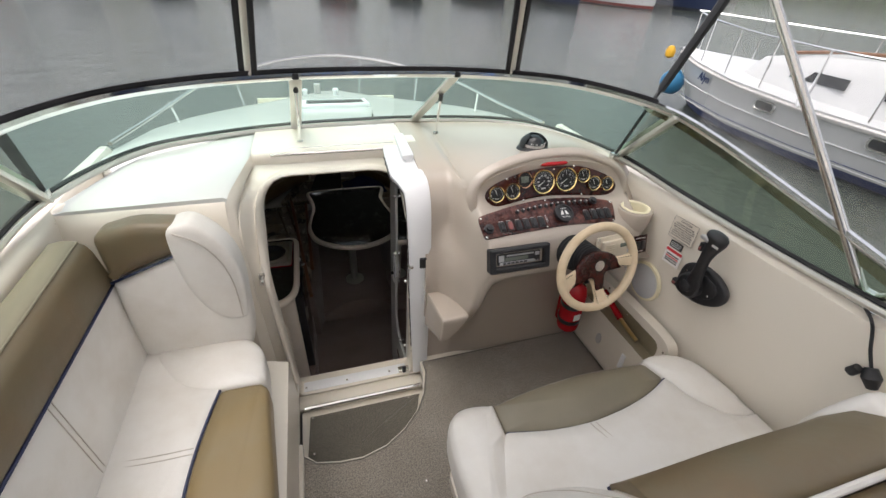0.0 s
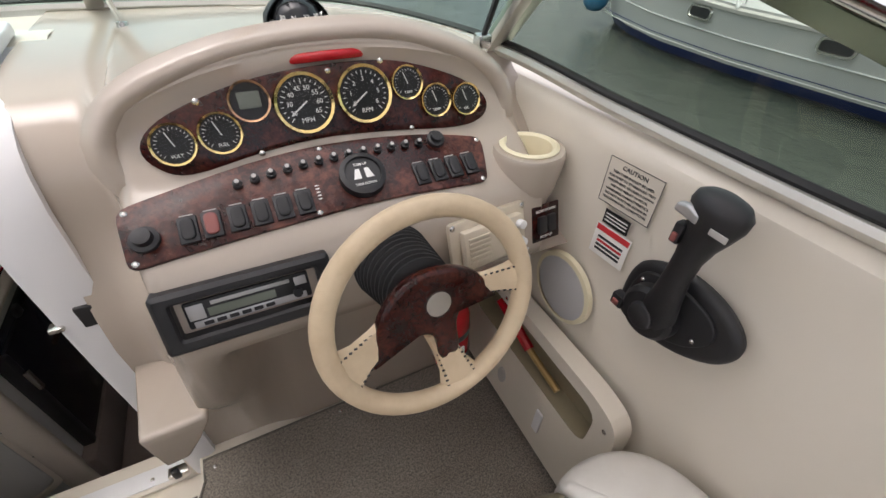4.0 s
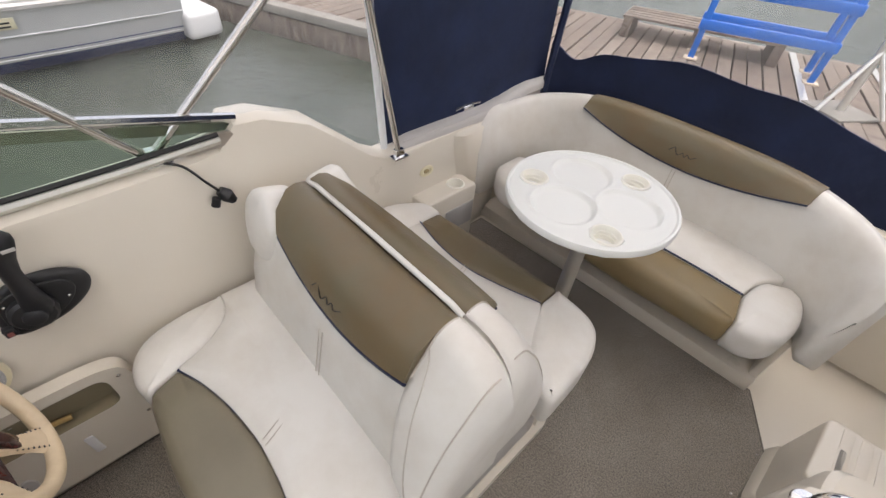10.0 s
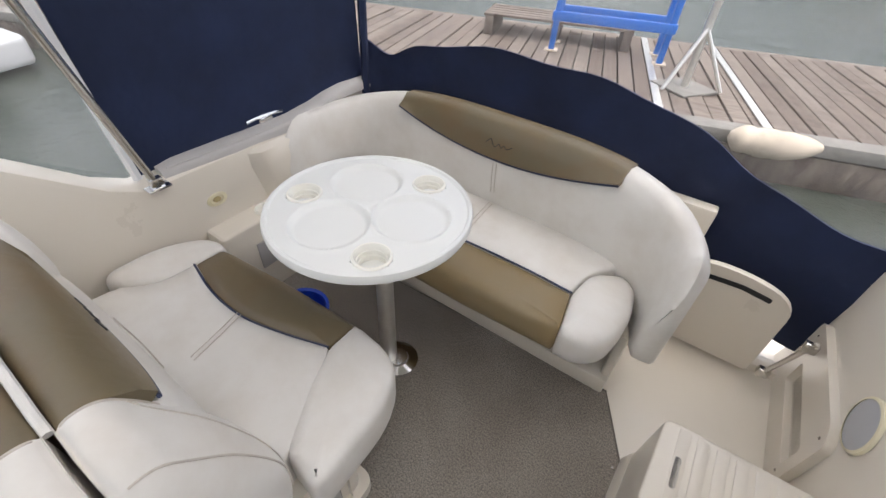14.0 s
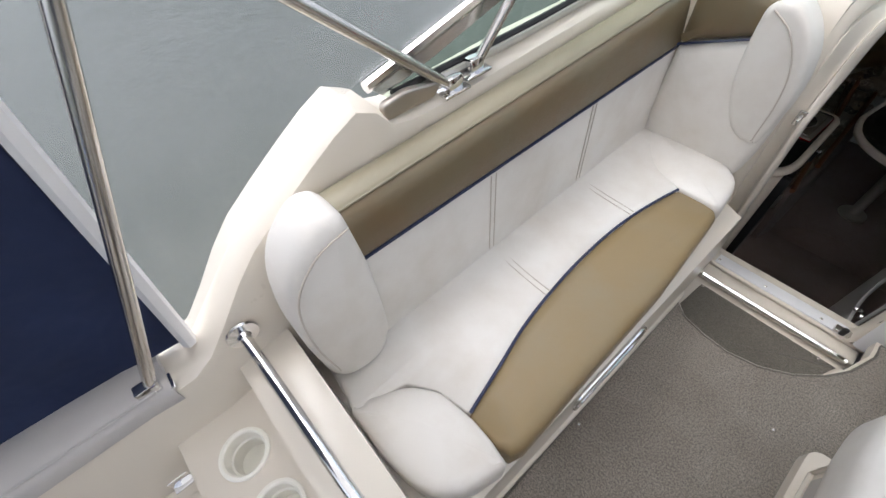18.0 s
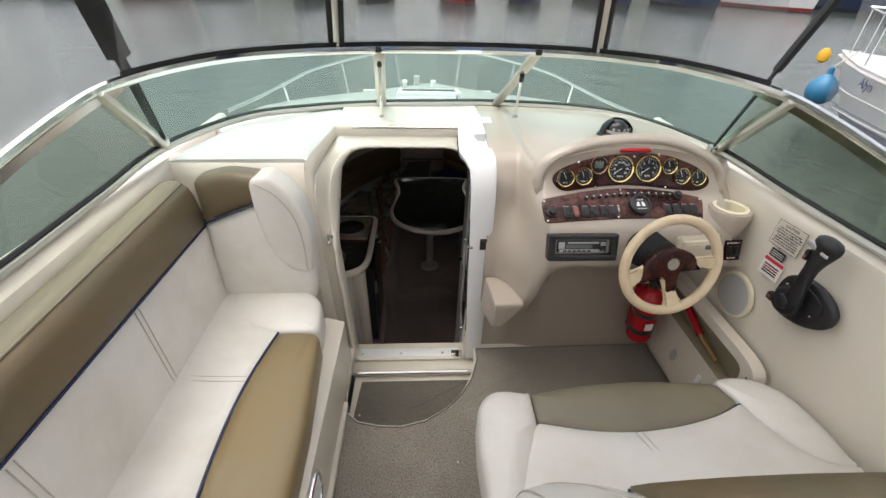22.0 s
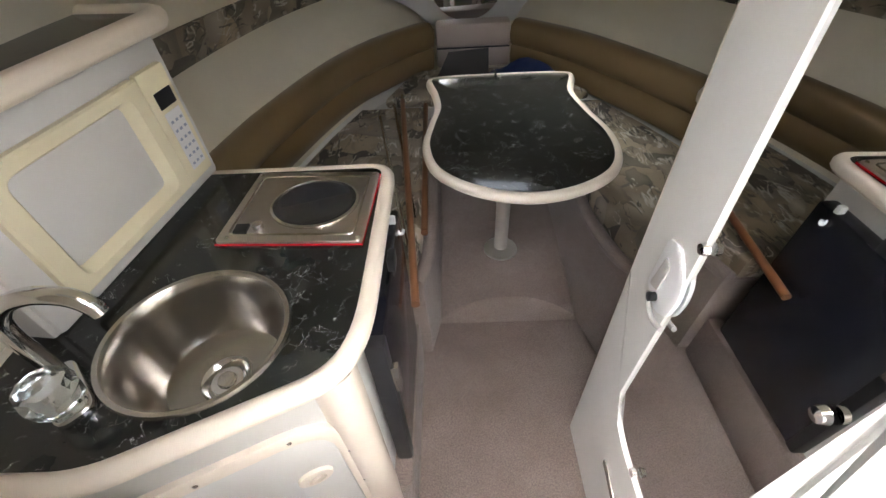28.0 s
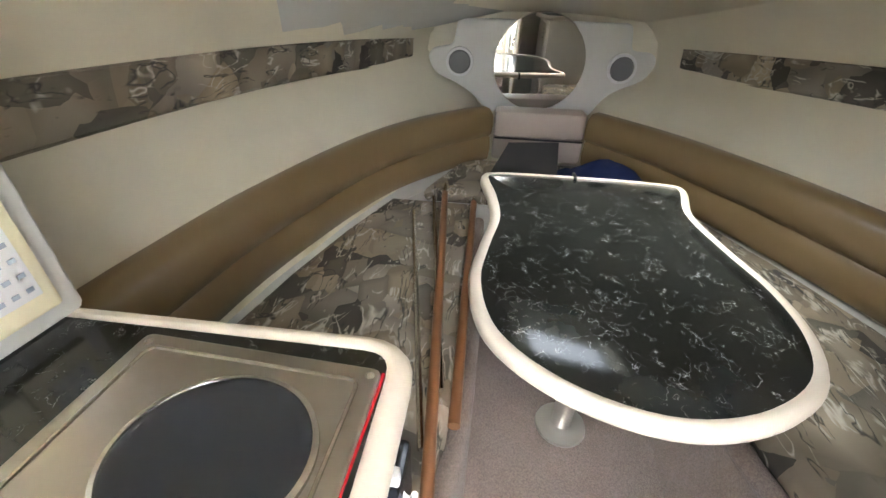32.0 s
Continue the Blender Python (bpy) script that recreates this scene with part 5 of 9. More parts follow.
part("end_pillow", pad(B(), rounded([(0.006, 0.245), (0.004, 0.115), (0.022, -0.01), (0.060, -0.098), (0.110, -0.142), (0.172, -0.142), (0.192, 0.0), (0.180, 0.12), (0.135, 0.205), (0.075, 0.258)], [0.035, 0.06, 0.06, 0.05, 0.03, 0.015, 0.06, 0.06, 0.06, 0.03], 5), 0.117, 0.020, EB, 0.008), VINYL, endc, "", 70)
cord([EB @ Vector(p) for p in ((-0.195, 0.064, 0.094), (-0.08, 0.109, 0.099), (0.008, 0.142, 0.098))], endc)
seams(endc, [[EB @ Vector(p) for p in ((0.03, 0.232, 0.118), (0.09, 0.195, 0.122), (0.138, 0.12, 0.122), (0.160, 0.02, 0.122), (0.158, -0.125, 0.116))]], 0.0026)

# helm seat, back to back with the aft-facing seat
helm = thing("helm_seat", (0.58, 0.45, 0.0), "back-to-back ivory and khaki vinyl helm seat on a moulded base", "helm seat")
hb = B()
prism(hb, rounded([(0.115, -0.06), (1.12, -0.06), (1.06, 1.0), (0.115, 1.0)], 0.05, 4), -0.002, 0.05)
prism(hb, rounded([(0.145, -0.04), (1.12, -0.04), (1.06, 0.97), (0.145, 0.97)], 0.05, 4), 0.04, 0.335)
part("base", hb, GEL, helm)
part("side_panel", box(B(), 0.136, 0.15, 0.05, 0.88, 0.08, 0.27, 0.01), GREYV, helm, "taupe panel in the base")
part("side_lip", tube(B(), [(0.14, y, z) for y, z in ((0.02, 0.06), (0.02, 0.29), (0.91, 0.29), (0.91, 0.06))], 0.008, 6, True), GEL, helm)
kz = 0.34
cushion("seat_trim", rounded([(0.235, 0.845), (0.38, 0.815), (0.52, 0.808), (0.66, 0.825), (0.78, 0.855), (0.862, 0.892), (0.83, 0.985), (0.60, 0.998), (0.40, 0.985), (0.235, 0.955)], [0.01, 0.05, 0.05, 0.05, 0.05, 0.01, 0.03, 0.05, 0.05, 0.02], 3), kz, 0.135, 0.035, FORETRIM, helm, "greyed khaki vinyl front edge", 0.006)
cushion("seat_cushion", rounded([(0.232, 0.84), (0.10, 0.62), (0.12, 0.50), (1.07, 0.50), (1.07, 0.688), (0.995, 0.694), (0.943, 0.73), (0.89, 0.806), (0.866, 0.887), (0.78, 0.85), (0.66, 0.82), (0.52, 0.803), (0.38, 0.81)], [0.01, 0.03, 0.02, 0.02, 0.01, 0.04, 0.05, 0.05, 0.01, 0.05, 0.05, 0.05, 0.05], 3), kz, 0.14, 0.014, VINYL, helm, "", 0.012)
cushion("left_pillow", rounded([(0.228, 0.958), (0.228, 0.845), (0.21, 0.72), (0.165, 0.60), (0.065, 0.60), (0.055, 0.78), (0.065, 0.93), (0.13, 0.975)], [0.02, 0.02, 0.06, 0.04, 0.04, 0.05, 0.06, 0.05], 4), kz - 0.02, 0.165, 0.045, VINYL, helm, "", 0.015)
cushion("right_pillow", rounded([(0.838, 0.985), (0.870, 0.890), (0.894, 0.81), (0.946, 0.735), (0.997, 0.699), (1.07, 0.693), (1.075, 0.80), (1.05, 0.925), (0.985, 0.985), (0.90, 1.0)], [0.02, 0.01, 0.05, 0.06, 0.05, 0.02, 0.06, 0.08, 0.06, 0.04], 4), kz, 0.142, 0.03, VINYL, helm, "", 0.012)
cord([(x, y, 0.474) for x, y in ((0.235, 0.842), (0.38, 0.812), (0.52, 0.805), (0.66, 0.822), (0.78, 0.852), (0.866, 0.89))], helm)
seams(helm, [[(x + d, y, 0.487) for x, y in ((0.50, 0.80), (0.54, 0.70), (0.60, 0.56))] for d in (0.0, 0.018)])


def back_pads(owner, y_front, y_top, y_back, zb, zt, x0, xa, xb, x1, z_port, z_stbd, dip, side):
    """A backrest across the boat: an ivory lower pad, a khaki top, and an ivory pillow at each end. xb is its starboard end below and above."""
    lo, hi, line = [], [], []
    n = 14

    def front_y(z):
        return y_front + (y_top - y_front) * (z - zb) / (zt - zb) * 0.75

    for i in range(n + 1):
        q = i / n
        x, xt = xa + (xb[0] - xa) * q, xa + (xb[1] - xa) * q
        u = q * 2 - 1
        zp = z_port + (z_stbd - z_port) * q - dip * (1 - u * u)
        yp = front_y(zp)
        hi.append([(x, yp - 0.010 * side, zp), (x, yp + 0.004 * side, zp + 0.012), ((x + xt) / 2, yp + (y_top - yp) * 0.45 + 0.004 * side, zt - 0.035), (xt, y_top + (y_back - y_top) * 0.2, zt - 0.006), (xt, y_top + (y_back - y_top) * 0.55, zt + 0.003), (xt, y_back + 0.006 * side, zt - 0.004), (xt, y_back, zt - 0.02), (xt, y_back, zp)])
        line.append((x, yp + 0.001 * side, zp))
    end_x = x1 - 0.045
    for q in [-0.30, -0.27, -0.2, -0.1] + [i / n for i in range(n + 1)] + [1.12, 1.24, 1.32, 1.36]:
        x = max(min(xa + (xb[0] - xa) * q, end_x), x0 + 0.03)
        tuck = 0.05 * max(0.0, (q - 1.2) / 0.16) ** 2 * side + 0.03 * max(0.0, (-0.2 - q) / 0.1) ** 2 * side
        qc = min(max(q, 0.0), 1.0)
        u = qc * 2 - 1
        zp = z_port + (z_stbd - z_port) * qc - dip * (1 - u * u) - 0.25 * min(max(-q, 0.0) / 0.2, 1.0) ** 0.8
        yp = front_y(zp)
        lo.append([(x, y_front - tuck, zb), (x, y_front - tuck + (yp - y_front) * 0.4 + 0.010 * side, zb + 0.4 * (zp - zb)), (x, yp - tuck + 0.002 * side, zp - 0.012), (x, yp - tuck - 0.012 * side, zp), (x, y_back, zp), (x, y_back, zb)])
    part("back_lower", loft(B(), lo), VINYL, owner, "", 60)
    part("back_upper", loft(B(), hi), KHAKI, owner, "khaki vinyl upper back", 60)
    cord(line, owner)
    # port pillow: the back's own section run out to a rounded end
    prof_ = [(y_front - 0.012 * side, zb - 0.05), (y_front + 0.010 * side, zb + 0.10), (front_y(zt - 0.16) + 0.012 * side, zt - 0.16), (y_top + (y_front - y_top) * 0.10, zt - 0.05), (y_top + (y_back - y_top) * 0.25, zt - 0.006), (y_top + (y_back - y_top) * 0.65, zt + 0.004), (y_back + 0.004 * side, zt - 0.008), (y_back, zt - 0.05), (y_back, zb - 0.05)]
    sect = smooth_line([(0, a, b) for a, b in prof_], 4)
    wide, foot = xa - x0, zb - 0.05

    def on_pillow(d, k):
        drop = 0.17 * (1 - math.sqrt(max(1 - (1 - min(d / (wide * 0.85), 1)) ** 2.4, 0)))
        tuck = 0.045 * (1 - math.sqrt(max(1 - (1 - min(d / 0.055, 1)) ** 2, 0)))
        puff = 0.010 * math.sin(math.pi * min(d / wide, 1))
        p = sect[k]
        z = foot + (p.z - foot) * (zt - drop - foot) / (zt - foot)
        share = min(abs(p.y - y_back) / abs(y_front - y_back), 1.0)
        # the front face narrows towards its foot, and its inner edge sinks into the lower pad
        slim = 1 - 0.62 * max(0.0, min((zb + 0.27 - z) / 0.27, 1.0)) ** 1.5 * share
        sink = 0.022 * max(0.0, (d / wide - 0.9) / 0.1) ** 2 * min(max((z_port + 0.03 - z) / 0.08, 0.0), 1.0)
        return Vector((x0 + d * slim, p.y + side * (puff + 0.006 - tuck - sink) * share, z))

    steps = [wide * (i / 16) ** 1.7 for i in range(17)]
    part("end_pillow", loft(B(), [[on_pillow(d, k) for k in range(len(sect))] for d in steps]), VINYL, owner, "", 70)
    seams(owner, [[on_pillow(wide * (0.98 - 0.62 * (i / 12) ** 0.8), 13 - i) + Vector((0, 0.0005 * side, 0)) for i in range(13)]], 0.0018)
    seams(owner, [[on_pillow(0.040, k) + Vector((-0.0008, 0.0008 * side, 0)) for k in range(2, 22)], [on_pillow(wide * 0.985, k) + Vector((0, 0.0008 * side, 0.0008)) for k in range(10, 24)]], 0.0022)
    # starboard pillow: a rounded teardrop beside the khaki top
    up = Vector((0, (y_top - y_front) * 0.75, zt - zb)).normalized()
    low = z_stbd - 0.13
    face = axes((0, front_y(low), low), (side * -1, 0, 0), up)
    tall = (zt - low) / up.z
    o_ = [(xb[0] + 0.004, 0.13 / up.z), (xb[1] + 0.002, tall - 0.004), (x1 - 0.055, tall - 0.014), (x1 - 0.004, tall - 0.085), (x1 - 0.012, 0.06), (x1 - 0.06, -0.004), (xb[0] + 0.055, 0.0), (xb[0] + 0.016, 0.045)]
    o_ = rounded([(-side * x, v) for x, v in o_], [0.02, 0.02, 0.05, 0.05, 0.05, 0.05, 0.035, 0.03], 6)
    part("end_pillow", pad(B(), o_, 0.118, 0.030, face @ Matrix.Translation((0, 0, -0.100)), 0.006), VINYL, owner, "", 70)


back_pads(helm, 0.60, 0.455, 0.368, 0.46, 0.872, 0.10, 0.287, (0.872, 0.945), 1.085, 0.752, 0.776, 0.062, 1)
seams(helm, [[(0.585 + d, 0.60, 0.49), (0.585 + d, 0.58, 0.58), (0.585 + d, 0.562, 0.66)] for d in (0, 0.016)])
back_pads(helm, 0.172, 0.280, 0.358, 0.45, 0.868, 0.112, 0.285, (0.855, 0.955), 1.075, 0.790, 0.790, 0.085, -1)
seams(helm, [[(0.63 + d, 0.170, 0.475), (0.63 + d, 0.178, 0.58), (0.63 + d, 0.193, 0.69)] for d in (0, 0.016)])
part("centre_welt", tube(B(), [(0.285, 0.363, 0.862), (0.32, 0.363, 0.871), (0.6, 0.363, 0.874), (0.9, 0.363, 0.871), (0.945, 0.363, 0.858)], 0.008, 8), VINYL, helm)
# aft-facing seat
cushion("aft_trim", rounded([(0.345, -0.145), (0.50, -0.095), (0.64, -0.065), (0.80, -0.07), (0.958, -0.105), (0.955, -0.225), (0.65, -0.252), (0.345, -0.262)], [0.01, 0.05, 0.05, 0.05, 0.01, 0.03, 0.05, 0.03], 3), 0.325, 0.135, 0.04, KHAKI, helm, "khaki vinyl aft edge", 0.005)
cushion("aft_cushion", rounded([(0.342, -0.14), (0.25, 0.02), (0.16, 0.19), (1.06, 0.20), (1.05, 0.115), (1.022, 0.090), (0.958, 0.016), (0.952, -0.104), (0.80, -0.064), (0.64, -0.06), (0.50, -0.09)], [0.01, 0.03, 0.02, 0.02, 0.02, 0.05, 0.05, 0.01, 0.05, 0.05, 0.05], 3), 0.325, 0.138, 0.014, VINYL, helm, "", 0.004)
cushion("aft_left_pillow", rounded([(0.338, -0.26), (0.338, -0.145), (0.29, -0.03), (0.20, 0.12), (0.085, 0.14), (0.095, -0.12), (0.16, -0.24)], [0.02, 0.02, 0.05, 0.03, 0.04, 0.08, 0.08], 4), 0.30, 0.163, 0.032, VINYL, helm, "", 0.008)
cushion("aft_right_pillow", rounded([(0.962, -0.225), (0.957, -0.10), (0.963, 0.012), (1.026, 0.086), (1.10, 0.122), (1.15, 0.10), (1.155, -0.07), (1.09, -0.19), (1.03, -0.23)], [0.02, 0.03, 0.05, 0.06, 0.02, 0.04, 0.08, 0.06, 0.04], 4), 0.325, 0.14, 0.03, VINYL, helm, "", 0.01)
cord([(x, y, 0.461) for x, y in ((0.342, -0.143), (0.50, -0.092), (0.64, -0.062), (0.80, -0.067), (0.962, -0.103))], helm)
seams(helm, [[(x + d, y, 0.474) for x, y in ((0.63, -0.06), (0.61, 0.02), (0.59, 0.11))] for d in (0, 0.016)])

# stern bench
stern = thing("stern_bench", (0.37, -0.95, 0.0), "curved ivory and khaki vinyl bench across the stern", "bench seat")
sb = B()
box(sb, -0.37, 1.22, -0.99, -0.83, -0.01, 0.075, 0.012)
box(sb, -0.345, 1.22, -1.36, -1.0, -0.01, 0.30, 0.01)
box(sb, -0.37, -0.335, -1.30, -0.86, 0.0, 0.31, 0.012)
part("base", sb, GEL, stern)
for pts in (((0.25, -0.90, 0.09), (0.30, -0.93, 0.11), (0.36, -0.90, 0.10), (0.33, -0.95, 0.12), (0.26, -0.93, 0.12), (0.29, -0.89, 0.13), (0.37, -0.92, 0.13)), ((0.62, -0.90, 0.09), (0.68, -0.94, 0.11), (0.74, -0.90, 0.10), (0.70, -0.95, 0.12), (0.63, -0.92, 0.13))):
    coil = thing("rope_coil", (pts[0][0], -0.92, 0.075), "coiled white rope under the stern bench", "rope", "ropes under the bench")
    part("rope", tube(B(), smooth_line(pts, 6), 0.011, 7), ROPE, coil)
cushion("seat_trim", rounded([(-0.165, -0.645), (-0.135, -0.815), (0.05, -0.825), (0.30, -0.822), (0.55, -0.80), (0.75, -0.775), (0.90, -0.74), (0.88, -0.66), (0.50, -0.635), (0.2, -0.63)], [0.03, 0.01, 0.05, 0.05, 0.05, 0.05, 0.01, 0.03, 0.05, 0.05], 3), 0.30, 0.135, 0.04, TAN, stern, "sun-faded tan front edge", 0.004)
cushion("seat_cushion", rounded([(-0.13, -0.82), (-0.15, -0.95), (-0.24, -1.06), (-0.20, -1.16), (0.95, -1.18), (1.04, -1.05), (1.02, -0.80), (0.905, -0.735), (0.75, -0.78), (0.55, -0.805), (0.30, -0.827), (0.05, -0.83)], [0.01, 0.04, 0.04, 0.03, 0.03, 0.05, 0.05, 0.01, 0.05, 0.05, 0.05, 0.05], 3), 0.30, 0.14, 0.025, VINYL, stern, "", 0.01)
cushion("end_pillow", rounded([(-0.172, -0.64), (-0.142, -0.82), (-0.16, -0.95), (-0.25, -1.04), (-0.32, -1.0), (-0.345, -0.85), (-0.32, -0.70), (-0.25, -0.64)], [0.02, 0.02, 0.05, 0.03, 0.05, 0.06, 0.06, 0.05], 4), 0.295, 0.145, 0.04, VINYL, stern, "", 0.008)
cushion("far_pillow", rounded([(0.885, -0.655), (0.91, -0.735), (1.02, -0.79), (1.045, -0.95), (1.10, -0.95), (1.10, -0.75), (1.0, -0.66)], [0.02, 0.02, 0.04, 0.02, 0.03, 0.06, 0.06], 4), 0.295, 0.145, 0.04, VINYL, stern, "", 0.012)
cord([(x, y, 0.438) for x, y in ((-0.138, -0.818), (0.05, -0.828), (0.30, -0.825), (0.55, -0.803), (0.75, -0.778), (0.905, -0.738))], stern)
seams(stern, [[(0.33 + d, -0.83, 0.444), (0.34 + d, -0.98, 0.452), (0.35 + d, -1.10, 0.45)] for d in (0, 0.016)])
sew_cushions()
# its wrapped back
path = smooth_line([(1.17, -0.70, 0), (1.185, -0.90, 0), (1.13, -1.06, 0), (0.98, -1.13, 0), (0.70, -1.135, 0), (0.37, -1.13, 0), (0.05, -1.115, 0), (-0.15, -1.09, 0), (-0.30, -1.02, 0), (-0.375, -0.90, 0), (-0.39, -0.79, 0)], 6)
rings, tops = [], []
total = len(path) - 1
for i, p in enumerate(path):
    a, b = path[max(i - 1, 0)], path[min(i + 1, total)]
    d = (b - a).normalized()
    out = Vector((-d.y, d.x, 0))
    if out.y > 0 and abs(out.y) > 0.6:
        out = -out
    if p.x > 0.9 and out.x < 0 or p.x < -0.2 and out.x > 0:
        out = -out
    e = min(i, total - i) / 14
    e = min(e, 1.0)
    top = 0.60 + 0.20 * (1 - (1 - e) ** 2)
    top = min(top, 0.60 + 0.20 * math.exp(-((p.x - 0.37) / 0.85) ** 4))
    th = 0.13 * (0.55 + 0.45 * e)
    zb = 0.20 if p.x > -0.1 else 0.20 + 0.09 * min((-0.1 - p.x) / 0.2, 1.0)
    f = 0.02
    rings.append([tuple(Vector((p.x, p.y, 0)) + out * (o) + Vector((0, 0, z))) for o, z in ((0.0, zb), (-f, zb + 0.03), (-f * 0.5, 0.46), (0.010, top - 0.08), (0.028, top - 0.025), (0.055, top), (th - 0.03, top - 0.004), (th, top - 0.04), (th, zb))])
    near = min(i, total - i)
    if near < 4:
        # the pad closes in a rounded end
        shrink = 0.45 + 0.55 * math.sqrt(1 - (1 - near / 4) ** 2)
        mid_z, mid_o = (zb + top) / 2, th * 0.5 - 0.01
        rings[-1] = [tuple(Vector((p.x, p.y, 0)) + out * (mid_o + ((Vector(q) - Vector((p.x, p.y, 0))).dot(out) - mid_o) * shrink) + Vector((0, 0, mid_z + (q[2] - mid_z) * (0.7 + 0.3 * shrink)))) for q in rings[-1]]
    tops.append((p, out, top))
part("back_pad", loft(B(), rings), VINYL, stern, "", 60)
mid = [k for k, (p, o, t) in enumerate(tops) if -0.145 <= p.x <= 0.90 and k > 5]
band, line = [], []
for k in mid:
    p, o, t = tops[k]
    u = (p.x - 0.375) / 0.51
    zp = 0.642 + 0.085 * u * u + (0.0 if u > 0 else 0.01 * u * u)
    c = lambda off, z: tuple(Vector((p.x, p.y, 0)) + o * off + Vector((0, 0, z)))
    band.append([c(0.000, zp), c(-0.008, zp + 0.006), c(0.004, max(t - 0.07, zp + 0.01)), c(0.022, t - 0.020), c(0.053, t + 0.006), c(0.105, t + 0.002), c(0.105, t - 0.02), c(0.03, zp)])
    line.append(c(-0.004, zp))
part("back_trim", loft(B(), band), KHAKI, stern, "khaki vinyl crescent on the back", 60)
cord(line, stern, n=2)
seams(stern, [[Vector(p) + Vector((0, 0.006, 0)) for p in ((x, -1.135, 0.46), (x, -1.118, 0.56), (x, -1.112, 0.64))] for x in (0.36, 0.376)])


def brand_mark(m, parent, mat, s=1.0):
    """A stitched badge, drawn as one plain flowing stroke."""
    stroke = [(-0.060, -0.004), (-0.040, 0.016), (-0.030, 0.0), (-0.015, -0.012), (0.0, 0.004), (0.012, -0.010), (0.024, 0.004), (0.036, -0.008), (0.060, 0.006)]
    part("mark", tube(B(), smooth_line([m @ Vector((x * s, y * s, 0.0006)) for x, y in stroke], 4), 0.0016 * s, 5), mat, parent, "stitched dark badge")


brand_mark(axes((0.372, -1.127, 0.712), (-1, 0, 0), (0, -0.2, 1)), stern, BLACK, 1.0)
brand_mark(axes((0.602, 0.527, 0.758), (-1, 0, 0), (0, -0.5, 1)), helm, BLACK, 1.1)
brand_mark(axes((0.60, 0.224, 0.765), (1, 0, 0), (0, 0.2, 1)), helm, BLACK, 1.1)

# round table
tbl = thing("cockpit_table", (0.42, -0.42, 0.0), "round white moulded table with cup holders on a metal post", "table")
tc = Vector((0.425, -0.435))
TR = 0.305
zt = 0.735
dishes = [tc + Vector((0.135 * math.cos(radians(a)), 0.135 * math.sin(radians(a)))) for a in (77, 194, 317)]
cups = [(0.622, -0.36), (0.363, -0.642), (0.269, -0.274)]
tt = B()


def dish_z(x, y):
    z = zt + 0.027
    for d in dishes:
        q = math.hypot(x - d.x, y - d.y)
        s = min(max((0.114 - q) / 0.016, 0.0), 1.0)
        z += 0.0038 * math.exp(-((q - 0.115) / 0.006) ** 2) - 0.011 * s * s * (3 - 2 * s)
    for x1, y1 in cups:
        if math.hypot(x - x1, y - y1) < 0.047:
            z -= 0.055
    return z


rings = []
for i in range(44):
    r = 0.004 + (TR - 0.022) * i / 43
    rings.append([(tc.x + r * math.cos(2 * math.pi * k / 128), tc.y + r * math.sin(2 * math.pi * k / 128), dish_z(tc.x + r * math.cos(2 * math.pi * k / 128), tc.y + r * math.sin(2 * math.pi * k / 128))) for k in range(128)])
for r, dz in ((TR - 0.012, 0.033), (TR - 0.004, 0.032), (TR, 0.022), (TR - 0.002, 0.006), (TR - 0.02, -0.006), (TR - 0.10, -0.014), (0.06, -0.028), (0.03, -0.028)):
    rings.append([(tc.x + r * math.cos(2 * math.pi * k / 128), tc.y + r * math.sin(2 * math.pi * k / 128), zt + dz) for k in range(128)])
loft(tt, rings)
part("top", tt, TABLEW, tbl)
for cx, cy in cups:
    part("cup_holder", lathe(B(), [(0.054, 0.0002), (0.052, 0.005), (0.047, 0.006), (0.044, 0.002), (0.0415, -0.012), (0.039, -0.013), (0.0385, -0.026), (0.036, -0.027), (0.035, -0.048), (0.0, -0.049)], 32, Matrix.Translation((cx, cy, zt + 0.027)), False), CUPC, tbl, "cream recessed cup holder")
part("post", tube(B(), [(0.40, -0.45, 0.0), (0.40, -0.45, zt)], [0.033, 0.028], 20), ALU, tbl)
part("floor_socket", lathe(B(), [(0.085, 0.0), (0.083, 0.006), (0.045, 0.010), (0.04, 0.02), (0.0, 0.02)], 28, Matrix.Translation((0.37, -0.47, 0.0))), CHROME, tbl, "polished round floor plate")
bucket = thing("bucket", (0.76, -0.33, 0.0), "blue plastic bucket under the table", "bucket")
part("shell", lathe(B(), [(0.0, 0.004), (0.085, 0.0), (0.105, 0.155), (0.113, 0.160), (0.113, 0.170), (0.101, 0.165), (0.082, 0.01), (0.0, 0.012)], 28, Matrix.Translation((0.76, -0.33, 0.0))), BLUE, bucket)


# ---- cabin ----
FA, FF = -0.80, -0.63
fl = B()
box(fl, -0.95, 1.0, 1.66, 2.90, FA - 0.04, FA)
setting("cabin_floor", fl, CARPETC, "taupe carpeted cabin floor")
f2 = B()
rows = [[(-0.44 + 0.80 * k / 16, 2.822, FA - 0.03) for k in range(17)]]
for y, w in ((2.82, 1.06), (2.826, 1.0), (2.84, 0.94), (2.88, 0.75), (2.94, 0.45), (3.0, 0.2), (3.06, 0.05), (3.12, 0.0), (3.9, 0.0)):
    rows.append([(-0.44 + 0.80 * k / 16, y, max(FF - 0.012 * (y < 2.823) - 0.17 * w * (abs(-0.40 + 0.80 * k / 16) / 0.32) ** 2.2, FA - 0.01)) for k in range(17)])
loft(f2, rows, False)
setting("cabin_floor_forward", f2, CARPETC, "raised carpeted floor under the table")
comp = thing("companion_step", (0.0, 1.72, FA), "carpeted step below the cabin door", "step")
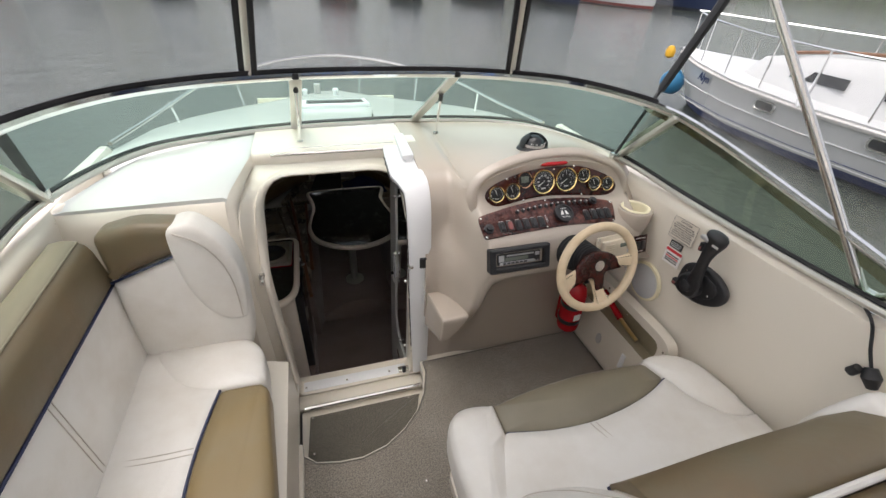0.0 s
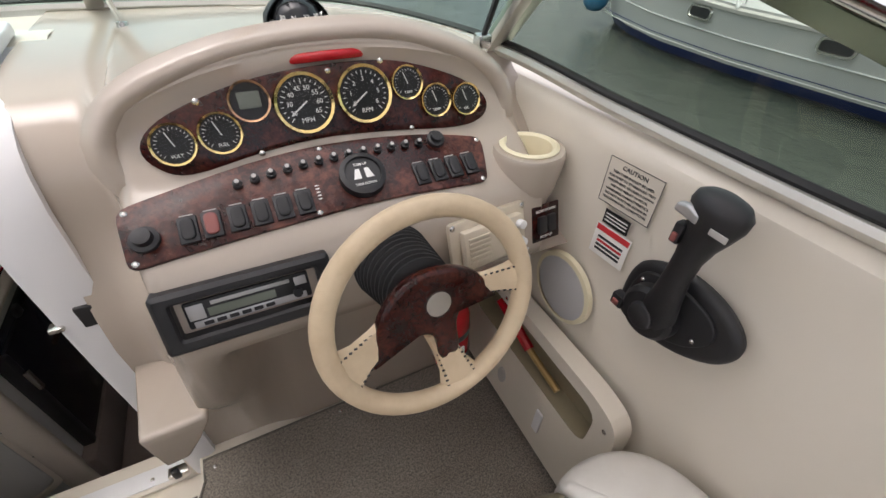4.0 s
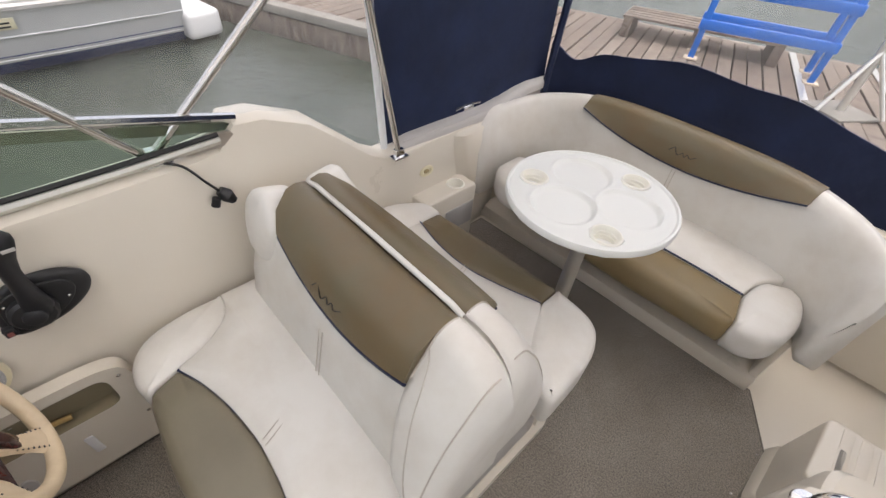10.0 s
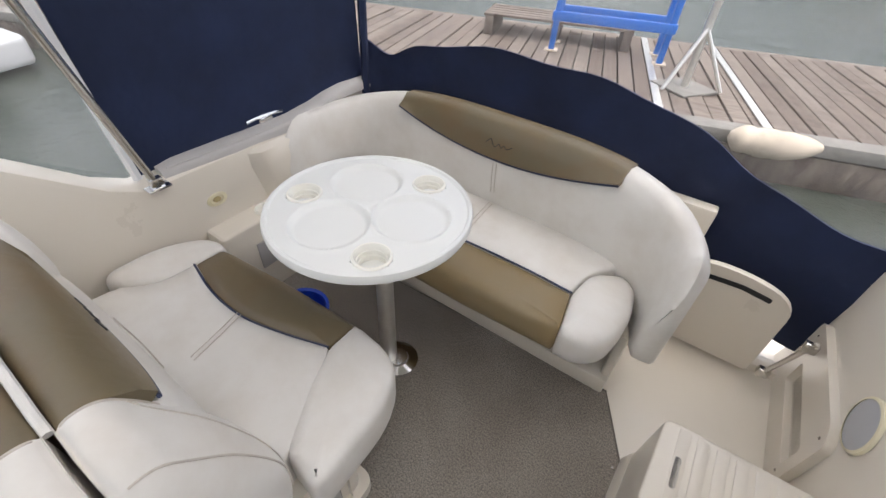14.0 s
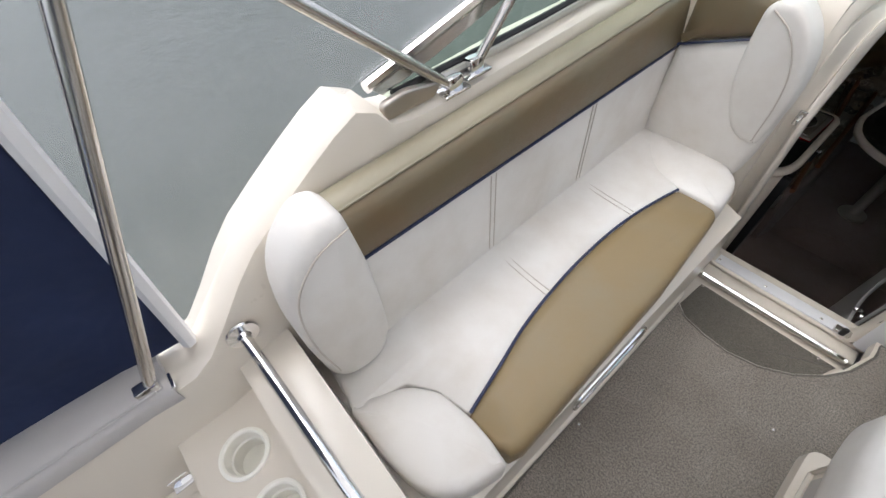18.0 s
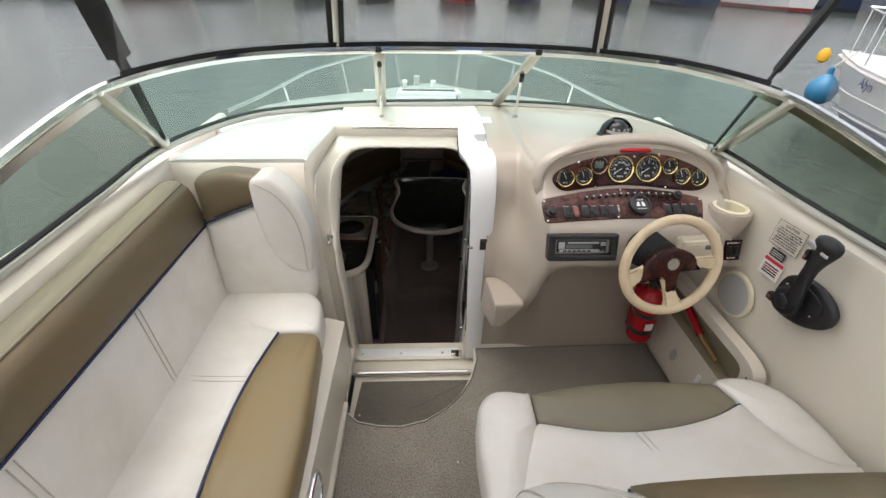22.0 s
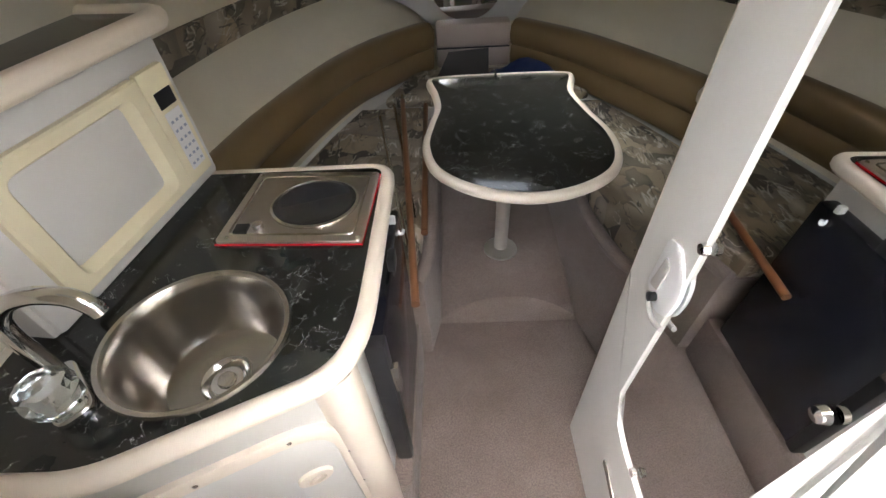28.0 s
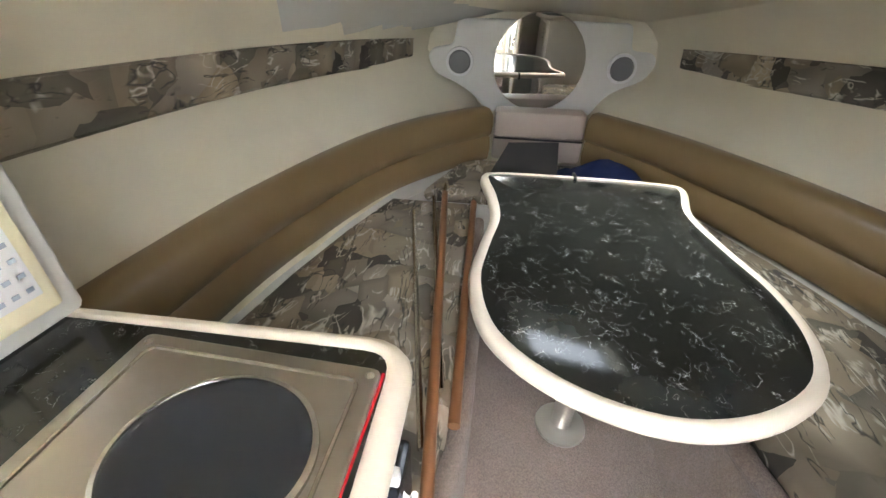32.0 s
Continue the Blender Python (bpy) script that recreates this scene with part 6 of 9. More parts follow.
part("tread", pad(B(), rounded([(-0.20, 1.665), (0.15, 1.665), (0.145, 1.83), (-0.10, 1.83)], 0.02, 3), 0.46, 0.02, Matrix.Translation((0, 0, FA))), CARPETC, comp)
setting("cabin_wall_aft_port", box(B(), -1.06, -0.56, 1.68, 1.71, FA - 0.02, 0.90), LAMW, "white aft wall of the cabin behind the galley")
setting("cabin_wall_aft_corner", box(B(), -0.56, -0.47, 1.68, 1.71, FA - 0.02, 0.55), LAMW, "white aft wall of the cabin beside the door")
setting("cabin_wall_aft_starboard", box(B(), 0.20, 1.06, 1.665, 1.71, FA - 0.02, 0.93), LAMW, "white aft wall of the cabin")
setting("cabin_wall_aft_below_door", box(B(), -0.47, 0.20, 1.665, 1.71, FA - 0.02, -0.15), LAMW, "white aft wall of the cabin under the door")


def hull_x(y, z):
    """Half width of the cabin at a station and height, seen from its middle line."""
    low = 1.18 * (1 - max(0, (y - 1.7) / 3.3) ** 2.3)
    high = 1.10 * (1 - max(0, (y - 1.7) / 3.9) ** 3)
    q = min(max((z + 0.05) / 0.2, 0), 1)
    base = low * (1 - q) + high * q
    return max(base * (0.90 + 0.10 * min(1, (z + 0.65) / 0.6)), 0.05)


def cx(y):
    return -0.04 * (y - 1.65)


def roof(y):
    return 0.90 - 0.185 * max(y - 1.95, 0.0)


stations = [1.70, 1.96, 2.3, 2.6, 2.9, 3.25, 3.64, 3.85, 4.1, 4.35, 4.55, 4.7]
for nm, s in (("cabin_wall_port", -1), ("cabin_wall_starboard", 1)):
    rows = []
    for y in stations:
        top = roof(y)
        sec = []
        for z, k in ((FA - 0.02, 0.93), (-0.30, 0.97), (0.0, 1.0), (0.10, 1.0), (0.22, 0.985), (0.32, 0.965)):
            z2 = min(z, top - 0.1)
            sec.append((cx(y) + s * hull_x(y, z) * k, y, z2))
        sec.append((cx(y) + s * hull_x(y, 0.4) * 0.90, y, top - 0.05))
        sec.append((cx(y) + s * hull_x(y, 0.4) * 0.80, y, top))
        sec += [(x + s * 0.03, yy, z) for x, yy, z in sec[::-1]]
        rows.append(sec)
    setting(nm, loft(B(), rows), LINER, "cream vinyl-lined hull side of the cabin", 70)
cl = B()
rows = []
for y in stations[1:]:
    w = hull_x(y, 0.4) * 0.83
    rows.append([(cx(y) + w * k, y, roof(y) + 0.02 - 0.03 * abs(k) ** 2) for k in (-1, -0.6, -0.3)] + [(cx(y) + w * k, y, roof(y) + 0.02 - 0.03 * abs(k) ** 2) for k in (0.3, 0.6, 1)])
va = [[cl.verts.new(p) for p in r] for r in rows]
for i in range(len(va) - 1):
    for k in range(5):
        if k == 2 and stations[i + 1] == 3.25:
            continue
        cl.faces.new((va[i][k], va[i][k + 1], va[i + 1][k + 1], va[i + 1][k]))
setting("ceiling", cl, LINER, "cream vinyl cabin ceiling", 70)
# hatch well through the deck
hw = B()
wa, wb = hull_x(3.25, 0.4) * 0.83 * 0.3, hull_x(3.64, 0.4) * 0.83 * 0.3
lowr = [(cx(3.25) - wa, 3.25, roof(3.25) + 0.017), (cx(3.25) + wa, 3.25, roof(3.25) + 0.017), (cx(3.64) + wb, 3.64, roof(3.64) + 0.017), (cx(3.64) - wb, 3.64, roof(3.64) + 0.017)]
upr = [(-0.22, 3.24, 0.798), (0.18, 3.24, 0.798), (0.18, 3.52, 0.754), (-0.22, 3.52, 0.754)]
loft(hw, [lowr, upr], True, False)
setting("hatch_well", hw, LINER, "lined well of the deck hatch")
hatch = thing("deck_hatch", (-0.05, 3.38, 0.775), "white framed deck hatch with a grey acrylic pane", "hatch")
HT = axes((-0.05, 3.38, 0.776), (1, 0, 0), (0, 1, -0.158))
ho = rounded([(-0.235, -0.165), (0.235, -0.165), (0.235, 0.165), (-0.235, 0.165)], 0.04, 4)
fr = B()
loft(fr, [[HT @ Vector((p.x, p.y, z)) for p in o] for o, z in ((ho, -0.01), (ho, 0.022), (inset(ho, 0.008), 0.032), (inset(ho, 0.035), 0.032), (inset(ho, 0.035), 0.012))], True, False)
part("frame", fr, WHITEP, hatch)
part("pane", prism(B(), inset(ho, 0.032), 0.020, 0.028, HT), HATCHG, hatch)

# bow panel with mirror and speakers
bow = thing("mirror_board", (-0.12, 4.6, -0.05), "shaped cream panel in the bow with a round mirror", "panel")
BP = axes((-0.125, 4.645, 0.18), (1, 0, 0), (0, 0, 1))
bo = rounded([(-0.24, -0.245), (0.30, -0.245), (0.36, -0.13), (0.54, -0.05), (0.575, 0.03), (0.55, 0.075), (0.44, 0.08), (0.42, 0.20), (-0.42, 0.20), (-0.44, 0.08), (-0.55, 0.06), (-0.575, 0.02), (-0.54, -0.06), (-0.36, -0.13)], [0.03, 0.03, 0.08, 0.05, 0.05, 0.03, 0.03, 0.03, 0.03, 0.03, 0.03, 0.05, 0.05, 0.08], 3)
part("board", pad(B(), bo, 0.04, 0.012, BP), LAMW, bow)
part("mirror", lathe(B(), [(0.232, 0.0), (0.228, 0.004), (0, 0.004)], 56, BP @ Matrix.Translation((0.0, 0.01, 0.052)) @ Matrix.Rotation(radians(4), 4, 'Y')), MIRROR, bow, "round frameless mirror")
for sx in (-0.405, 0.410):
    sp = part("speaker", lathe(B(), [(0.072, 0.0), (0.070, 0.012), (0.058, 0.014)], 32, BP @ Matrix.Translation((sx, 0.0, 0.04)), False), WHITEP, bow, "round white speaker")
    part("grille", lathe(B(), [(0.057, 0.0), (0.05, 0.006), (0.0, 0.008)], 28, BP @ Matrix.Translation((sx, 0.0, 0.046))), surface("grey_mesh_grille", (0.17, 0.17, 0.175), 0.6, grain=0.4, grain_scale=900, bump=0.3), sp)
wallb = B()
box(wallb, -0.72, 0.63, 4.70, 4.73, -0.4, 0.5)
setting("cabin_wall_bow", wallb, LINER, "cream forward wall of the cabin")

# benches and their backs
for nm, s, inner in (("v_berth_port", -1, [(-0.375, 2.675), (-0.340, 2.82), (-0.325, 3.2), (-0.33, 3.55), (-0.34, 3.9)]), ("v_berth_starboard", 1, [(0.36, 2.70), (0.31, 2.80), (0.27, 3.05), (0.28, 3.45), (0.32, 3.9)])):
    berth = thing(nm, (s * 0.6, 3.3, FF), "berth with carpeted front and printed fabric cushion", "berth")
    outer = [(cx(y) + s * (hull_x(y, -0.3) * 0.97 - 0.01), y) for y in (2.69, 3.0, 3.3, 3.6, 3.9)]
    slope = 0.045 if s > 0 else 0.012
    foot = [(x - s * slope, y - ((0.10 if s > 0 else 0.01) if k == 0 else 0.0)) for k, (x, y) in enumerate(inner)]
    footo = [(x, y - ((0.10 if s > 0 else 0.01) if k == 0 else 0.0)) for k, (x, y) in enumerate(outer)]
    set_in = [(x + s * 0.038, y) for x, y in inner]
    part("base", loft(B(), [[(x, y, z) for x, y in line] for line, z in ((foot + footo[::-1], FA + 0.02), (foot + footo[::-1], FF - 0.03), (inner + outer[::-1], -0.375))]), CARPETC, berth, "taupe carpeted base")
    lip = smooth_line([(x + s * 0.018, y, -0.368) for x, y in inner], 4)
    part("edge_roll", tube(B(), lip, 0.026, 10), CARPETC, berth)
    part("cushion", pad(B(), [Vector(p) for p in set_in + outer[::-1]], 0.105, 0.03, Matrix.Translation((0, 0, -0.375)), 0.0), FABRIC, berth, "abstract print cushion", 60)
fill = thing("berth_filler", (-0.08, 4.2, FF), "white moulded shelf in the bow", "shelf")
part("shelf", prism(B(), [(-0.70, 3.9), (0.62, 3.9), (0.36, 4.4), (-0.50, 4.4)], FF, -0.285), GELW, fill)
seatf = thing("fore_cushion", (-0.07, 4.0, -0.285), "printed fabric cushion in the bow", "cushion")
part("cushion", pad(B(), rounded([(-0.62, 3.905), (0.52, 3.905), (0.30, 4.33), (-0.46, 4.33)], 0.05, 3), 0.05, 0.02, Matrix.Translation((0, 0, -0.285))), FABRIC, seatf)
for nm, s, pts in (("berth_backrest_port", -1, [(-1.075, 2.45), (-1.06, 2.68), (-1.03, 2.95), (-0.96, 3.31), (-0.78, 3.83), (-0.57, 4.15), (-0.345, 4.385)]), ("berth_backrest_starboard", 1, [(1.04, 2.50), (1.02, 2.72), (0.97, 2.95), (0.85, 3.20), (0.63, 3.68), (0.38, 4.10), (0.135, 4.385)])):
    rest = thing(nm, (s * 0.7, 3.5, -0.27), "bronze vinyl backrest along the hull side", "backrest")
    lines = smooth_line([(x, y, 0) for x, y in pts], 5)
    rings = []
    for i, p in enumerate(lines):
        d = (lines[min(i + 1, len(lines) - 1)] - lines[max(i - 1, 0)]).normalized()
        o = Vector((d.y, -d.x, 0)) * (1 if s > 0 else -1)
        if o.x * s < 0:
            o = -o
        rings.append([tuple(p + o * a + Vector((0, 0, z))) for a, z in ((0.03, -0.27), (0.0, -0.25), (-0.012, -0.19), (-0.004, -0.135), (0.006, -0.128), (-0.012, -0.118), (-0.022, -0.07), (-0.016, -0.02), (0.012, 0.006), (0.06, 0.008), (0.16, -0.02), (0.16, -0.27))])
    part("pad", loft(B(), rings), BRONZE, rest, "", 60)
    part("welt", tube(B(), [Vector(r[4]) for r in rings], 0.005, 6), BRONZE, rest)
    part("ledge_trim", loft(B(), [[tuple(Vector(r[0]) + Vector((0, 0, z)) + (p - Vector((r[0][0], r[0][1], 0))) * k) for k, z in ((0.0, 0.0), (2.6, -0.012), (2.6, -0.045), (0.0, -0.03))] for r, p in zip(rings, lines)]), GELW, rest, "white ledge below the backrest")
bc = thing("bow_cushion", (-0.10, 4.4, -0.25), "mauve padded vinyl cushion with dark piping in the bow", "cushion")
for z0, z1 in ((-0.25, -0.135), (-0.13, 0.0)):
    part("pad", box(B(), -0.325, 0.125, 4.375, 4.50, z0, z1, 0.018), MAUVE, bc)
part("piping", tube(B(), [(-0.32, 4.373, -0.1325), (0.12, 4.373, -0.1325)], 0.005, 6), BLACK, bc)
for s, pts in ((-1, None), (1, None)):
    band = []
    for y in [1.98 + 0.107 * k for k in range(25)]:
        top = 0.415 - 0.028 * (y - 2.2) - 0.012 * (y - 2.2) ** 2
        face = [cx(y) + s * (hull_x(y, z) * float(np.interp(z, (0.10, 0.22, 0.32, roof(y) - 0.05), (1.0, 0.985, 0.965, 0.90))) - 0.008) for z in (top, top - 0.055, top - 0.11)]
        band.append([(face[0], y, top), (face[1] - s * 0.004, y, top - 0.055), (face[2], y, top - 0.11), (face[2] + s * 0.03, y, top - 0.11), (face[0] + s * 0.03, y, top)])
    st = thing("fabric_stripe", (s * 0.9, 3.0, 0.2), "printed fabric band along the cabin side", "trim band")
    part("band", loft(B(), band), FABRIC, st)
    for k in (0, 2):
        part("sewn_edge", tube(B(), [Vector(r[k]) for r in band], 0.003, 6), FABRIC, st, "rolled hem of the band")

# dinette table
din = thing("dinette_table", (-0.05, 3.09, FF), "kidney-shaped black marbled table with a cream rim on a post", "table")
to = smooth_line([(-0.352, 3.60, 0), (-0.30, 3.645, 0), (-0.04, 3.655, 0), (0.24, 3.645, 0), (0.305, 3.60, 0), (0.265, 3.43, 0), (0.285, 3.25, 0), (0.318, 3.08, 0), (0.31, 2.93, 0), (0.25, 2.81, 0), (0.12, 2.725, 0), (-0.03, 2.70, 0), (-0.19, 2.75, 0), (-0.31, 2.86, 0), (-0.352, 3.02, 0), (-0.335, 3.18, 0), (-0.312, 3.32, 0), (-0.325, 3.46, 0)], 5, True)
to2 = [p.to_2d() for p in to]
part("top", pad(B(), inset(to2, 0.014), 0.030, 0.003, Matrix.Translation((0, 0, -0.05)), 0.0), MARBLE, din)
part("rim", tube(B(), [(p.x, p.y, -0.036) for p in inset(to2, 0.012)], 0.019, 10, True), TRIM, din, "cream rounded rim")
part("post", tube(B(), [(-0.042, 3.115, FF), (-0.042, 3.115, -0.05)], 0.030, 18), ALU, din)
part("foot", lathe(B(), [(0.078, 0.0), (0.076, 0.008), (0.04, 0.014), (0.032, 0.02)], 28, Matrix.Translation((-0.042, 3.115, FF))), ALU, din)
part("notch", box(B(), -0.045, -0.035, 3.63, 3.675, -0.06, -0.014, 0.002), BLACK, din)

# poles with wooden shafts, lying on the berth
for nm, a, b, r, mat in (("boat_hook", (-0.375, 2.465, -0.215), (-0.52, 4.0, -0.235), 0.0135, TEAK), ("boat_hook", (-0.36, 2.80, -0.235), (-0.385, 3.93, -0.25), 0.0135, TEAK)):
    po = thing(nm, a, "long wooden pole with a metal end, resting on the berth", "pole", "poles on the berth")
    A, C = Vector(a), Vector(b)
    part("shaft", tube(B(), [A, A.lerp(C, 0.5), A.lerp(C, 0.93)], r, 10), mat, po)
    part("tip", tube(B(), [A.lerp(C, 0.93), A.lerp(C, 0.97), C], [r * 0.8, r * 0.6, 0.002], 10), STEEL, po, "metal tip")
for a, b in (((-0.42, 2.75, -0.25), (-0.62, 3.75, -0.255)), ((-0.40, 2.9, -0.255), (-0.56, 3.9, -0.255))):
    po = thing("steel_tube", a, "thin stainless tube lying on the printed cushion", "tube", "tubes on the berth")
    part("tube", tube(B(), [a, b], 0.008, 8), STEEL, po)
rug2 = thing("blue_jacket", (0.05, 4.1, -0.235), "blue fabric bundle lying in the bow", "cloth")
bl = B()
rows = []
random.seed(4)
for i in range(9):
    rows.append([(-0.02 + 0.42 * (j / 8), 3.93 + 0.34 * (i / 8) * (1 - 0.3 * j / 8), -0.236 + 0.13 * math.sin(math.pi * i / 8) * math.sin(math.pi * j / 8) + random.uniform(-0.012, 0.012) * (0 < i < 8)) for j in range(9)])
loft(bl, rows, False)
part("cloth", bl, surface("blue_cloth", (0.010, 0.022, 0.095), 0.85, stain=0.3, stain_scale=20), rug2)
panel2 = thing("grey_board", (-0.22, 4.08, -0.235), "dark grey board lying in the bow", "board")
part("board", prism(B(), [(-0.17, 0.0), (0.15, 0.03), (0.17, 0.32), (-0.06, 0.30)], 0.0, 0.022, axes((-0.19, 3.93, -0.232), (1, 0, 0), (0, 1, 0.42))), surface("grey_board", (0.05, 0.047, 0.045), 0.85), panel2)

# galley
gal = thing("galley_cabinet", (-0.7, 2.25, FA), "white galley cabinet with a rounded cream corner", "cabinet")
go = [(-0.425, 2.66), (-0.425, 2.14), (-0.46, 2.055), (-0.78, 1.905), (-1.03, 1.905), (-1.05, 2.66)]
part("body", loft(B(), [[(p.x, p.y, z) for p in inset([Vector(q) for q in go], 0.03)] for z in (FA, 0.12)], True, False), LAMW, gal)
part("corner_post", tube(B(), [(-0.482, 2.095, FA), (-0.482, 2.095, 0.09)], 0.045, 20), TRIM, gal, "rounded cream corner post")
GD = axes(Vector((-0.62, 1.98, -0.26)) + Vector((0.425, -0.905, 0)) * -0.030, (0.905, 0.425, 0), (0, 0, 1))
dfo = rounded([(-0.20, -0.30), (0.13, -0.30), (0.13, 0.20), (-0.20, 0.20)], [0.02, 0.05, 0.09, 0.02], 5)
dfr = B()
loft(dfr, [[GD @ Vector((p.x, p.y, z)) for p in o] for o, z in ((inset(dfo, -0.03), 0.0), (inset(dfo, -0.03), 0.012), (inset(dfo, -0.024), 0.016), (inset(dfo, 0.002), 0.016), (dfo, 0.0))], True, False)
part("door_surround", dfr, TRIM, gal)
gd = part("door", pad(B(), inset(dfo, 0.004), 0.012, 0.004, GD), LAMW, gal)
part("latch", lathe(B(), [(0.030, 0.0), (0.029, 0.008), (0.018, 0.010), (0.016, 0.006), (0.0, 0.006)], 24, GD @ Matrix.Translation((0.062, 0.03, 0.012)) @ Matrix.Diagonal((1.25, 1, 1, 1))), TRIM, gd)
part("latch_bar", box(B(), -0.018, 0.018, -0.006, 0.006, 0.018, 0.027, 0.004, GD @ Matrix.Translation((0.062, 0.03, 0.0)) @ Matrix.Rotation(0.6, 4, 'Z')), TRIM, gd)
screws(gal, [GD @ Vector(p) for p in ((-0.1, 0.215, 0.017), (0.06, 0.215, 0.017), (0.147, 0.08, 0.017), (0.147, -0.1, 0.017))], GD.to_3x3().to_4x4(), 0.005)
top = thing("galley_worktop", (-0.7, 2.3, 0.10), "black marbled worktop with a rounded cream edge", "worktop")
gr = rounded(go, [0.05, 0.08, 0.05, 0.05, 0.0, 0.0], 5)
hole = [Vector((-0.71 + 0.150 * math.cos(2 * math.pi * k / 40), 2.135 + 0.138 * math.sin(2 * math.pi * k / 40))) for k in range(40)]
wt = B()


holed(wt, inset(gr, 0.012), [hole], 0.132)
part("top", wt, MARBLE, top)
edge = [(p.x, p.y, 0.115) for p in gr]
part("edge", tube(B(), [Vector(p) for p in edge], 0.020, 10, True), TRIM, top, "cream rounded edge")
sink = thing("sink", (-0.71, 2.135, 0.0), "round stainless steel sink set in the worktop", "sink")
sk = Matrix.Translation((-0.71, 2.135, 0.132)) @ Matrix.Diagonal((1.0, 0.93, 1, 1))
part("bowl", lathe(B(), [(0.163, 0.001), (0.160, 0.008), (0.152, 0.007), (0.146, 0.0), (0.140, -0.03), (0.128, -0.10), (0.110, -0.125), (0.07, -0.132), (0.045, -0.134)], 48, sk, False), SINKM, sink)
part("drain", lathe(B(), [(0.046, -0.130), (0.043, -0.126), (0.036, -0.130), (0.030, -0.138), (0.0, -0.138)], 28, Matrix.Translation((-0.71, 2.125, 0.132)), False), CHROME, sink)
part("strainer", lathe(B(), [(0.018, -0.137), (0.016, -0.131), (0.0, -0.130)], 20, Matrix.Translation((-0.71, 2.125, 0.132))), STEEL, sink)
tap = thing("tap", (-0.90, 2.06, 0.132), "chrome swan-neck tap with a clear plastic knob", "tap")
part("foot", pad(B(), rounded([(-0.93, 2.045), (-0.835, 1.965), (-0.80, 2.005), (-0.89, 2.09)], 0.02, 4), 0.02, 0.006, Matrix.Translation((0, 0, 0.131))), CHROME, tap)
part("spout", tube(B(), smooth_line([(-0.885, 2.055, 0.14), (-0.892, 2.06, 0.19), (-0.896, 2.062, 0.24), (-0.886, 2.064, 0.280), (-0.854, 2.066, 0.312), (-0.812, 2.068, 0.324), (-0.773, 2.07, 0.318), (-0.752, 2.07, 0.301), (-0.748, 2.07, 0.284)], 6), 0.013, 14), CHROME, tap)
part("knob", lathe(B(), [(0.02, 0.0), (0.033, 0.010), (0.038, 0.035), (0.033, 0.058), (0.015, 0.068), (0.0, 0.068)], 10, Matrix.Translation((-0.845, 2.005, 0.150))), CLEARPLASTIC, tap, "clear faceted knob", 20)
hob = thing("hob", (-0.6, 2.49, 0.133), "single-plate electric hob in a steel frame", "hob")
hp = [Vector(p) for p in ((-0.770, 2.365), (-0.450, 2.35), (-0.440, 2.612), (-0.752, 2.628))]
part("frame", pad(B(), rounded(hp, 0.012, 3), 0.012, 0.004, Matrix.Translation((0, 0, 0.1325))), BRUSHED, hob)
part("red_seal", tube(B(), [(p.x, p.y, 0.135) for p in hp[:3]], 0.0028, 6), RED, hob, "red seal strip")
hm = Matrix.Translation((-0.577, 2.487, 0.1445)) @ Matrix.Diagonal((0.98, 0.88, 1, 1))
part("plate", lathe(B(), [(0.098, 0.0), (0.097, 0.004), (0.088, 0.005), (0.084, 0.003), (0.0, 0.003)], 48, hm), BURNER, hob, "dark glass plate")
part("ring", lathe(B(), [(0.105, -0.001), (0.104, 0.004), (0.098, 0.006), (0.096, 0.0)], 48, hm, False), STEEL, hob)
part("inner_rim", tube(B(), [(p.x, p.y, 0.1445) for p in rounded(inset(hp, 0.022) if inset(hp, 0.022)[0].x > hp[0].x else inset(hp, -0.022), 0.012, 3)], 0.0028, 6, True), STEEL, hob, "raised inner rim")
part("switch", box(B(), -0.735, -0.705, 2.385, 2.415, 0.1445, 0.151, 0.002), BLACK, hob)
part("dial", lathe(B(), [(0.012, 0.0), (0.011, 0.012), (0, 0.013)], 18, Matrix.Translation((-0.685, 2.405, 0.1445))), STEEL, hob)
screws(hob, [(-0.745, 2.375, 0.144), (-0.46, 2.362, 0.144), (-0.452, 2.60, 0.144), (-0.74, 2.612, 0.144)])
fridge = thing("fridge", (-0.43, 2.45, FA), "black-fronted cabin fridge built into the galley", "fridge")
part("kick_panel", box(B(), -0.460, -0.400, 2.10, 2.665, FA, -0.575, 0.012), CARPETC, gal, "taupe carpeted kick panel")
part("door", box(B(), -0.455, -0.405, 2.19, 2.60, -0.56, 0.03, 0.008), FRIDGE, fridge)
part("door_frame", box(B(), -0.445, -0.400, 2.165, 2.20, -0.56, 0.03, 0.008), BLACK, fridge)
part("handle", box(B(), -0.405, -0.385, 2.17, 2.19, -0.16, -0.06, 0.004), STEEL, fridge)
part("top_latch", box(B(), -0.41, -0.392, 2.36, 2.40, 0.035, 0.075, 0.004), BLACK, fridge)

hk_ = thing("towel_hook", (-0.415, 2.544, 0.0), "small white plastic hook on the galley end", "hook")
part("stem", box(B(), -0.428, -0.408, 2.536, 2.552, -0.01, 0.05, 0.004), WHITEP, hk_)
part("prong", tube(B(), smooth_line([(-0.410, 2.544, 0.005), (-0.401, 2.544, -0.010), (-0.393, 2.544, -0.006), (-0.391, 2.544, 0.004)], 4), 0.0045, 8), WHITEP, hk_)
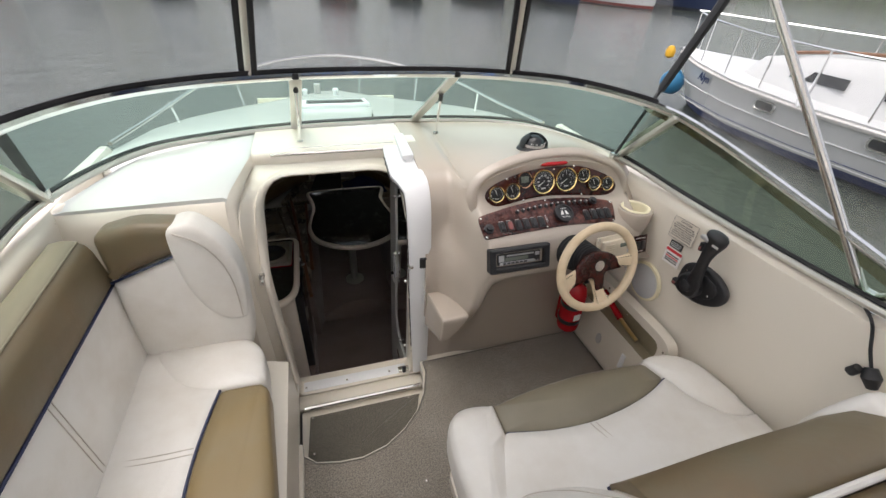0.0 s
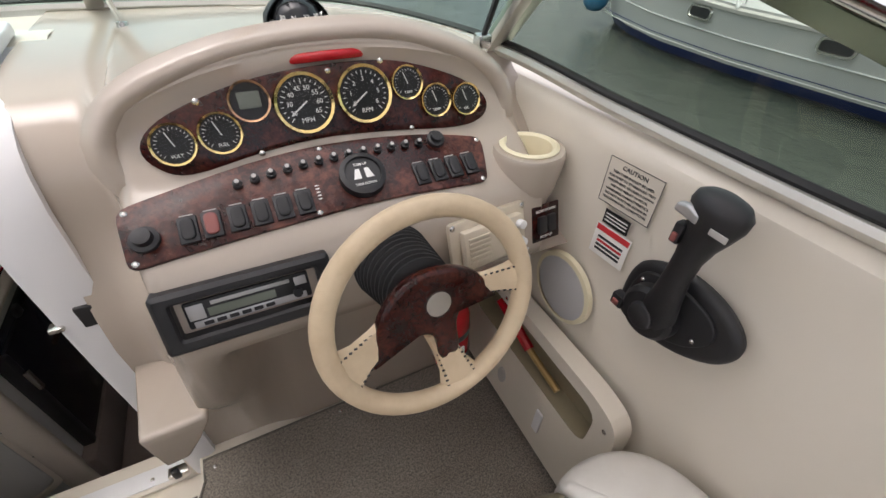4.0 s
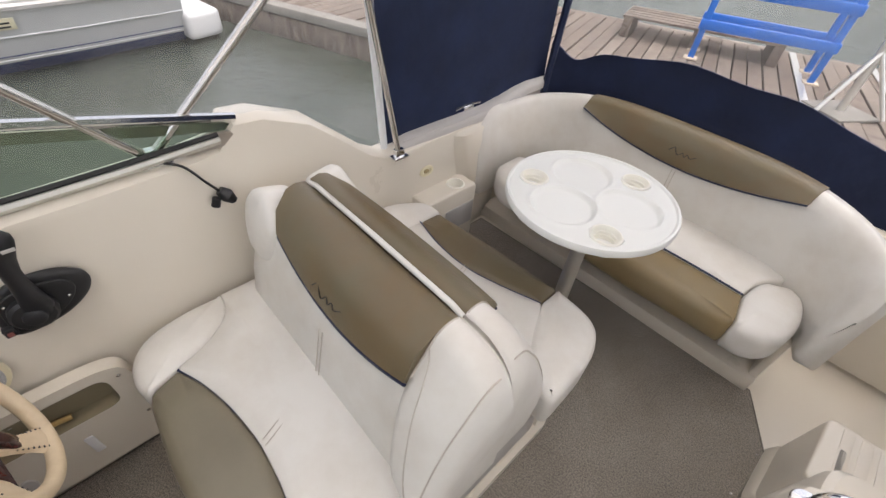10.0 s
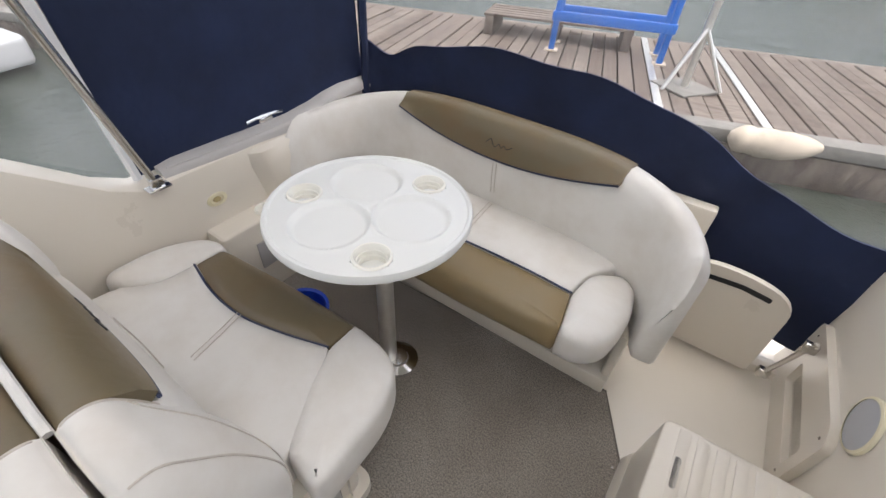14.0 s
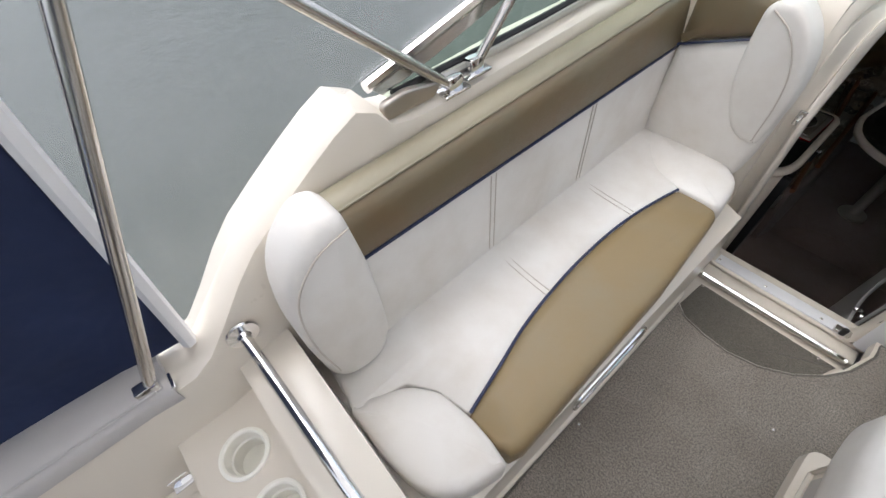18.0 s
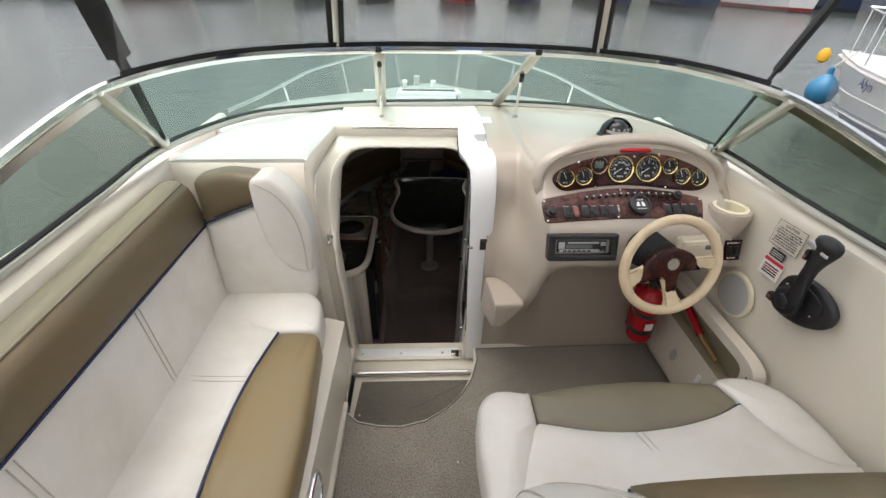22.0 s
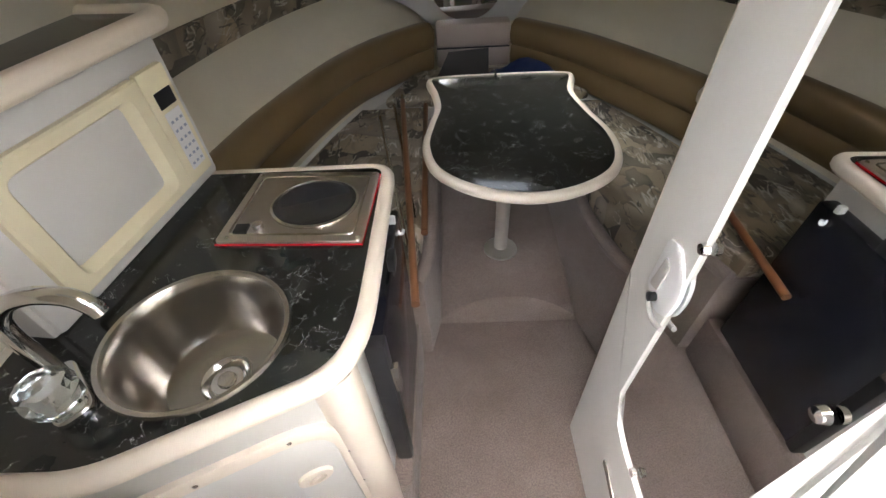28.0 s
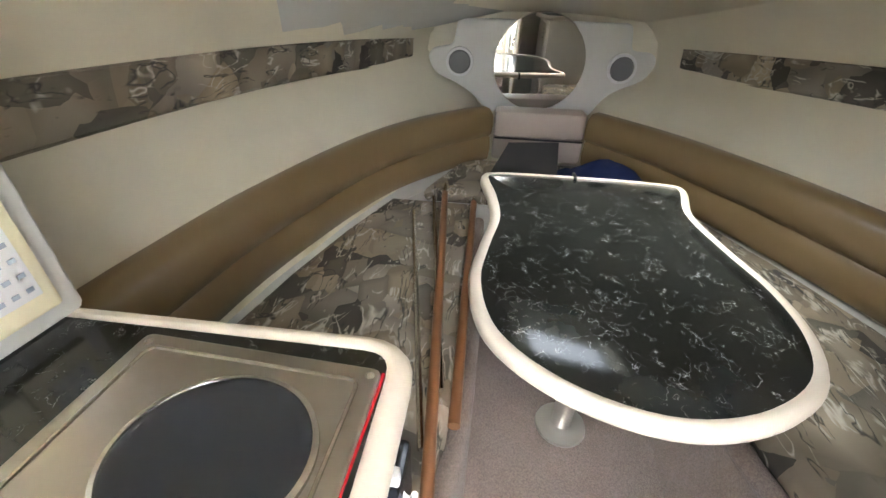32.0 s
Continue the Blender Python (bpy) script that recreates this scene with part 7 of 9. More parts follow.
# microwave in its housing
MW = axes((-0.913, 2.43, 0.132), (0.12, 0.99, 0), (0, 0, 1))
mwh = thing("microwave_housing", (-1.0, 2.4, 0.132), "white cabinet housing with a dark top shelf", "cabinet")
hs = B()
box(hs, -0.30, 0.25, 0.0, 0.355, -0.30, -0.012, 0.006, MW)
part("body", hs, LAMW, mwh)
part("front_frame", box(B(), -0.29, 0.245, 0.0, 0.34, -0.02, -0.002, 0.01, MW), LAMW, mwh)
so = [(-0.33, 0.03), (0.27, 0.03), (0.27, -0.32), (-0.33, -0.32)]
so = [Vector((p[0], p[1])) for p in so]
M2 = MW @ axes((0, 0.36, 0), (1, 0, 0), (0, 0, 1))
part("shelf_top", pad(B(), rounded(so, [0.02, 0.05, 0.02, 0.02], 4), 0.012, 0.003, M2 @ Matrix.Translation((0, 0, -0.016))), MARBLE, mwh, "black laminate shelf")
part("shelf_edge", tube(B(), [M2 @ Vector((p.x, p.y, -0.008)) for p in rounded(so, [0.02, 0.05, 0.02, 0.02], 4)], 0.022, 10, True), TRIM, mwh)
mw = thing("microwave", (-0.9, 2.4, 0.15), "cream microwave oven with a pale window", "microwave")
MI = MW @ Matrix.Translation((0, 0, -0.034))
part("case", box(B(), -0.245, 0.235, 0.03, 0.295, -0.05, 0.011, 0.004, MI), CREAMP, mw)
part("side_panel", box(B(), 0.128, 0.218, 0.032, 0.292, 0.010, 0.046, 0.006, MI), CREAMP, mw)
win_o = rounded([(-0.200, 0.060), (0.085, 0.060), (0.085, 0.262), (-0.200, 0.262)], 0.022, 4)
win_i = rounded([(-0.192, 0.088), (0.052, 0.088), (0.052, 0.252), (-0.192, 0.252)], 0.012, 4)
door_o = rounded([(-0.24, 0.035), (0.125, 0.035), (0.125, 0.290), (-0.24, 0.290)], 0.010, 4)
mdr = B()
loft(mdr, [[MI @ Vector((p.x, p.y, z)) for p in o] for o, z in ((door_o, 0.026), (door_o, 0.046), (inset(door_o, 0.004), 0.050), (inset(win_o, -0.004), 0.050), (win_o, 0.046), (win_i, 0.016))], True, False)
md = part("door", mdr, CREAMP, mw, "", 40)
part("window", prism(B(), inset(win_i, -0.002), 0.012, 0.0165, MI), surface("microwave_window", (0.50, 0.52, 0.55), 0.10), md, "pale reflective window")
pn = part("keypad", box(B(), 0.150, 0.202, 0.060, 0.200, 0.045, 0.0475, 0.001, MI), WHITEP, mw, "white keypad")
for r_ in range(6):
    for c_ in range(3):
        part("key", box(B(), 0.156 + c_ * 0.016, 0.164 + c_ * 0.016, 0.070 + r_ * 0.021, 0.076 + r_ * 0.021, 0.047, 0.0482, 0, MI), surface("key_print", (0.35, 0.40, 0.5), 0.5) if r_ == 0 and c_ == 0 else bpy.data.materials["key_print"], pn)
part("display", box(B(), 0.148, 0.204, 0.210, 0.246, 0.045, 0.0485, 0.002, MI), BLACK, mw, "black display")

# starboard locker and the toilet compartment with its mirror door
lock = thing("starboard_locker", (0.6, 2.6, FA), "cream locker with a slatted door and black top", "locker")
lo_ = [(0.36, 2.68), (0.36, 2.40), (0.36, 2.30), (1.0, 2.30), (1.0, 2.68)]
part("body", box(B(), 0.365, 1.05, 2.30, 2.68, FA, 0.262, 0.012), GEL, lock)
ls = rounded([(0.345, 2.25), (1.05, 2.25), (1.05, 2.70), (0.345, 2.70)], [0.02, 0.0, 0.0, 0.06], 4)
part("top", pad(B(), inset(ls, 0.012), 0.014, 0.003, Matrix.Translation((0, 0, 0.275))), MARBLE, lock, "black laminate top")
part("top_edge", tube(B(), [(p.x, p.y, 0.274) for p in ls], 0.020, 10, True), TRIM, lock)
LD = axes((0.364, 2.50, -0.18), (0, -1, 0), (0, 0, 1))
ldo = rounded([(-0.12, -0.38), (0.17, -0.38), (0.17, 0.405), (-0.10, 0.405)], 0.05, 4)
part("door", pad(B(), ldo, 0.010, 0.004, LD), GEL, lock)
for k in range(3):
    part("slot", box(B(), -0.070, -0.020, 0.282 + k * 0.034, 0.287 + k * 0.034, 0.0095, 0.011, 0, LD), BLACK, lock)
part("latch", lathe(B(), [(0.024, 0.0), (0.023, 0.006), (0.012, 0.008), (0, 0.006)], 20, LD @ Matrix.Translation((-0.065, 0.0, 0.01))), TRIM, lock)
head = B()
box(head, 0.20, 1.05, 1.71, 1.73, FA, 0.9)
box(head, 0.40, 1.05, 2.27, 2.30, FA, 0.80)
setting("head_wall", head, LAMW, "white wall of the toilet compartment")
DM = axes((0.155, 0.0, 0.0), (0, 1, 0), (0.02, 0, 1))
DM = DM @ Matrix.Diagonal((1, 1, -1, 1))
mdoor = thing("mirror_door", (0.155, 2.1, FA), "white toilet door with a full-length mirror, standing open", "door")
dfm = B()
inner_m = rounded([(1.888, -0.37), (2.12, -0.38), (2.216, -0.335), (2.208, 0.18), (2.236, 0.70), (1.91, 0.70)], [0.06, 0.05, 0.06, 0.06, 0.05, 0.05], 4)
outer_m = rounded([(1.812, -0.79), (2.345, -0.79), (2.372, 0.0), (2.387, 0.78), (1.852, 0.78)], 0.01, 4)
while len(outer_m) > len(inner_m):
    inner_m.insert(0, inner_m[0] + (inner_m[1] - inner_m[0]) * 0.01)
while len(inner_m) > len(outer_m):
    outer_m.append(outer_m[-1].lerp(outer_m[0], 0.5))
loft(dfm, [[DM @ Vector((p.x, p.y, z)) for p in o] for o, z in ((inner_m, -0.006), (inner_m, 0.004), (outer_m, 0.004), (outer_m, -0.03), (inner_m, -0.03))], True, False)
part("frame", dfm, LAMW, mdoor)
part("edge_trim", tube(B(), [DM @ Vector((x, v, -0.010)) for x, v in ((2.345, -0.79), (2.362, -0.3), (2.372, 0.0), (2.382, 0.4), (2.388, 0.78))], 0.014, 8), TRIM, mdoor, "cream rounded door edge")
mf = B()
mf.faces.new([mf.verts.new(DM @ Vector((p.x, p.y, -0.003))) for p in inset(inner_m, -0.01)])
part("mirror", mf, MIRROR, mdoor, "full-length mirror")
part("handle", pad(B(), rounded([(2.300, 0.035), (2.262, 0.012), (2.215, 0.000), (2.166, 0.028), (2.152, 0.10), (2.166, 0.158), (2.200, 0.186), (2.237, 0.215), (2.290, 0.20)], [0.02, 0.03, 0.02, 0.02, 0.03, 0.03, 0.03, 0.03, 0.02], 4), 0.009, 0.003, DM @ Matrix.Translation((2.300, 0.10, 0)) @ Matrix.Diagonal((0.72, 0.78, 1, 1)) @ Matrix.Translation((-2.300, -0.10, 0))), WHITEP, mdoor)
part("latch_plate", pad(B(), rounded([(2.280, 0.045), (2.238, 0.055), (2.230, 0.140), (2.262, 0.158)], 0.010, 4), 0.003, 0.001, DM @ Matrix.Translation((2.300, 0.10, 0.009)) @ Matrix.Diagonal((0.72, 0.78, 1, 1)) @ Matrix.Translation((-2.300, -0.10, 0))), GREYV, mdoor)
part("finger_pull", tube(B(), smooth_line([DM @ Vector(p) for p in ((2.278, 0.040, 0.010), (2.255, 0.016, 0.012), (2.225, 0.008, 0.012), (2.195, 0.018, 0.010))], 5), 0.006, 8), GREYV, mdoor)
part("knob", lathe(B(), [(0.010, 0.0), (0.010, 0.014), (0, 0.016)], 14, DM @ Matrix.Translation((2.254, 0.050, 0.010))), BLACK, mdoor)
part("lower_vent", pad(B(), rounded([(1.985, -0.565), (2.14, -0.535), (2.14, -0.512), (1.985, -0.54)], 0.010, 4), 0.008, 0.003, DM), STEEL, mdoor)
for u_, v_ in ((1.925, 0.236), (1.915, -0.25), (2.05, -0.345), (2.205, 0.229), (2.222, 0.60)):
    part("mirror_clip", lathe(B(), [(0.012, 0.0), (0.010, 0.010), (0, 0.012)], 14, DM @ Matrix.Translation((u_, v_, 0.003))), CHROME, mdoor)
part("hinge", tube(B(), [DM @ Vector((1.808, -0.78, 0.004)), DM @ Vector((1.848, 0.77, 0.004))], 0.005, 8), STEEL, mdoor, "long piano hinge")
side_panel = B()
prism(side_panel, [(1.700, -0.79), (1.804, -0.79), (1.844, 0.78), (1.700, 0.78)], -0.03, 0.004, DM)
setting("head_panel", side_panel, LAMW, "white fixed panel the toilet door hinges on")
jamb = B()
box(jamb, 0.118, 0.24, 1.668, 1.712, FA, 0.80, 0.008)
setting("head_jamb", jamb, GEL, "cream jamb beside the toilet door")


# ---- windscreen ----
ws = thing("windscreen", (0.0, 2.0, 0.98), "framed wraparound windscreen of green-tinted glass", "windscreen")
BOT = smooth_line([(1.145, 0.52, 0.962), (1.125, 0.9, 0.955), (1.095, 1.30, 0.965), (1.06, 1.66, 0.985), (0.90, 2.02, 0.998), (0.66, 2.17, 1.006), (0.26, 2.228, 1.009), (0.0, 2.235, 1.006), (-0.30, 2.22, 1.003), (-0.60, 2.16, 0.998), (-0.88, 2.02, 0.992), (-1.045, 1.66, 0.985), (-1.06, 1.30, 0.965), (-1.055, 0.9, 0.955), (-1.045, 0.45, 0.962)], 6)
TOP = smooth_line([(1.165, 0.46, 1.005), (1.115, 0.9, 1.125), (1.05, 1.27, 1.225), (0.985, 1.46, 1.262), (0.82, 1.68, 1.285), (0.60, 1.79, 1.297), (0.343, 1.845, 1.303), (0.05, 1.862, 1.304), (-0.257, 1.852, 1.302), (-0.55, 1.79, 1.297), (-0.80, 1.67, 1.285), (-0.965, 1.46, 1.262), (-1.02, 1.27, 1.225), (-1.06, 0.9, 1.125), (-1.065, 0.40, 1.005)], 6)
part("lower_frame", tube(B(), BOT, 0.013, 8, False, 1.3), ALU, ws)
part("lower_gasket", tube(B(), [p + Vector((0, 0, 0.016)) for p in BOT], 0.009, 6), RUBBER, ws)
part("top_frame", tube(B(), TOP, 0.014, 8, False, 1.5), CHROME, ws, "polished top rail")
n = len(BOT)
cuts = [0, 18, 36, 48, 66, n - 1]
for a, b in zip(cuts, cuts[1:]):
    g = B()
    rows = []
    for k in range(a, b + 1):
        q = TOP[k] - BOT[k]
        rows.append([BOT[k] + q * 0.02, BOT[k] + q * 0.5, BOT[k] + q * 0.98])
    loft(g, rows, False)
    ob = part("pane", g, TINTSIDE if a == 0 or b == n - 1 else TINT, ws, "green-tinted pane")
    ob.visible_shadow = False


def post(a, b, w, name="post", mat=None):
    d = (Vector(b) - Vector(a)).normalized()
    m = axes((Vector(a) + Vector(b)) / 2, d, (1, 0, 0) if abs(d.x) < 0.8 else (0, 1, 0))
    ln = (Vector(b) - Vector(a)).length
    return part(name, box(B(), -ln / 2, ln / 2, -w / 2, w / 2, -0.009, 0.009, 0.004, m), mat or ALU, ws)


post(BOT[36] + Vector((0.005, 0, 0)), TOP[36], 0.04)
post(BOT[48] + Vector((0.005, 0, 0)), TOP[48], 0.045)
for lo_, hi_ in ((18, 15), (66, 69)):
    post(BOT[lo_], TOP[hi_], 0.05)
    post(BOT[lo_] + Vector((0, 0.035, 0)), TOP[hi_] + Vector((0, 0.036, 0)), 0.018)
for rng in (range(0, 19), range(18, 37), range(36, 49), range(48, 67), range(66, n)):
    bd = B()
    loft(bd, [[TOP[k], TOP[k].lerp(BOT[k], min((0.042 if abs(TOP[k].x) > 0.97 else 0.024) / (TOP[k] - BOT[k]).length, 0.6)), TOP[k].lerp(BOT[k], min((0.042 if abs(TOP[k].x) > 0.97 else 0.024) / (TOP[k] - BOT[k]).length, 0.6)) + Vector((0.01 if TOP[k].x > 0 else -0.01, 0, 0)), TOP[k] + Vector((0.01 if TOP[k].x > 0 else -0.01, 0, 0))] for k in rng])
    part("frame_band", bd, STEEL if rng.start == 0 or rng.stop == n else ALU, ws, "brushed rail under the top edge")
for bx, by, tip in ((-0.28, 2.03, (-0.262, 1.90, 1.27)), (0.33, 2.055, (0.318, 1.955, 1.20))):
    st = part("stay", tube(B(), [(bx, by, 1.0), tip], 0.006, 8), CHROME, ws)
    part("stay_foot", lathe(B(), [(0.014, 0.0), (0.012, 0.012), (0, 0.014)], 14, Matrix.Translation((bx, by, 0.992))), STEEL, st)
    part("stay_collar", tube(B(), [Vector((bx, by, 1.0)).lerp(Vector(tip), 0.86), tip], 0.010, 8), BLACK, st, "black end fitting")
for k in (36, 48):
    part("hinge_clip", box(B(), -0.012, 0.012, -0.02, 0.02, -0.01, 0.012, 0.004, Matrix.Translation(TOP[k])), BLACK, ws)
for s_, x, y, z in ((1, 1.155, 0.50, 0.965), (-1, -1.05, 0.43, 0.965)):
    part("end_bracket", pad(B(), rounded([(-0.045, -0.022), (0.10, -0.024), (0.12, 0.008), (0.02, 0.026), (-0.045, 0.018)], 0.016, 3), 0.02, 0.006, axes((x - s_ * 0.012, y + 0.02, z - 0.004), (0, 1, 0), (0, 0, 1))), BRUSHED, ws, "cast end bracket")

# ---- camper canvas ----
cv = thing("camper_cover", (0.1, -0.3, 0.65), "navy canvas camper cover with clear vinyl windows", "canvas cover")
# top over the poles, out of view; its translucence is added fill light
roofc = B()
stations_c = ((1.42, 0.86, 1.93), (1.0, 1.0, 2.02), (0.6, 1.07, 2.045), (0.2, 1.10, 2.05), (-0.2, 1.12, 2.045), (-0.6, 1.12, 2.03), (-1.0, 1.11, 2.0), (-1.27, 1.08, 1.95))
across = (-1, -0.7, -0.35, 0, 0.35, 0.7, 1)
loft(roofc, [[(XC(y) + hw_ * k, y, z - 0.10 * abs(k) ** 2) for k in across] + [(XC(y) + hw_ * k, y, z + 0.008 - 0.10 * abs(k) ** 2) for k in across[::-1]] for y, hw_, z in stations_c])
part("top", roofc, TOPCLOTH, cv, "unseen canvas top, made translucent to light the cockpit")
# front clear panels from the windscreen rail to the top
fr_t = [Vector((XC(1.42) + 0.86 * k, 1.42, 1.93 - 0.10 * k * k)) for k in [0.95 - 1.9 * i / 48 for i in range(49)]]
fr_b = [TOP[18 + i] + Vector((0, 0, 0.012)) for i in range(49)]
g = B()
loft(g, [[b, b.lerp(t, 0.5), t] for b, t in zip(fr_b, fr_t)], False)
o = part("front_window", g, CLEAR, cv, "clear vinyl front window")
o.visible_shadow = False
part("front_hem", loft(B(), [[b + Vector((0, -0.004, -0.004)), b.lerp(t, 0.026) + Vector((0, -0.008, 0)), b.lerp(t, 0.026) + Vector((0, 0.004, 0)), b + Vector((0, 0.012, 0))] for b, t in zip(fr_b, fr_t)]), BINDING, cv, "black hem along the windscreen")
for i in (13, 33):
    a, c = fr_b[i], fr_t[i]
    for dx, w, mt in ((0, 0.010, ALU), (-0.020, 0.009, BINDING), (0.020, 0.009, BINDING)):
        d = (c - a).normalized()
        m = axes((a + c) / 2 + Vector((dx, 0.0, 0)), d, (1, 0, 0))
        part("zip_band", box(B(), -(c - a).length / 2, (c - a).length / 2, -w, w, -0.006, 0.006, 0.002, m), mt, cv)
for s_, nodes in ((1, ((1.215, -0.20, 0.66), (1.06, 1.35, 1.24))), (-1, ((-0.99, -0.22, 0.66), (-1.03, 1.35, 1.24)))):
    # clear side curtain over the coaming
    low_ = [Vector(p) for p in ([(1.06, 1.32, 1.235), (1.12, 0.9, 1.135), (1.175, 0.46, 1.012), (1.25, 0.2, 0.93), (1.28, 0.0, 0.76), (1.27, -0.16, 0.66)] if s_ > 0 else [(-1.03, 1.32, 1.235), (-1.065, 0.9, 1.135), (-1.075, 0.38, 1.012), (-1.08, 0.15, 0.94), (-1.07, 0.0, 0.81), (-1.04, -0.18, 0.66)])]
    up_ = [Vector((XC(y) + s_ * hh, y, z)) for y, hh, z in ((1.32, 0.90, 1.85), (0.9, 1.02, 1.93), (0.5, 1.08, 1.94), (0.2, 1.10, 1.95), (0.0, 1.11, 1.95), (-0.05, 1.12, 1.95))]
    g = B()
    loft(g, [[a, a.lerp(b, 0.5) + Vector((s_ * 0.02, 0, 0)), b] for a, b in zip(low_, up_)], False)
    o = part("side_window", g, CLEAR, cv, "clear vinyl side window")
    o.visible_shadow = False
    part("side_zip", tube(B(), [low_[-1] + Vector((0, 0.01, 0.0)), low_[-1].lerp(up_[-1], 0.5) + Vector((s_ * 0.02, 0.01, 0)), up_[-1]], 0.016, 6), WHITEP, cv, "pale zip band")
    # navy quarter panel
    lowq = [Vector(p) for p in ([(1.29, -0.17, 0.655), (1.30, -0.5, 0.67), (1.30, -0.9, 0.68), (1.26, -1.28, 0.70)] if s_ > 0 else [(-1.06, -0.19, 0.655), (-1.08, -0.5, 0.66), (-1.09, -0.9, 0.66), (-1.06, -1.38, 0.62)])]
    upq = [Vector((XC(y) + s_ * 1.12, y, 1.93)) for y in (-0.06, -0.5, -0.9, -1.25)]
    part("quarter_panel", loft(B(), [[a, a.lerp(b, 0.25) + Vector((s_ * 0.02, 0, 0)), a.lerp(b, 0.6), b, b + Vector((s_ * 0.012, 0, 0)), a + Vector((s_ * 0.012, 0, 0))] for a, b in zip(lowq, upq)]), CANVAS, cv, "navy canvas quarter panel")
# stern curtain: a wavy navy skirt and a wide clear window
skirt_b = [(1.26, -1.28, 0.60), (1.16, -1.36, 0.62), (0.95, -1.40, 0.62), (0.60, -1.42, 0.62), (0.30, -1.43, 0.62), (0.0, -1.43, 0.56), (-0.30, -1.43, 0.42), (-0.60, -1.43, 0.20), (-0.90, -1.43, 0.10), (-1.06, -1.40, 0.12)]
skirt_t = [(1.26, -1.28, 0.93), (1.14, -1.345, 0.865), (0.95, -1.36, 0.93), (0.62, -1.37, 0.985), (0.28, -1.38, 0.98), (0.0, -1.40, 0.95), (-0.30, -1.42, 0.86), (-0.55, -1.43, 0.74), (-0.82, -1.43, 0.66), (-1.06, -1.38, 0.66)]
sb_, st_ = smooth_line(skirt_b, 5), smooth_line(skirt_t, 5)
random.seed(9)
rows = []
for k, (a, b) in enumerate(zip(sb_, st_)):
    w = 0.018 * math.sin(k * 1.7) + random.uniform(-0.006, 0.006)
    rows.append([a + Vector((0, -0.02, 0)), a.lerp(b, 0.4) + Vector((0, w, 0)), a.lerp(b, 0.75) + Vector((0, -w * 0.7, 0.0)), b + Vector((0, 0, 0.006 * math.sin(k * 0.9))), b + Vector((0, -0.01, 0.006 * math.sin(k * 0.9))), a + Vector((0, -0.04, 0))])
part("stern_skirt", loft(B(), rows), CANVAS, cv, "creased navy canvas skirt")
g = B()
ut = [Vector((XC(-1.25) + 1.05 - 2.1 * k / (len(st_) - 1), -1.27, 1.92)) for k in range(len(st_))]
loft(g, [[a + Vector((0, -0.004, 0)), a.lerp(b, 0.5), b] for a, b in zip(st_, ut)], False)
o = part("stern_window", g, CREASEDV, cv, "creased clear vinyl stern window")
o.visible_shadow = False
for s_, a, b in ((1, (1.24, -1.27, 0.66), (1.15, -1.24, 1.92)), (-1, (-1.03, -1.37, 0.60), (-0.92, -1.26, 1.92))):
    part("corner_zip", tube(B(), [a, Vector(a).lerp(Vector(b), 0.5) + Vector((0, 0.01, 0)), b], 0.020, 6), WHITEP if s_ < 0 else CANVAS, cv)
# cover frame poles
for nm, a, b in (("frame_pole", (1.197, -0.175, 0.65), (1.16, 0.10, 1.95)), ("frame_pole", (1.157, 0.70, 0.955), (1.10, -0.42, 1.95)), ("frame_pole", (1.157, 0.69, 0.95), (0.94, 1.40, 1.88)), ("frame_pole", (-0.993, -0.273, 0.65), (-1.0, 0.30, 1.95)), ("frame_pole", (-1.026, 0.607, 0.935), (-1.02, -0.55, 1.95)), ("frame_pole", (-1.03, 0.68, 0.95), (-0.92, 1.40, 1.88))):
    fp = thing(nm, a, "stainless steel tube of the cover frame on its deck fitting", "pole", "cover frame poles")
    part("tube", tube(B(), [a, b], 0.0125, 12), STEEL, fp)
    part("jaw", box(B(), -0.014, 0.014, -0.022, 0.022, -0.012, 0.03, 0.005, Matrix.Translation(a)), CHROME, fp)
    part("deck_plate", box(B(), -0.022, 0.022, -0.04, 0.04, -0.012, -0.004, 0.003, Matrix.Translation(a)), CHROME, fp)
for s_, a, b in ((1, (0.998, 1.613, 1.016), (1.026, 1.513, 1.295)), (-1, (-1.03, 1.645, 1.016), (-1.003, 1.545, 1.295))):
    sp = thing("strut_strap", a, "black strap running up to the cover from the windscreen corner", "strap", "cover straps")
    part("strap", tube(B(), [a, Vector(a).lerp(Vector(b), 1.0), Vector(b) + (Vector(b) - Vector(a)) * 0.06, Vector(b) + (Vector(b) - Vector(a)) * 0.07, Vector(b) + (Vector(b) - Vector(a)) * 1.15], [0.013, 0.016, 0.017, 0.034, 0.036], 6, False, 0.45), RUBBER, sp)
    part("eye", box(B(), -0.015, 0.015, -0.015, 0.015, -0.015, 0.012, 0.005, Matrix.Translation(a)), STEEL, sp)

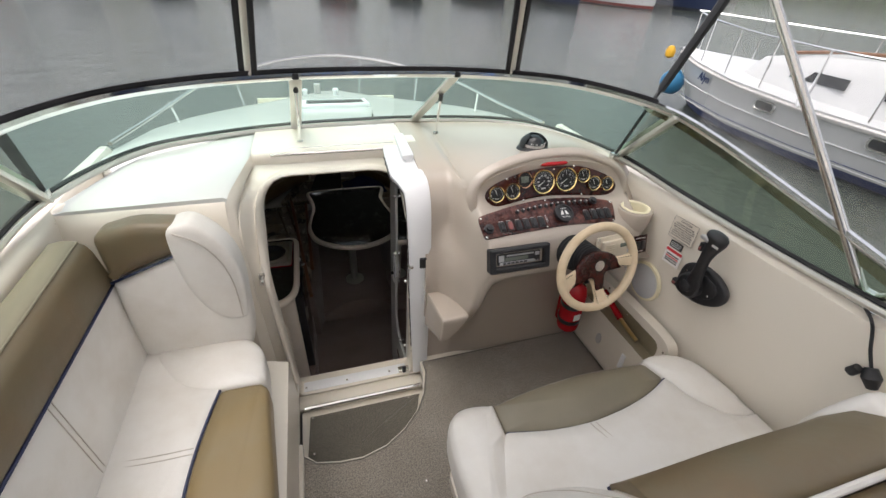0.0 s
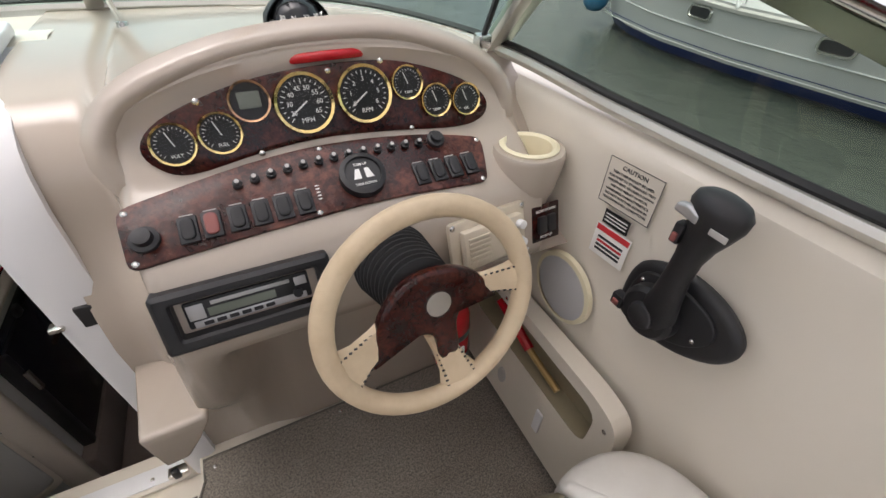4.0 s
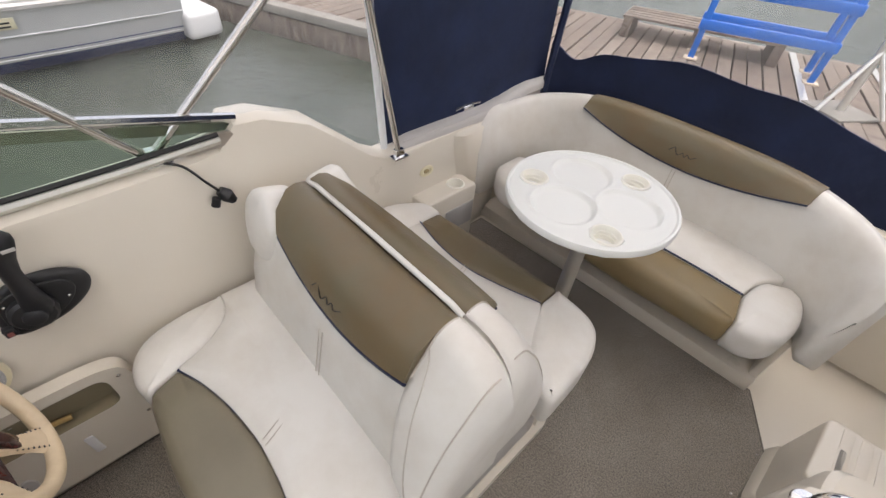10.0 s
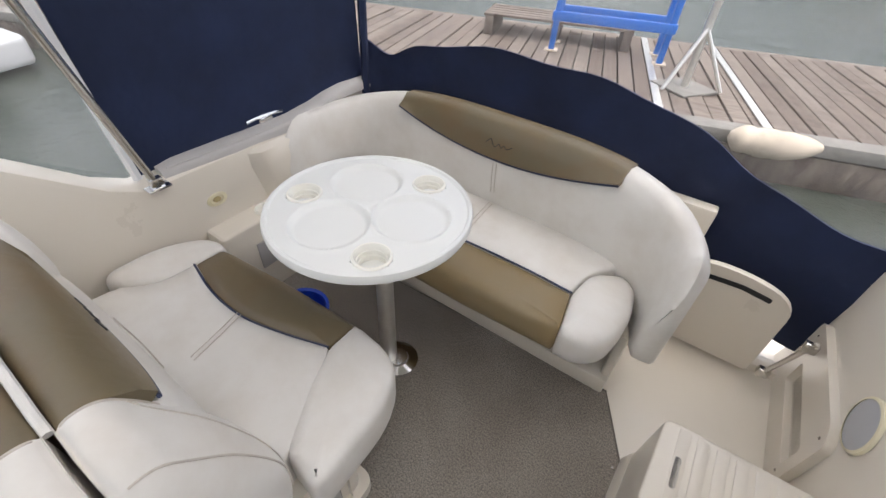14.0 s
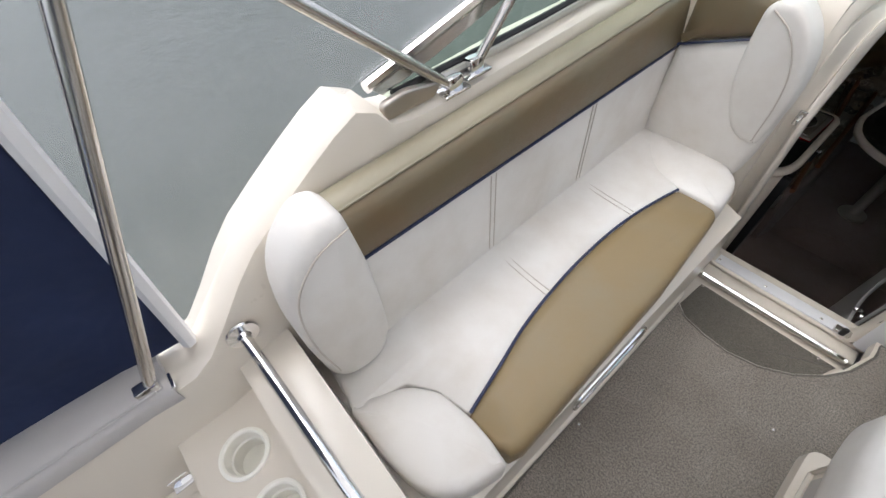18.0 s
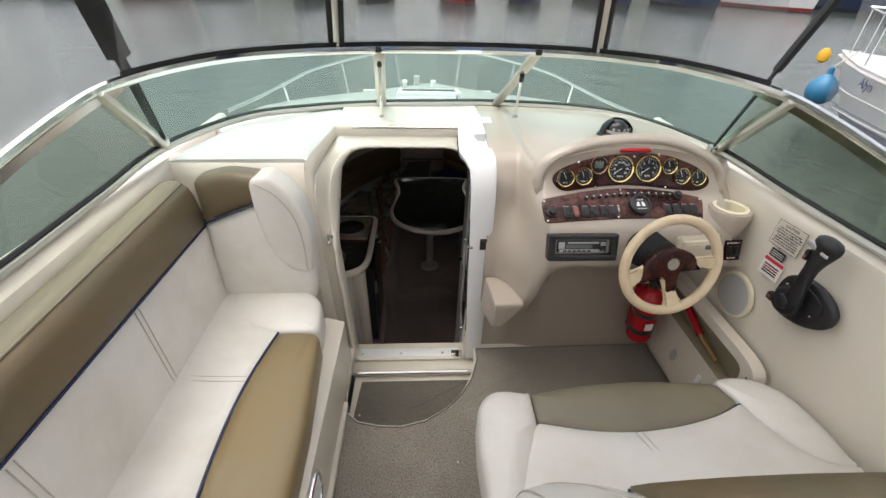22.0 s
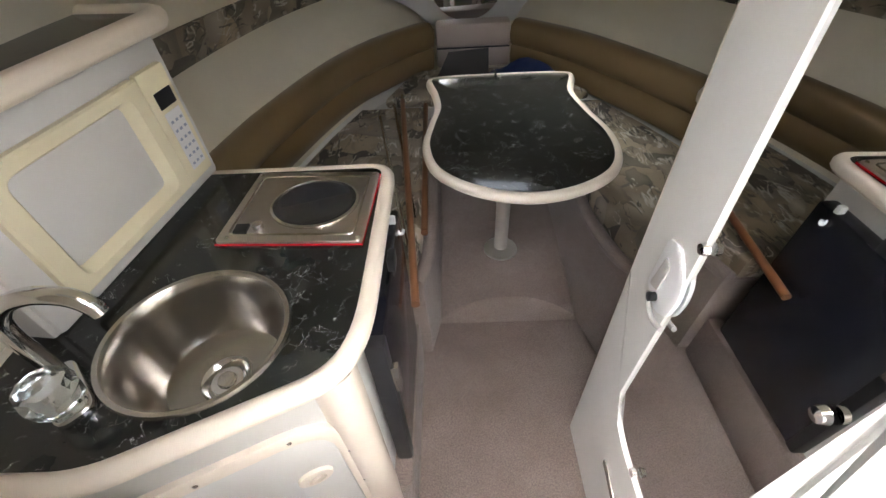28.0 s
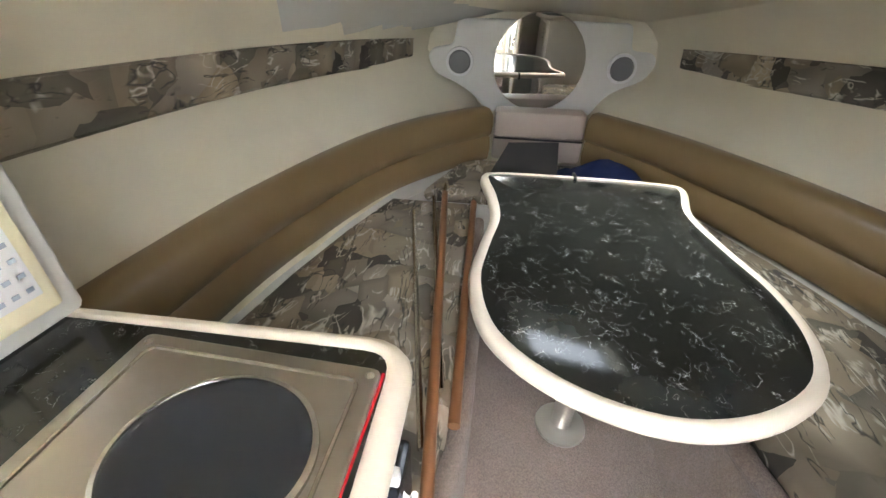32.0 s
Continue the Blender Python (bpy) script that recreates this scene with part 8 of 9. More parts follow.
# ---- helm side fittings ----
thr = thing("throttle", (1.06, 1.05, 0.75), "black throttle lever on an oval side mount", "throttle lever")
TM = axes((1.068, 1.045, 0.75), (0, -1, 0), (0, 0, 1))
ov = [p.to_2d() for p in smooth_line([(x, y, 0) for x, y in ((-0.100, -0.062), (-0.099, 0.0), (-0.080, 0.038), (-0.02, 0.064), (0.045, 0.058), (0.090, 0.030), (0.099, -0.006), (0.076, -0.045), (0.02, -0.080), (-0.05, -0.094), (-0.088, -0.086))], 5, True)]
part("base_plate", pad(B(), ov, 0.024, 0.012, TM), BLACK, thr)
inner_ = [p.to_2d() for p in smooth_line([(x, y, 0) for x, y in ((-0.082, -0.058), (-0.080, 0.0), (-0.060, 0.034), (0.0, 0.044), (0.050, 0.032), (0.066, 0.0), (0.040, -0.040), (-0.01, -0.068), (-0.06, -0.080))], 5, True)]
part("raised_plate", pad(B(), inner_, 0.007, 0.003, TM @ Matrix.Translation((0, 0, 0.023))), BLACK, thr)
part("boss", lathe(B(), [(0.048, 0.026), (0.047, 0.046), (0.040, 0.054), (0.024, 0.056), (0.022, 0.064), (0.018, 0.067), (0, 0.067)], 32, TM @ Matrix.Translation((-0.028, -0.022, 0))), BLACK, thr, "round pivot with its release button")
rings = []
for v, u, ru, rd, dd in ((-0.045, -0.020, 0.010, 0.006, 0.046), (-0.030, -0.018, 0.030, 0.012, 0.046), (0.0, -0.012, 0.030, 0.015, 0.048), (0.04, -0.010, 0.023, 0.016, 0.052), (0.08, -0.009, 0.019, 0.016, 0.055), (0.115, -0.007, 0.019, 0.017, 0.056), (0.145, -0.004, 0.024, 0.020, 0.056), (0.17, 0.0, 0.031, 0.024, 0.056), (0.188, 0.001, 0.037, 0.026, 0.056), (0.202, 0.0, 0.039, 0.027, 0.056), (0.213, -0.002, 0.034, 0.023, 0.056), (0.219, -0.004, 0.022, 0.014, 0.056), (0.221, -0.005, 0.008, 0.005, 0.056)):
    rings.append([TM @ Vector((u + ru * math.cos(2 * math.pi * k / 18), v, dd + rd * math.sin(2 * math.pi * k / 18))) for k in range(18)])
part("lever", loft(B(), rings), BLACK, thr, "soft black lever and grip", 60)
part("thumb_plate", pad(B(), rounded([(-0.047, -0.006), (-0.012, -0.010), (-0.010, 0.004), (-0.030, 0.011), (-0.046, 0.006)], 0.004, 3), 0.012, 0.004, TM @ Matrix.Translation((0.004, 0.188, 0.070))), SILVER, thr, "brushed metal thumb plate")
tb_ = part("trim_switch", box(B(), -0.034, -0.020, 0.136, 0.168, 0.062, 0.078, 0.003, TM), BLACK, thr)
part("trim_rocker", box(B(), -0.031, -0.023, 0.140, 0.154, 0.077, 0.081, 0.002, TM), FADED, tb_, "red marked rocker")
part("grip_label", box(B(), 0.010, 0.034, 0.178, 0.187, 0.0795, 0.0815, 0.001, TM), GREYV, thr)
stop_ = part("stop_switch", box(B(), -0.100, -0.076, -0.066, -0.040, 0.024, 0.042, 0.003, TM), BLACK, thr)
part("stop_rocker", box(B(), -0.094, -0.082, -0.060, -0.050, 0.041, 0.046, 0.001, TM), FADED, stop_, "red marked rocker")
screws(thr, [TM @ Vector(p) for p in ((-0.066, 0.014, 0.030), (0.044, -0.020, 0.030))], TM.to_3x3().to_4x4(), 0.004)

# caution label and sticker
lab = thing("caution_label", (1.06, 1.21, 0.87), "white printed caution label on the cockpit side", "label")
LB = axes((1.0665, 1.213, 0.865), (0.10, -1.0, 0), (0, 0, 1))
part("plate", box(B(), -0.052, 0.052, -0.040, 0.045, 0.0, 0.0012, 0, LB), GEL, lab)
fo = [(-0.052, -0.040), (0.052, -0.040), (0.052, 0.045), (-0.052, 0.045)]
part("border", tube(B(), [LB @ Vector((x, y, 0.0014)) for x, y in fo], 0.0009, 4, True), INK, lab)
words("CAUTION", 0.011, LB @ Matrix.Translation((0, 0.034, 0.0016)), INK, lab)
for k, tx in enumerate(("TRIM TABS SHOULD BE USED", "FOR PORT TO STARBOARD TRIM", "ADJUSTMENT. EXCESSIVE DOWN", "TAB MAY RESULT IN POOR", "HANDLING CHARACTERISTICS.", "DO NOT RUN TABS DOWN IN", "FOLLOWING SEA CONDITIONS.")):
    words(tx, 0.0062, LB @ Matrix.Translation((0, 0.022 - k * 0.0085, 0.0016)), INK, lab)
stk = thing("sticker", (1.06, 1.23, 0.80), "small black and white stickers on the cockpit side", "sticker")
part("black_plate", box(B(), -0.030, 0.024, -0.078, -0.050, 0.0, 0.0014, 0, LB), BLACK, stk)
part("paper", box(B(), -0.038, 0.038, -0.150, -0.082, 0.0, 0.0012, 0, LB), PAPER, stk)
part("red_band", box(B(), -0.036, 0.036, -0.097, -0.085, 0.0012, 0.0018, 0, LB), REDINK, stk)
for k in range(4):
    part("print_line", box(B(), -0.028, 0.028, -0.112 - k * 0.009, -0.107 - k * 0.009, 0.0012, 0.0018, 0, LB), REDINK if k == 1 else INK, stk)
for k in range(3):
    part("print_line", box(B(), -0.026, 0.020, -0.058 - k * 0.007, -0.056 - k * 0.007, 0.0014, 0.002, 0, LB), WHITEINK, stk)

# side speaker, pocket and the things in it
spk = thing("side_speaker", (1.06, 1.29, 0.58), "grey cloth speaker with a cream rim on the cockpit side", "speaker")
SK = axes((1.066, 1.285, 0.575), (0, -1, 0), (0, 0, 1))
part("rim", lathe(B(), [(0.088, 0.0), (0.086, 0.010), (0.076, 0.012)], 36, SK, False), CREAMP, spk)
part("cloth", lathe(B(), [(0.077, 0.008), (0.05, 0.013), (0, 0.015)], 32, SK), SCREEN, spk)
pk = thing("side_pocket", (1.05, 1.25, 0.1), "cream moulded side pocket holding tools", "storage pocket")
PK = axes((1.045, 1.30, 0.0), (0, -1, 0), (0, 0, 1))
po_ = rounded([(-0.28, 0.05), (0.30, 0.05), (0.30, 0.44), (0.24, 0.47), (-0.28, 0.47)], [0.02, 0.02, 0.06, 0.06, 0.02], 4)
pi_ = rounded([(-0.24, 0.30), (0.24, 0.30), (0.24, 0.43), (-0.24, 0.43)], 0.04, 4)
pb = B()
vo = [[PK @ Vector((p.x, p.y, z)) for p in po_] for z in (-0.01, 0.030, 0.036)]
loft(pb, vo, True, False)
es = []
vv = [[pb.verts.new(PK @ Vector((p.x, p.y, 0.036))) for p in o_] for o_ in (po_, pi_)]
for ring in vv:
    for i in range(len(ring)):
        es.append(pb.edges.new((ring[i], ring[(i + 1) % len(ring)])))
bmesh.ops.triangle_fill(pb, use_beauty=True, edges=es)
part("front", pb, GEL, pk)
# khaki lining, its colour also darkened for the shade of a deeper recess
part("recess", loft(B(), [[PK @ Vector((p.x * k, 0.365 + (p.y - 0.365) * k, z)) for p in pi_] for z, k in ((0.036, 1.0), (0.030, 0.99), (-0.014, 0.985), (-0.0145, 0.5), (-0.0145, 0.02))], True, False), surface("shadowed_liner", (0.30, 0.255, 0.165), 0.6, stain=0.3), pk)
screws(pk, [PK @ Vector(p) for p in ((0.27, 0.415, 0.037), (-0.10, 0.45, 0.037), (0.27, 0.20, 0.037))], PK.to_3x3().to_4x4())
part("vent", lathe(B(), [(0.022, 0.036), (0.020, 0.041), (0, 0.042)], 20, PK @ Matrix.Translation((-0.06, 0.16, 0)) @ Matrix.Diagonal((0.8, 1.5, 1, 1))), GREYV, pk)
part("light_strip", box(B(), 0.10, 0.125, 0.14, 0.23, 0.036, 0.044, 0.004, PK), WHITEP, pk, "small white lamp")
tool = thing("red_tool", (1.0, 1.35, 0.33), "red-handled tool in the side pocket", "tool")
part("handle", tube(B(), [(1.022, 1.44, 0.40), (1.028, 1.30, 0.345)], 0.014, 8), RED, tool)
part("shaft", tube(B(), [(1.028, 1.30, 0.345), (1.03, 1.18, 0.325)], 0.009, 8), surface("brass", (0.5, 0.35, 0.15), 0.4, 0.8), tool)

# fire extinguisher
ext = thing("fire_extinguisher", (0.89, 1.47, 0.14), "red fire extinguisher under the dashboard", "fire extinguisher")
EX = axes((0.895, 1.475, 0.17), (1, 0, 0.12), (0, 1, 0.1))
part("cylinder", lathe(B(), [(0.04, 0.0), (0.052, 0.008), (0.055, 0.03), (0.055, 0.24), (0.045, 0.28), (0.02, 0.30), (0.018, 0.32)], 24, EX), RED, ext)
part("strap", lathe(B(), [(0.0565, 0.06), (0.0570, 0.063), (0.0570, 0.085), (0.0565, 0.088)], 24, EX, False), BLACK, ext, "black rubber strap")
part("strap", lathe(B(), [(0.0565, 0.17), (0.0570, 0.173), (0.0570, 0.195), (0.0565, 0.198)], 24, EX, False), BLACK, ext)
part("valve", lathe(B(), [(0.02, 0.32), (0.022, 0.36), (0, 0.365)], 16, EX), BLACK, ext)
part("lever", box(B(), -0.012, 0.012, -0.06, 0.03, 0.36, 0.372, 0.004, EX), BLACK, ext)
part("label", box(B(), -0.016, 0.016, -0.0575, -0.054, 0.10, 0.14, 0, EX), WHITEINK, ext)
part("bracket", box(B(), -0.03, 0.03, 0.04, 0.075, 0.0, 0.26, 0.005, EX), RED, ext)

# VHF radio and bow switch
vhf = thing("vhf_radio", (0.90, 1.33, 0.74), "cream marine radio with a coiled white lead", "radio")
VR = axes((0.865, 1.322, 0.755), (1, 0.10, 0), (0, 0.3, 0.95))
part("plate", box(B(), -0.085, 0.085, -0.05, 0.052, 0.0, 0.012, 0.008, VR), RADIOP, vhf)
part("case", box(B(), -0.066, 0.066, -0.036, 0.036, 0.010, 0.030, 0.006, VR), RADIOP, vhf)
for k in range(6):
    part("grille_bar", box(B(), -0.058, -0.012, -0.026 + k * 0.009, -0.022 + k * 0.009, 0.029, 0.033, 0.001, VR), RADIOP, vhf)
part("display", box(B(), 0.012, 0.045, 0.004, 0.020, 0.029, 0.031, 0.001, VR), LCD, vhf)
for k in range(2):
    part("knob", lathe(B(), [(0.009, 0.0), (0.008, 0.014), (0, 0.015)], 14, VR @ Matrix.Translation((0.055, 0.018 - k * 0.034, 0.028))), WHITEP, vhf)
screws(vhf, [VR @ Vector(p) for p in ((-0.077, 0.044, 0.012), (0.077, 0.044, 0.012), (-0.077, -0.042, 0.012), (0.077, -0.042, 0.012))], VR.to_3x3().to_4x4())
lead = [VR @ Vector((0.062 + 0.012 * math.cos(q * 2.4), -0.04 - q * 0.0042, 0.028 + 0.012 * math.sin(q * 2.4))) for q in range(22)]
part("coiled_lead", tube(B(), smooth_line(lead, 3), 0.0028, 6), GREYV, vhf, "coiled pale lead")
bsw = thing("bow_switch", (0.98, 1.32, 0.72), "black trim switch panel beside the radio", "switch")
BS = axes((1.005, 1.330, 0.742), (1, 0.05, 0), (0, 0.3, 0.95))
part("plate", box(B(), -0.034, 0.034, -0.036, 0.040, 0.0, 0.006, 0.002, BS), BURL, bsw)
for sx in (-0.012, 0.012):
    part("rocker", box(B(), sx - 0.010, sx + 0.010, -0.018, 0.018, 0.005, 0.014, 0.003, BS), BLACK, bsw)
words("BOW DOWN", 0.008, BS @ Matrix.Translation((0, 0.028, 0.0065)), WHITEINK, bsw)
words("BOW UP", 0.008, BS @ Matrix.Translation((0, -0.027, 0.0065)), WHITEINK, bsw)

# ---- stern quarter, port ----
lk = thing("port_step_box", (-0.75, -0.5, 0.0), "cream moulded box with a ribbed hinged lid", "locker box")
lb2 = B()
loft(lb2, [[(p.x, p.y, z) for p in rounded([(-1.0, -0.66), (a, -0.655), (a + 0.01, -0.36), (-1.0, -0.33)], 0.04, 4)] for a, z in ((-0.515, 0.0), (-0.525, 0.04), (-0.535, 0.05), (-0.545, 0.285))])
part("body", lb2, GEL, lk)
lid = part("lid", pad(B(), rounded([(-0.965, -0.655), (-0.545, -0.645), (-0.535, -0.355), (-0.965, -0.335)], 0.03, 4), 0.03, 0.008, Matrix.Translation((0, 0, 0.277))), GEL, lk)
for k in range(7):
    x = -0.92 + k * 0.05
    part("rib", box(B(), x, x + 0.032, -0.63, -0.365, 0.3065, 0.3095, 0.0012), GEL, lid)
part("slot", pad(B(), rounded([(-0.612, -0.54), (-0.592, -0.54), (-0.592, -0.44), (-0.612, -0.44)], 0.009, 3), 0.003, 0.001, Matrix.Translation((0, 0, 0.3065))), BLACK, lid, "dark finger slot")
for y in (-0.569, -0.406):
    hg = part("hinge", box(B(), -0.985, -0.945, y - 0.025, y + 0.025, 0.304, 0.314, 0.003), CHROME, lk)
    part("hinge_leaf", box(B(), -0.975, -0.962, y - 0.025, y + 0.025, 0.30, 0.345, 0.003), CHROME, hg)
tray = thing("port_cup_tray", (-0.75, -0.22, 0.0), "cream moulded tray with two cup holders", "cup holder")
tb = B()
loft(tb, [[(p.x, p.y, z) for p in rounded([(-1.0, -0.335), (a, -0.325), (a + 0.02, -0.12), (-1.0, -0.12)], [0.02, 0.06, 0.02, 0.02], 5)] for a, z in ((-0.48, 0.0), (-0.50, 0.05), (-0.52, 0.43), (-0.53, 0.455), (-0.55, 0.463))], True, False)
holed(tb, [(-1.0, -0.335), (-0.766, -0.3297), (-0.766, -0.12), (-1.0, -0.12)], [circle(-0.842, -0.223, 0.05, 32)], 0.463)
holed(tb, [(-0.766, -0.3297)] + rounded([(-0.766, -0.3297), (-0.55, -0.325), (-0.53, -0.12), (-0.766, -0.12)], [0, 0.06, 0.02, 0], 5)[1:], [circle(-0.691, -0.213, 0.05, 32)], 0.463)
part("body", tb, GEL, tray)
for x, y in ((-0.842, -0.223), (-0.691, -0.213)):
    part("cup", lathe(B(), [(0.058, 0.0), (0.057, 0.005), (0.050, 0.007), (0.046, 0.003), (0.043, -0.03), (0.039, -0.032), (0.037, -0.075), (0.0, -0.076)], 32, Matrix.Translation((x, y, 0.463)), False), CUPC, tray, "cream cup holder")
bh = thing("port_end_moulding", (-0.7, -0.06, 0.0), "cream moulded end of the lounge under the grab rail", "moulding")
eb = B()
loft(eb, [[(p.x, p.y, z) for p in rounded([(-1.02, -0.13), (a, -0.125), (a + 0.01, 0.0), (-1.02, 0.005)], [0.02, 0.04, 0.04, 0.02], 5)] for a, z in ((-0.40, 0.0), (-0.41, 0.06), (-0.43, 0.08), (-0.44, 0.53), (-0.455, 0.555), (-0.475, 0.562))])
part("body", eb, GEL, bh)
gb = thing("grab_rail", (-0.7, -0.06, 0.56), "curved polished stainless grab rail on two flanges", "grab rail")
part("rail", tube(B(), smooth_line([(-0.463, -0.05, 0.565), (-0.47, -0.055, 0.62), (-0.50, -0.06, 0.65), (-0.56, -0.063, 0.66), (-0.75, -0.068, 0.665), (-0.96, -0.074, 0.668)], 6), 0.0125, 12), CHROME, gb)
part("flange", lathe(B(), [(0.036, 0.0), (0.034, 0.006), (0.016, 0.010), (0.014, 0.02)], 24, Matrix.Translation((-0.463, -0.05, 0.562))), CHROME, gb)
part("flange", lathe(B(), [(0.036, 0.0), (0.034, 0.006), (0.016, 0.010), (0.014, 0.02)], 24, axes((-0.972, -0.074, 0.668), (0, 1, 0), (0, 0, 1))), CHROME, gb)
gate = thing("transom_gate", (-0.66, -1.3, 0.0), "cream transom door with a dark hand slot, closed", "gate")
GT = axes((-0.66, -1.30, 0.02), (1, 0, 0), (0, 0.0, 1))
part("panel", pad(B(), rounded([(-0.175, -0.01), (0.21, -0.01), (0.22, 0.41), (0.10, 0.44), (-0.08, 0.42), (-0.165, 0.36)], [0.02, 0.02, 0.04, 0.1, 0.1, 0.06], 4), 0.03, 0.01, GT), GEL, gate)
part("slot", pad(B(), rounded([(-0.085, 0.352), (0.02, 0.366), (0.135, 0.358), (0.135, 0.378), (0.02, 0.387), (-0.085, 0.374)], 0.008, 3), 0.004, 0.001, GT @ Matrix.Translation((0, 0, -0.0045))), BLACK, gate, "dark hand slot")
tw = B()
box(tw, -0.45, 1.3, -1.42, -1.36, -0.3, 0.62, 0.01)
box(tw, -1.02, -0.43, -1.42, -1.34, -0.6, 0.03, 0.01)
setting("wall_stern", tw, GEL, "cream transom moulding behind the bench")
pw = thing("port_locker_panel", (-0.93, -1.05, 0.0), "cream pocket panel with an open slot in the stern quarter", "locker panel")
PP = axes((-0.962, -1.08, 0.22), (0, 1, 0), (0, 0, 1))
pin = rounded([(-0.19, -0.125), (0.21, -0.125), (0.21, -0.015), (-0.19, -0.015)], 0.014, 3)
pou = rounded([(-0.30, -0.22), (0.26, -0.22), (0.26, 0.10), (0.2, 0.13), (-0.30, 0.12)], 0.03, 3)
pm = B()
es = []
for ring in [[pm.verts.new(PP @ Vector((p.x, p.y, 0.024))) for p in o_] for o_ in (pou, pin)]:
    for i in range(len(ring)):
        es.append(pm.edges.new((ring[i], ring[(i + 1) % len(ring)])))
bmesh.ops.triangle_fill(pm, use_beauty=True, edges=es)
loft(pm, [[PP @ Vector((p.x, p.y, z)) for p in pou] for z in (0.024, 0.018, -0.01)], True, False)
loft(pm, [[PP @ Vector((p.x, p.y, z)) for p in pin] for z in (0.024, -0.004)], True, False)
part("panel", pm, GEL, pw)
# same lining, with the slot's inner shade put into the khaki
part("slot_lining", box(B(), -0.195, 0.215, -0.13, -0.01, -0.008, -0.003, 0, PP), bpy.data.materials["shadowed_liner"], pw, "khaki lining of the slot, darkened for its shade")
screws(pw, [PP @ Vector(p) for p in ((-0.25, 0.08, 0.024), (0.22, 0.08, 0.024), (0.22, -0.15, 0.024))], PP.to_3x3().to_4x4())
sp2 = thing("stern_speaker", (-0.95, -0.83, 0.44), "pale cloth speaker in the stern quarter", "speaker")
S2 = axes((-0.963, -0.84, 0.44), (0, 1, 0), (0, 0, 1))
part("rim", lathe(B(), [(0.086, 0.0), (0.084, 0.008), (0.076, 0.010)], 32, S2, False), CREAMP, sp2)
part("cloth", lathe(B(), [(0.077, 0.007), (0.05, 0.010), (0, 0.012)], 32, S2), SCREEN, sp2)
hgate = thing("gate_latch", (-0.90, -1.2, 0.1), "steel latch arm of the transom door", "latch")
part("arm", tube(B(), [(-0.86, -1.26, 0.06), (-0.90, -1.20, 0.36)], 0.010, 8), STEEL, hgate)
for q in (0.1, 0.9):
    c = Vector((-0.86, -1.26, 0.06)).lerp(Vector((-0.90, -1.20, 0.36)), q)
    part("clamp", box(B(), -0.022, 0.022, -0.014, 0.014, -0.02, 0.02, 0.005, Matrix.Translation(c)), STEEL, hgate)
for s_, x, y0, y1, z in ((-1, -0.965, -0.24, -1.40, 0.64), (1, 1.235, -0.22, -1.30, 0.65)):
    cp = thing("coaming_pad", (x, (y0 + y1) / 2, z), "grey vinyl pad along the stern coaming", "pad")
    part("pad", loft(B(), [[(x + s_ * a, y, z + b + dz) for a, b in ((0.0, 0.0), (0.006, 0.014), (0.03, 0.026), (0.07, 0.03), (0.11, 0.024), (0.135, 0.008), (0.135, -0.03), (0.0, -0.03))] for y, dz in ((y0, -0.01), (y0 - 0.06, 0.0), (y0 + (y1 - y0) * 0.35, -0.002), (y0 + (y1 - y0) * 0.55, 0.004), (y0 + (y1 - y0) * 0.66, 0.022), (y0 + (y1 - y0) * 0.75, 0.05), (y0 + (y1 - y0) * 0.84, 0.068), (y1, 0.075))]), GREYV, cp, "", 60)
    part("welt", tube(B(), [(x + s_ * 0.012, y0 + (y1 - y0) * q, z + 0.02 + dz) for q, dz in ((0.02, 0.0), (0.35, -0.004), (0.6, 0.001), (0.75, 0.03))], 0.0035, 6), GREYV, cp)
    cl_ = thing("mooring_cleat", (x + s_ * 0.06, (y0 + y1) / 2, z + 0.02), "chrome mooring cleat on the coaming", "cleat", "cleats")
    yc = y0 + (y1 - y0) * 0.45
    part("horn", tube(B(), smooth_line([(x + s_ * 0.07, yc - 0.09, z + 0.05), (x + s_ * 0.07, yc - 0.04, z + 0.055), (x + s_ * 0.07, yc + 0.04, z + 0.055), (x + s_ * 0.07, yc + 0.09, z + 0.05)], 4), 0.009, 8), CHROME, cl_)
    part("foot", box(B(), -0.012, 0.012, -0.035, 0.035, -0.02, 0.05, 0.005, Matrix.Translation((x + s_ * 0.07, yc, z))), CHROME, cl_)
# starboard stern shelf with its cup holder, lamp and drain
shf = thing("starboard_shelf", (1.2, -0.45, 0.0), "cream moulded side shelf with a cup holder", "shelf")
sb_ = B()
so_ = rounded([(1.10, -0.62), (1.27, -0.62), (1.27, -0.27), (1.10, -0.27)], 0.02, 3)
loft(sb_, [[(p.x, p.y, z) for p in o_] for o_, z in ((so_, 0.0), (so_, 0.36), (inset(so_, 0.006), 0.371), (inset(so_, 0.016), 0.375))], True, False)
holed(sb_, inset(so_, 0.016), [circle(1.165, -0.52, 0.043, 28)], 0.375)
part("body", sb_, GEL, shf)
part("cup", lathe(B(), [(0.049, 0.0), (0.048, 0.005), (0.042, 0.007), (0.039, 0.002), (0.036, -0.05), (0, -0.051)], 28, Matrix.Translation((1.165, -0.52, 0.375)), False), CUPC, shf)
part("grille", box(B(), 1.095, 1.102, -0.60, -0.40, 0.14, 0.28, 0.003), GREYV, shf)
bulge = B()
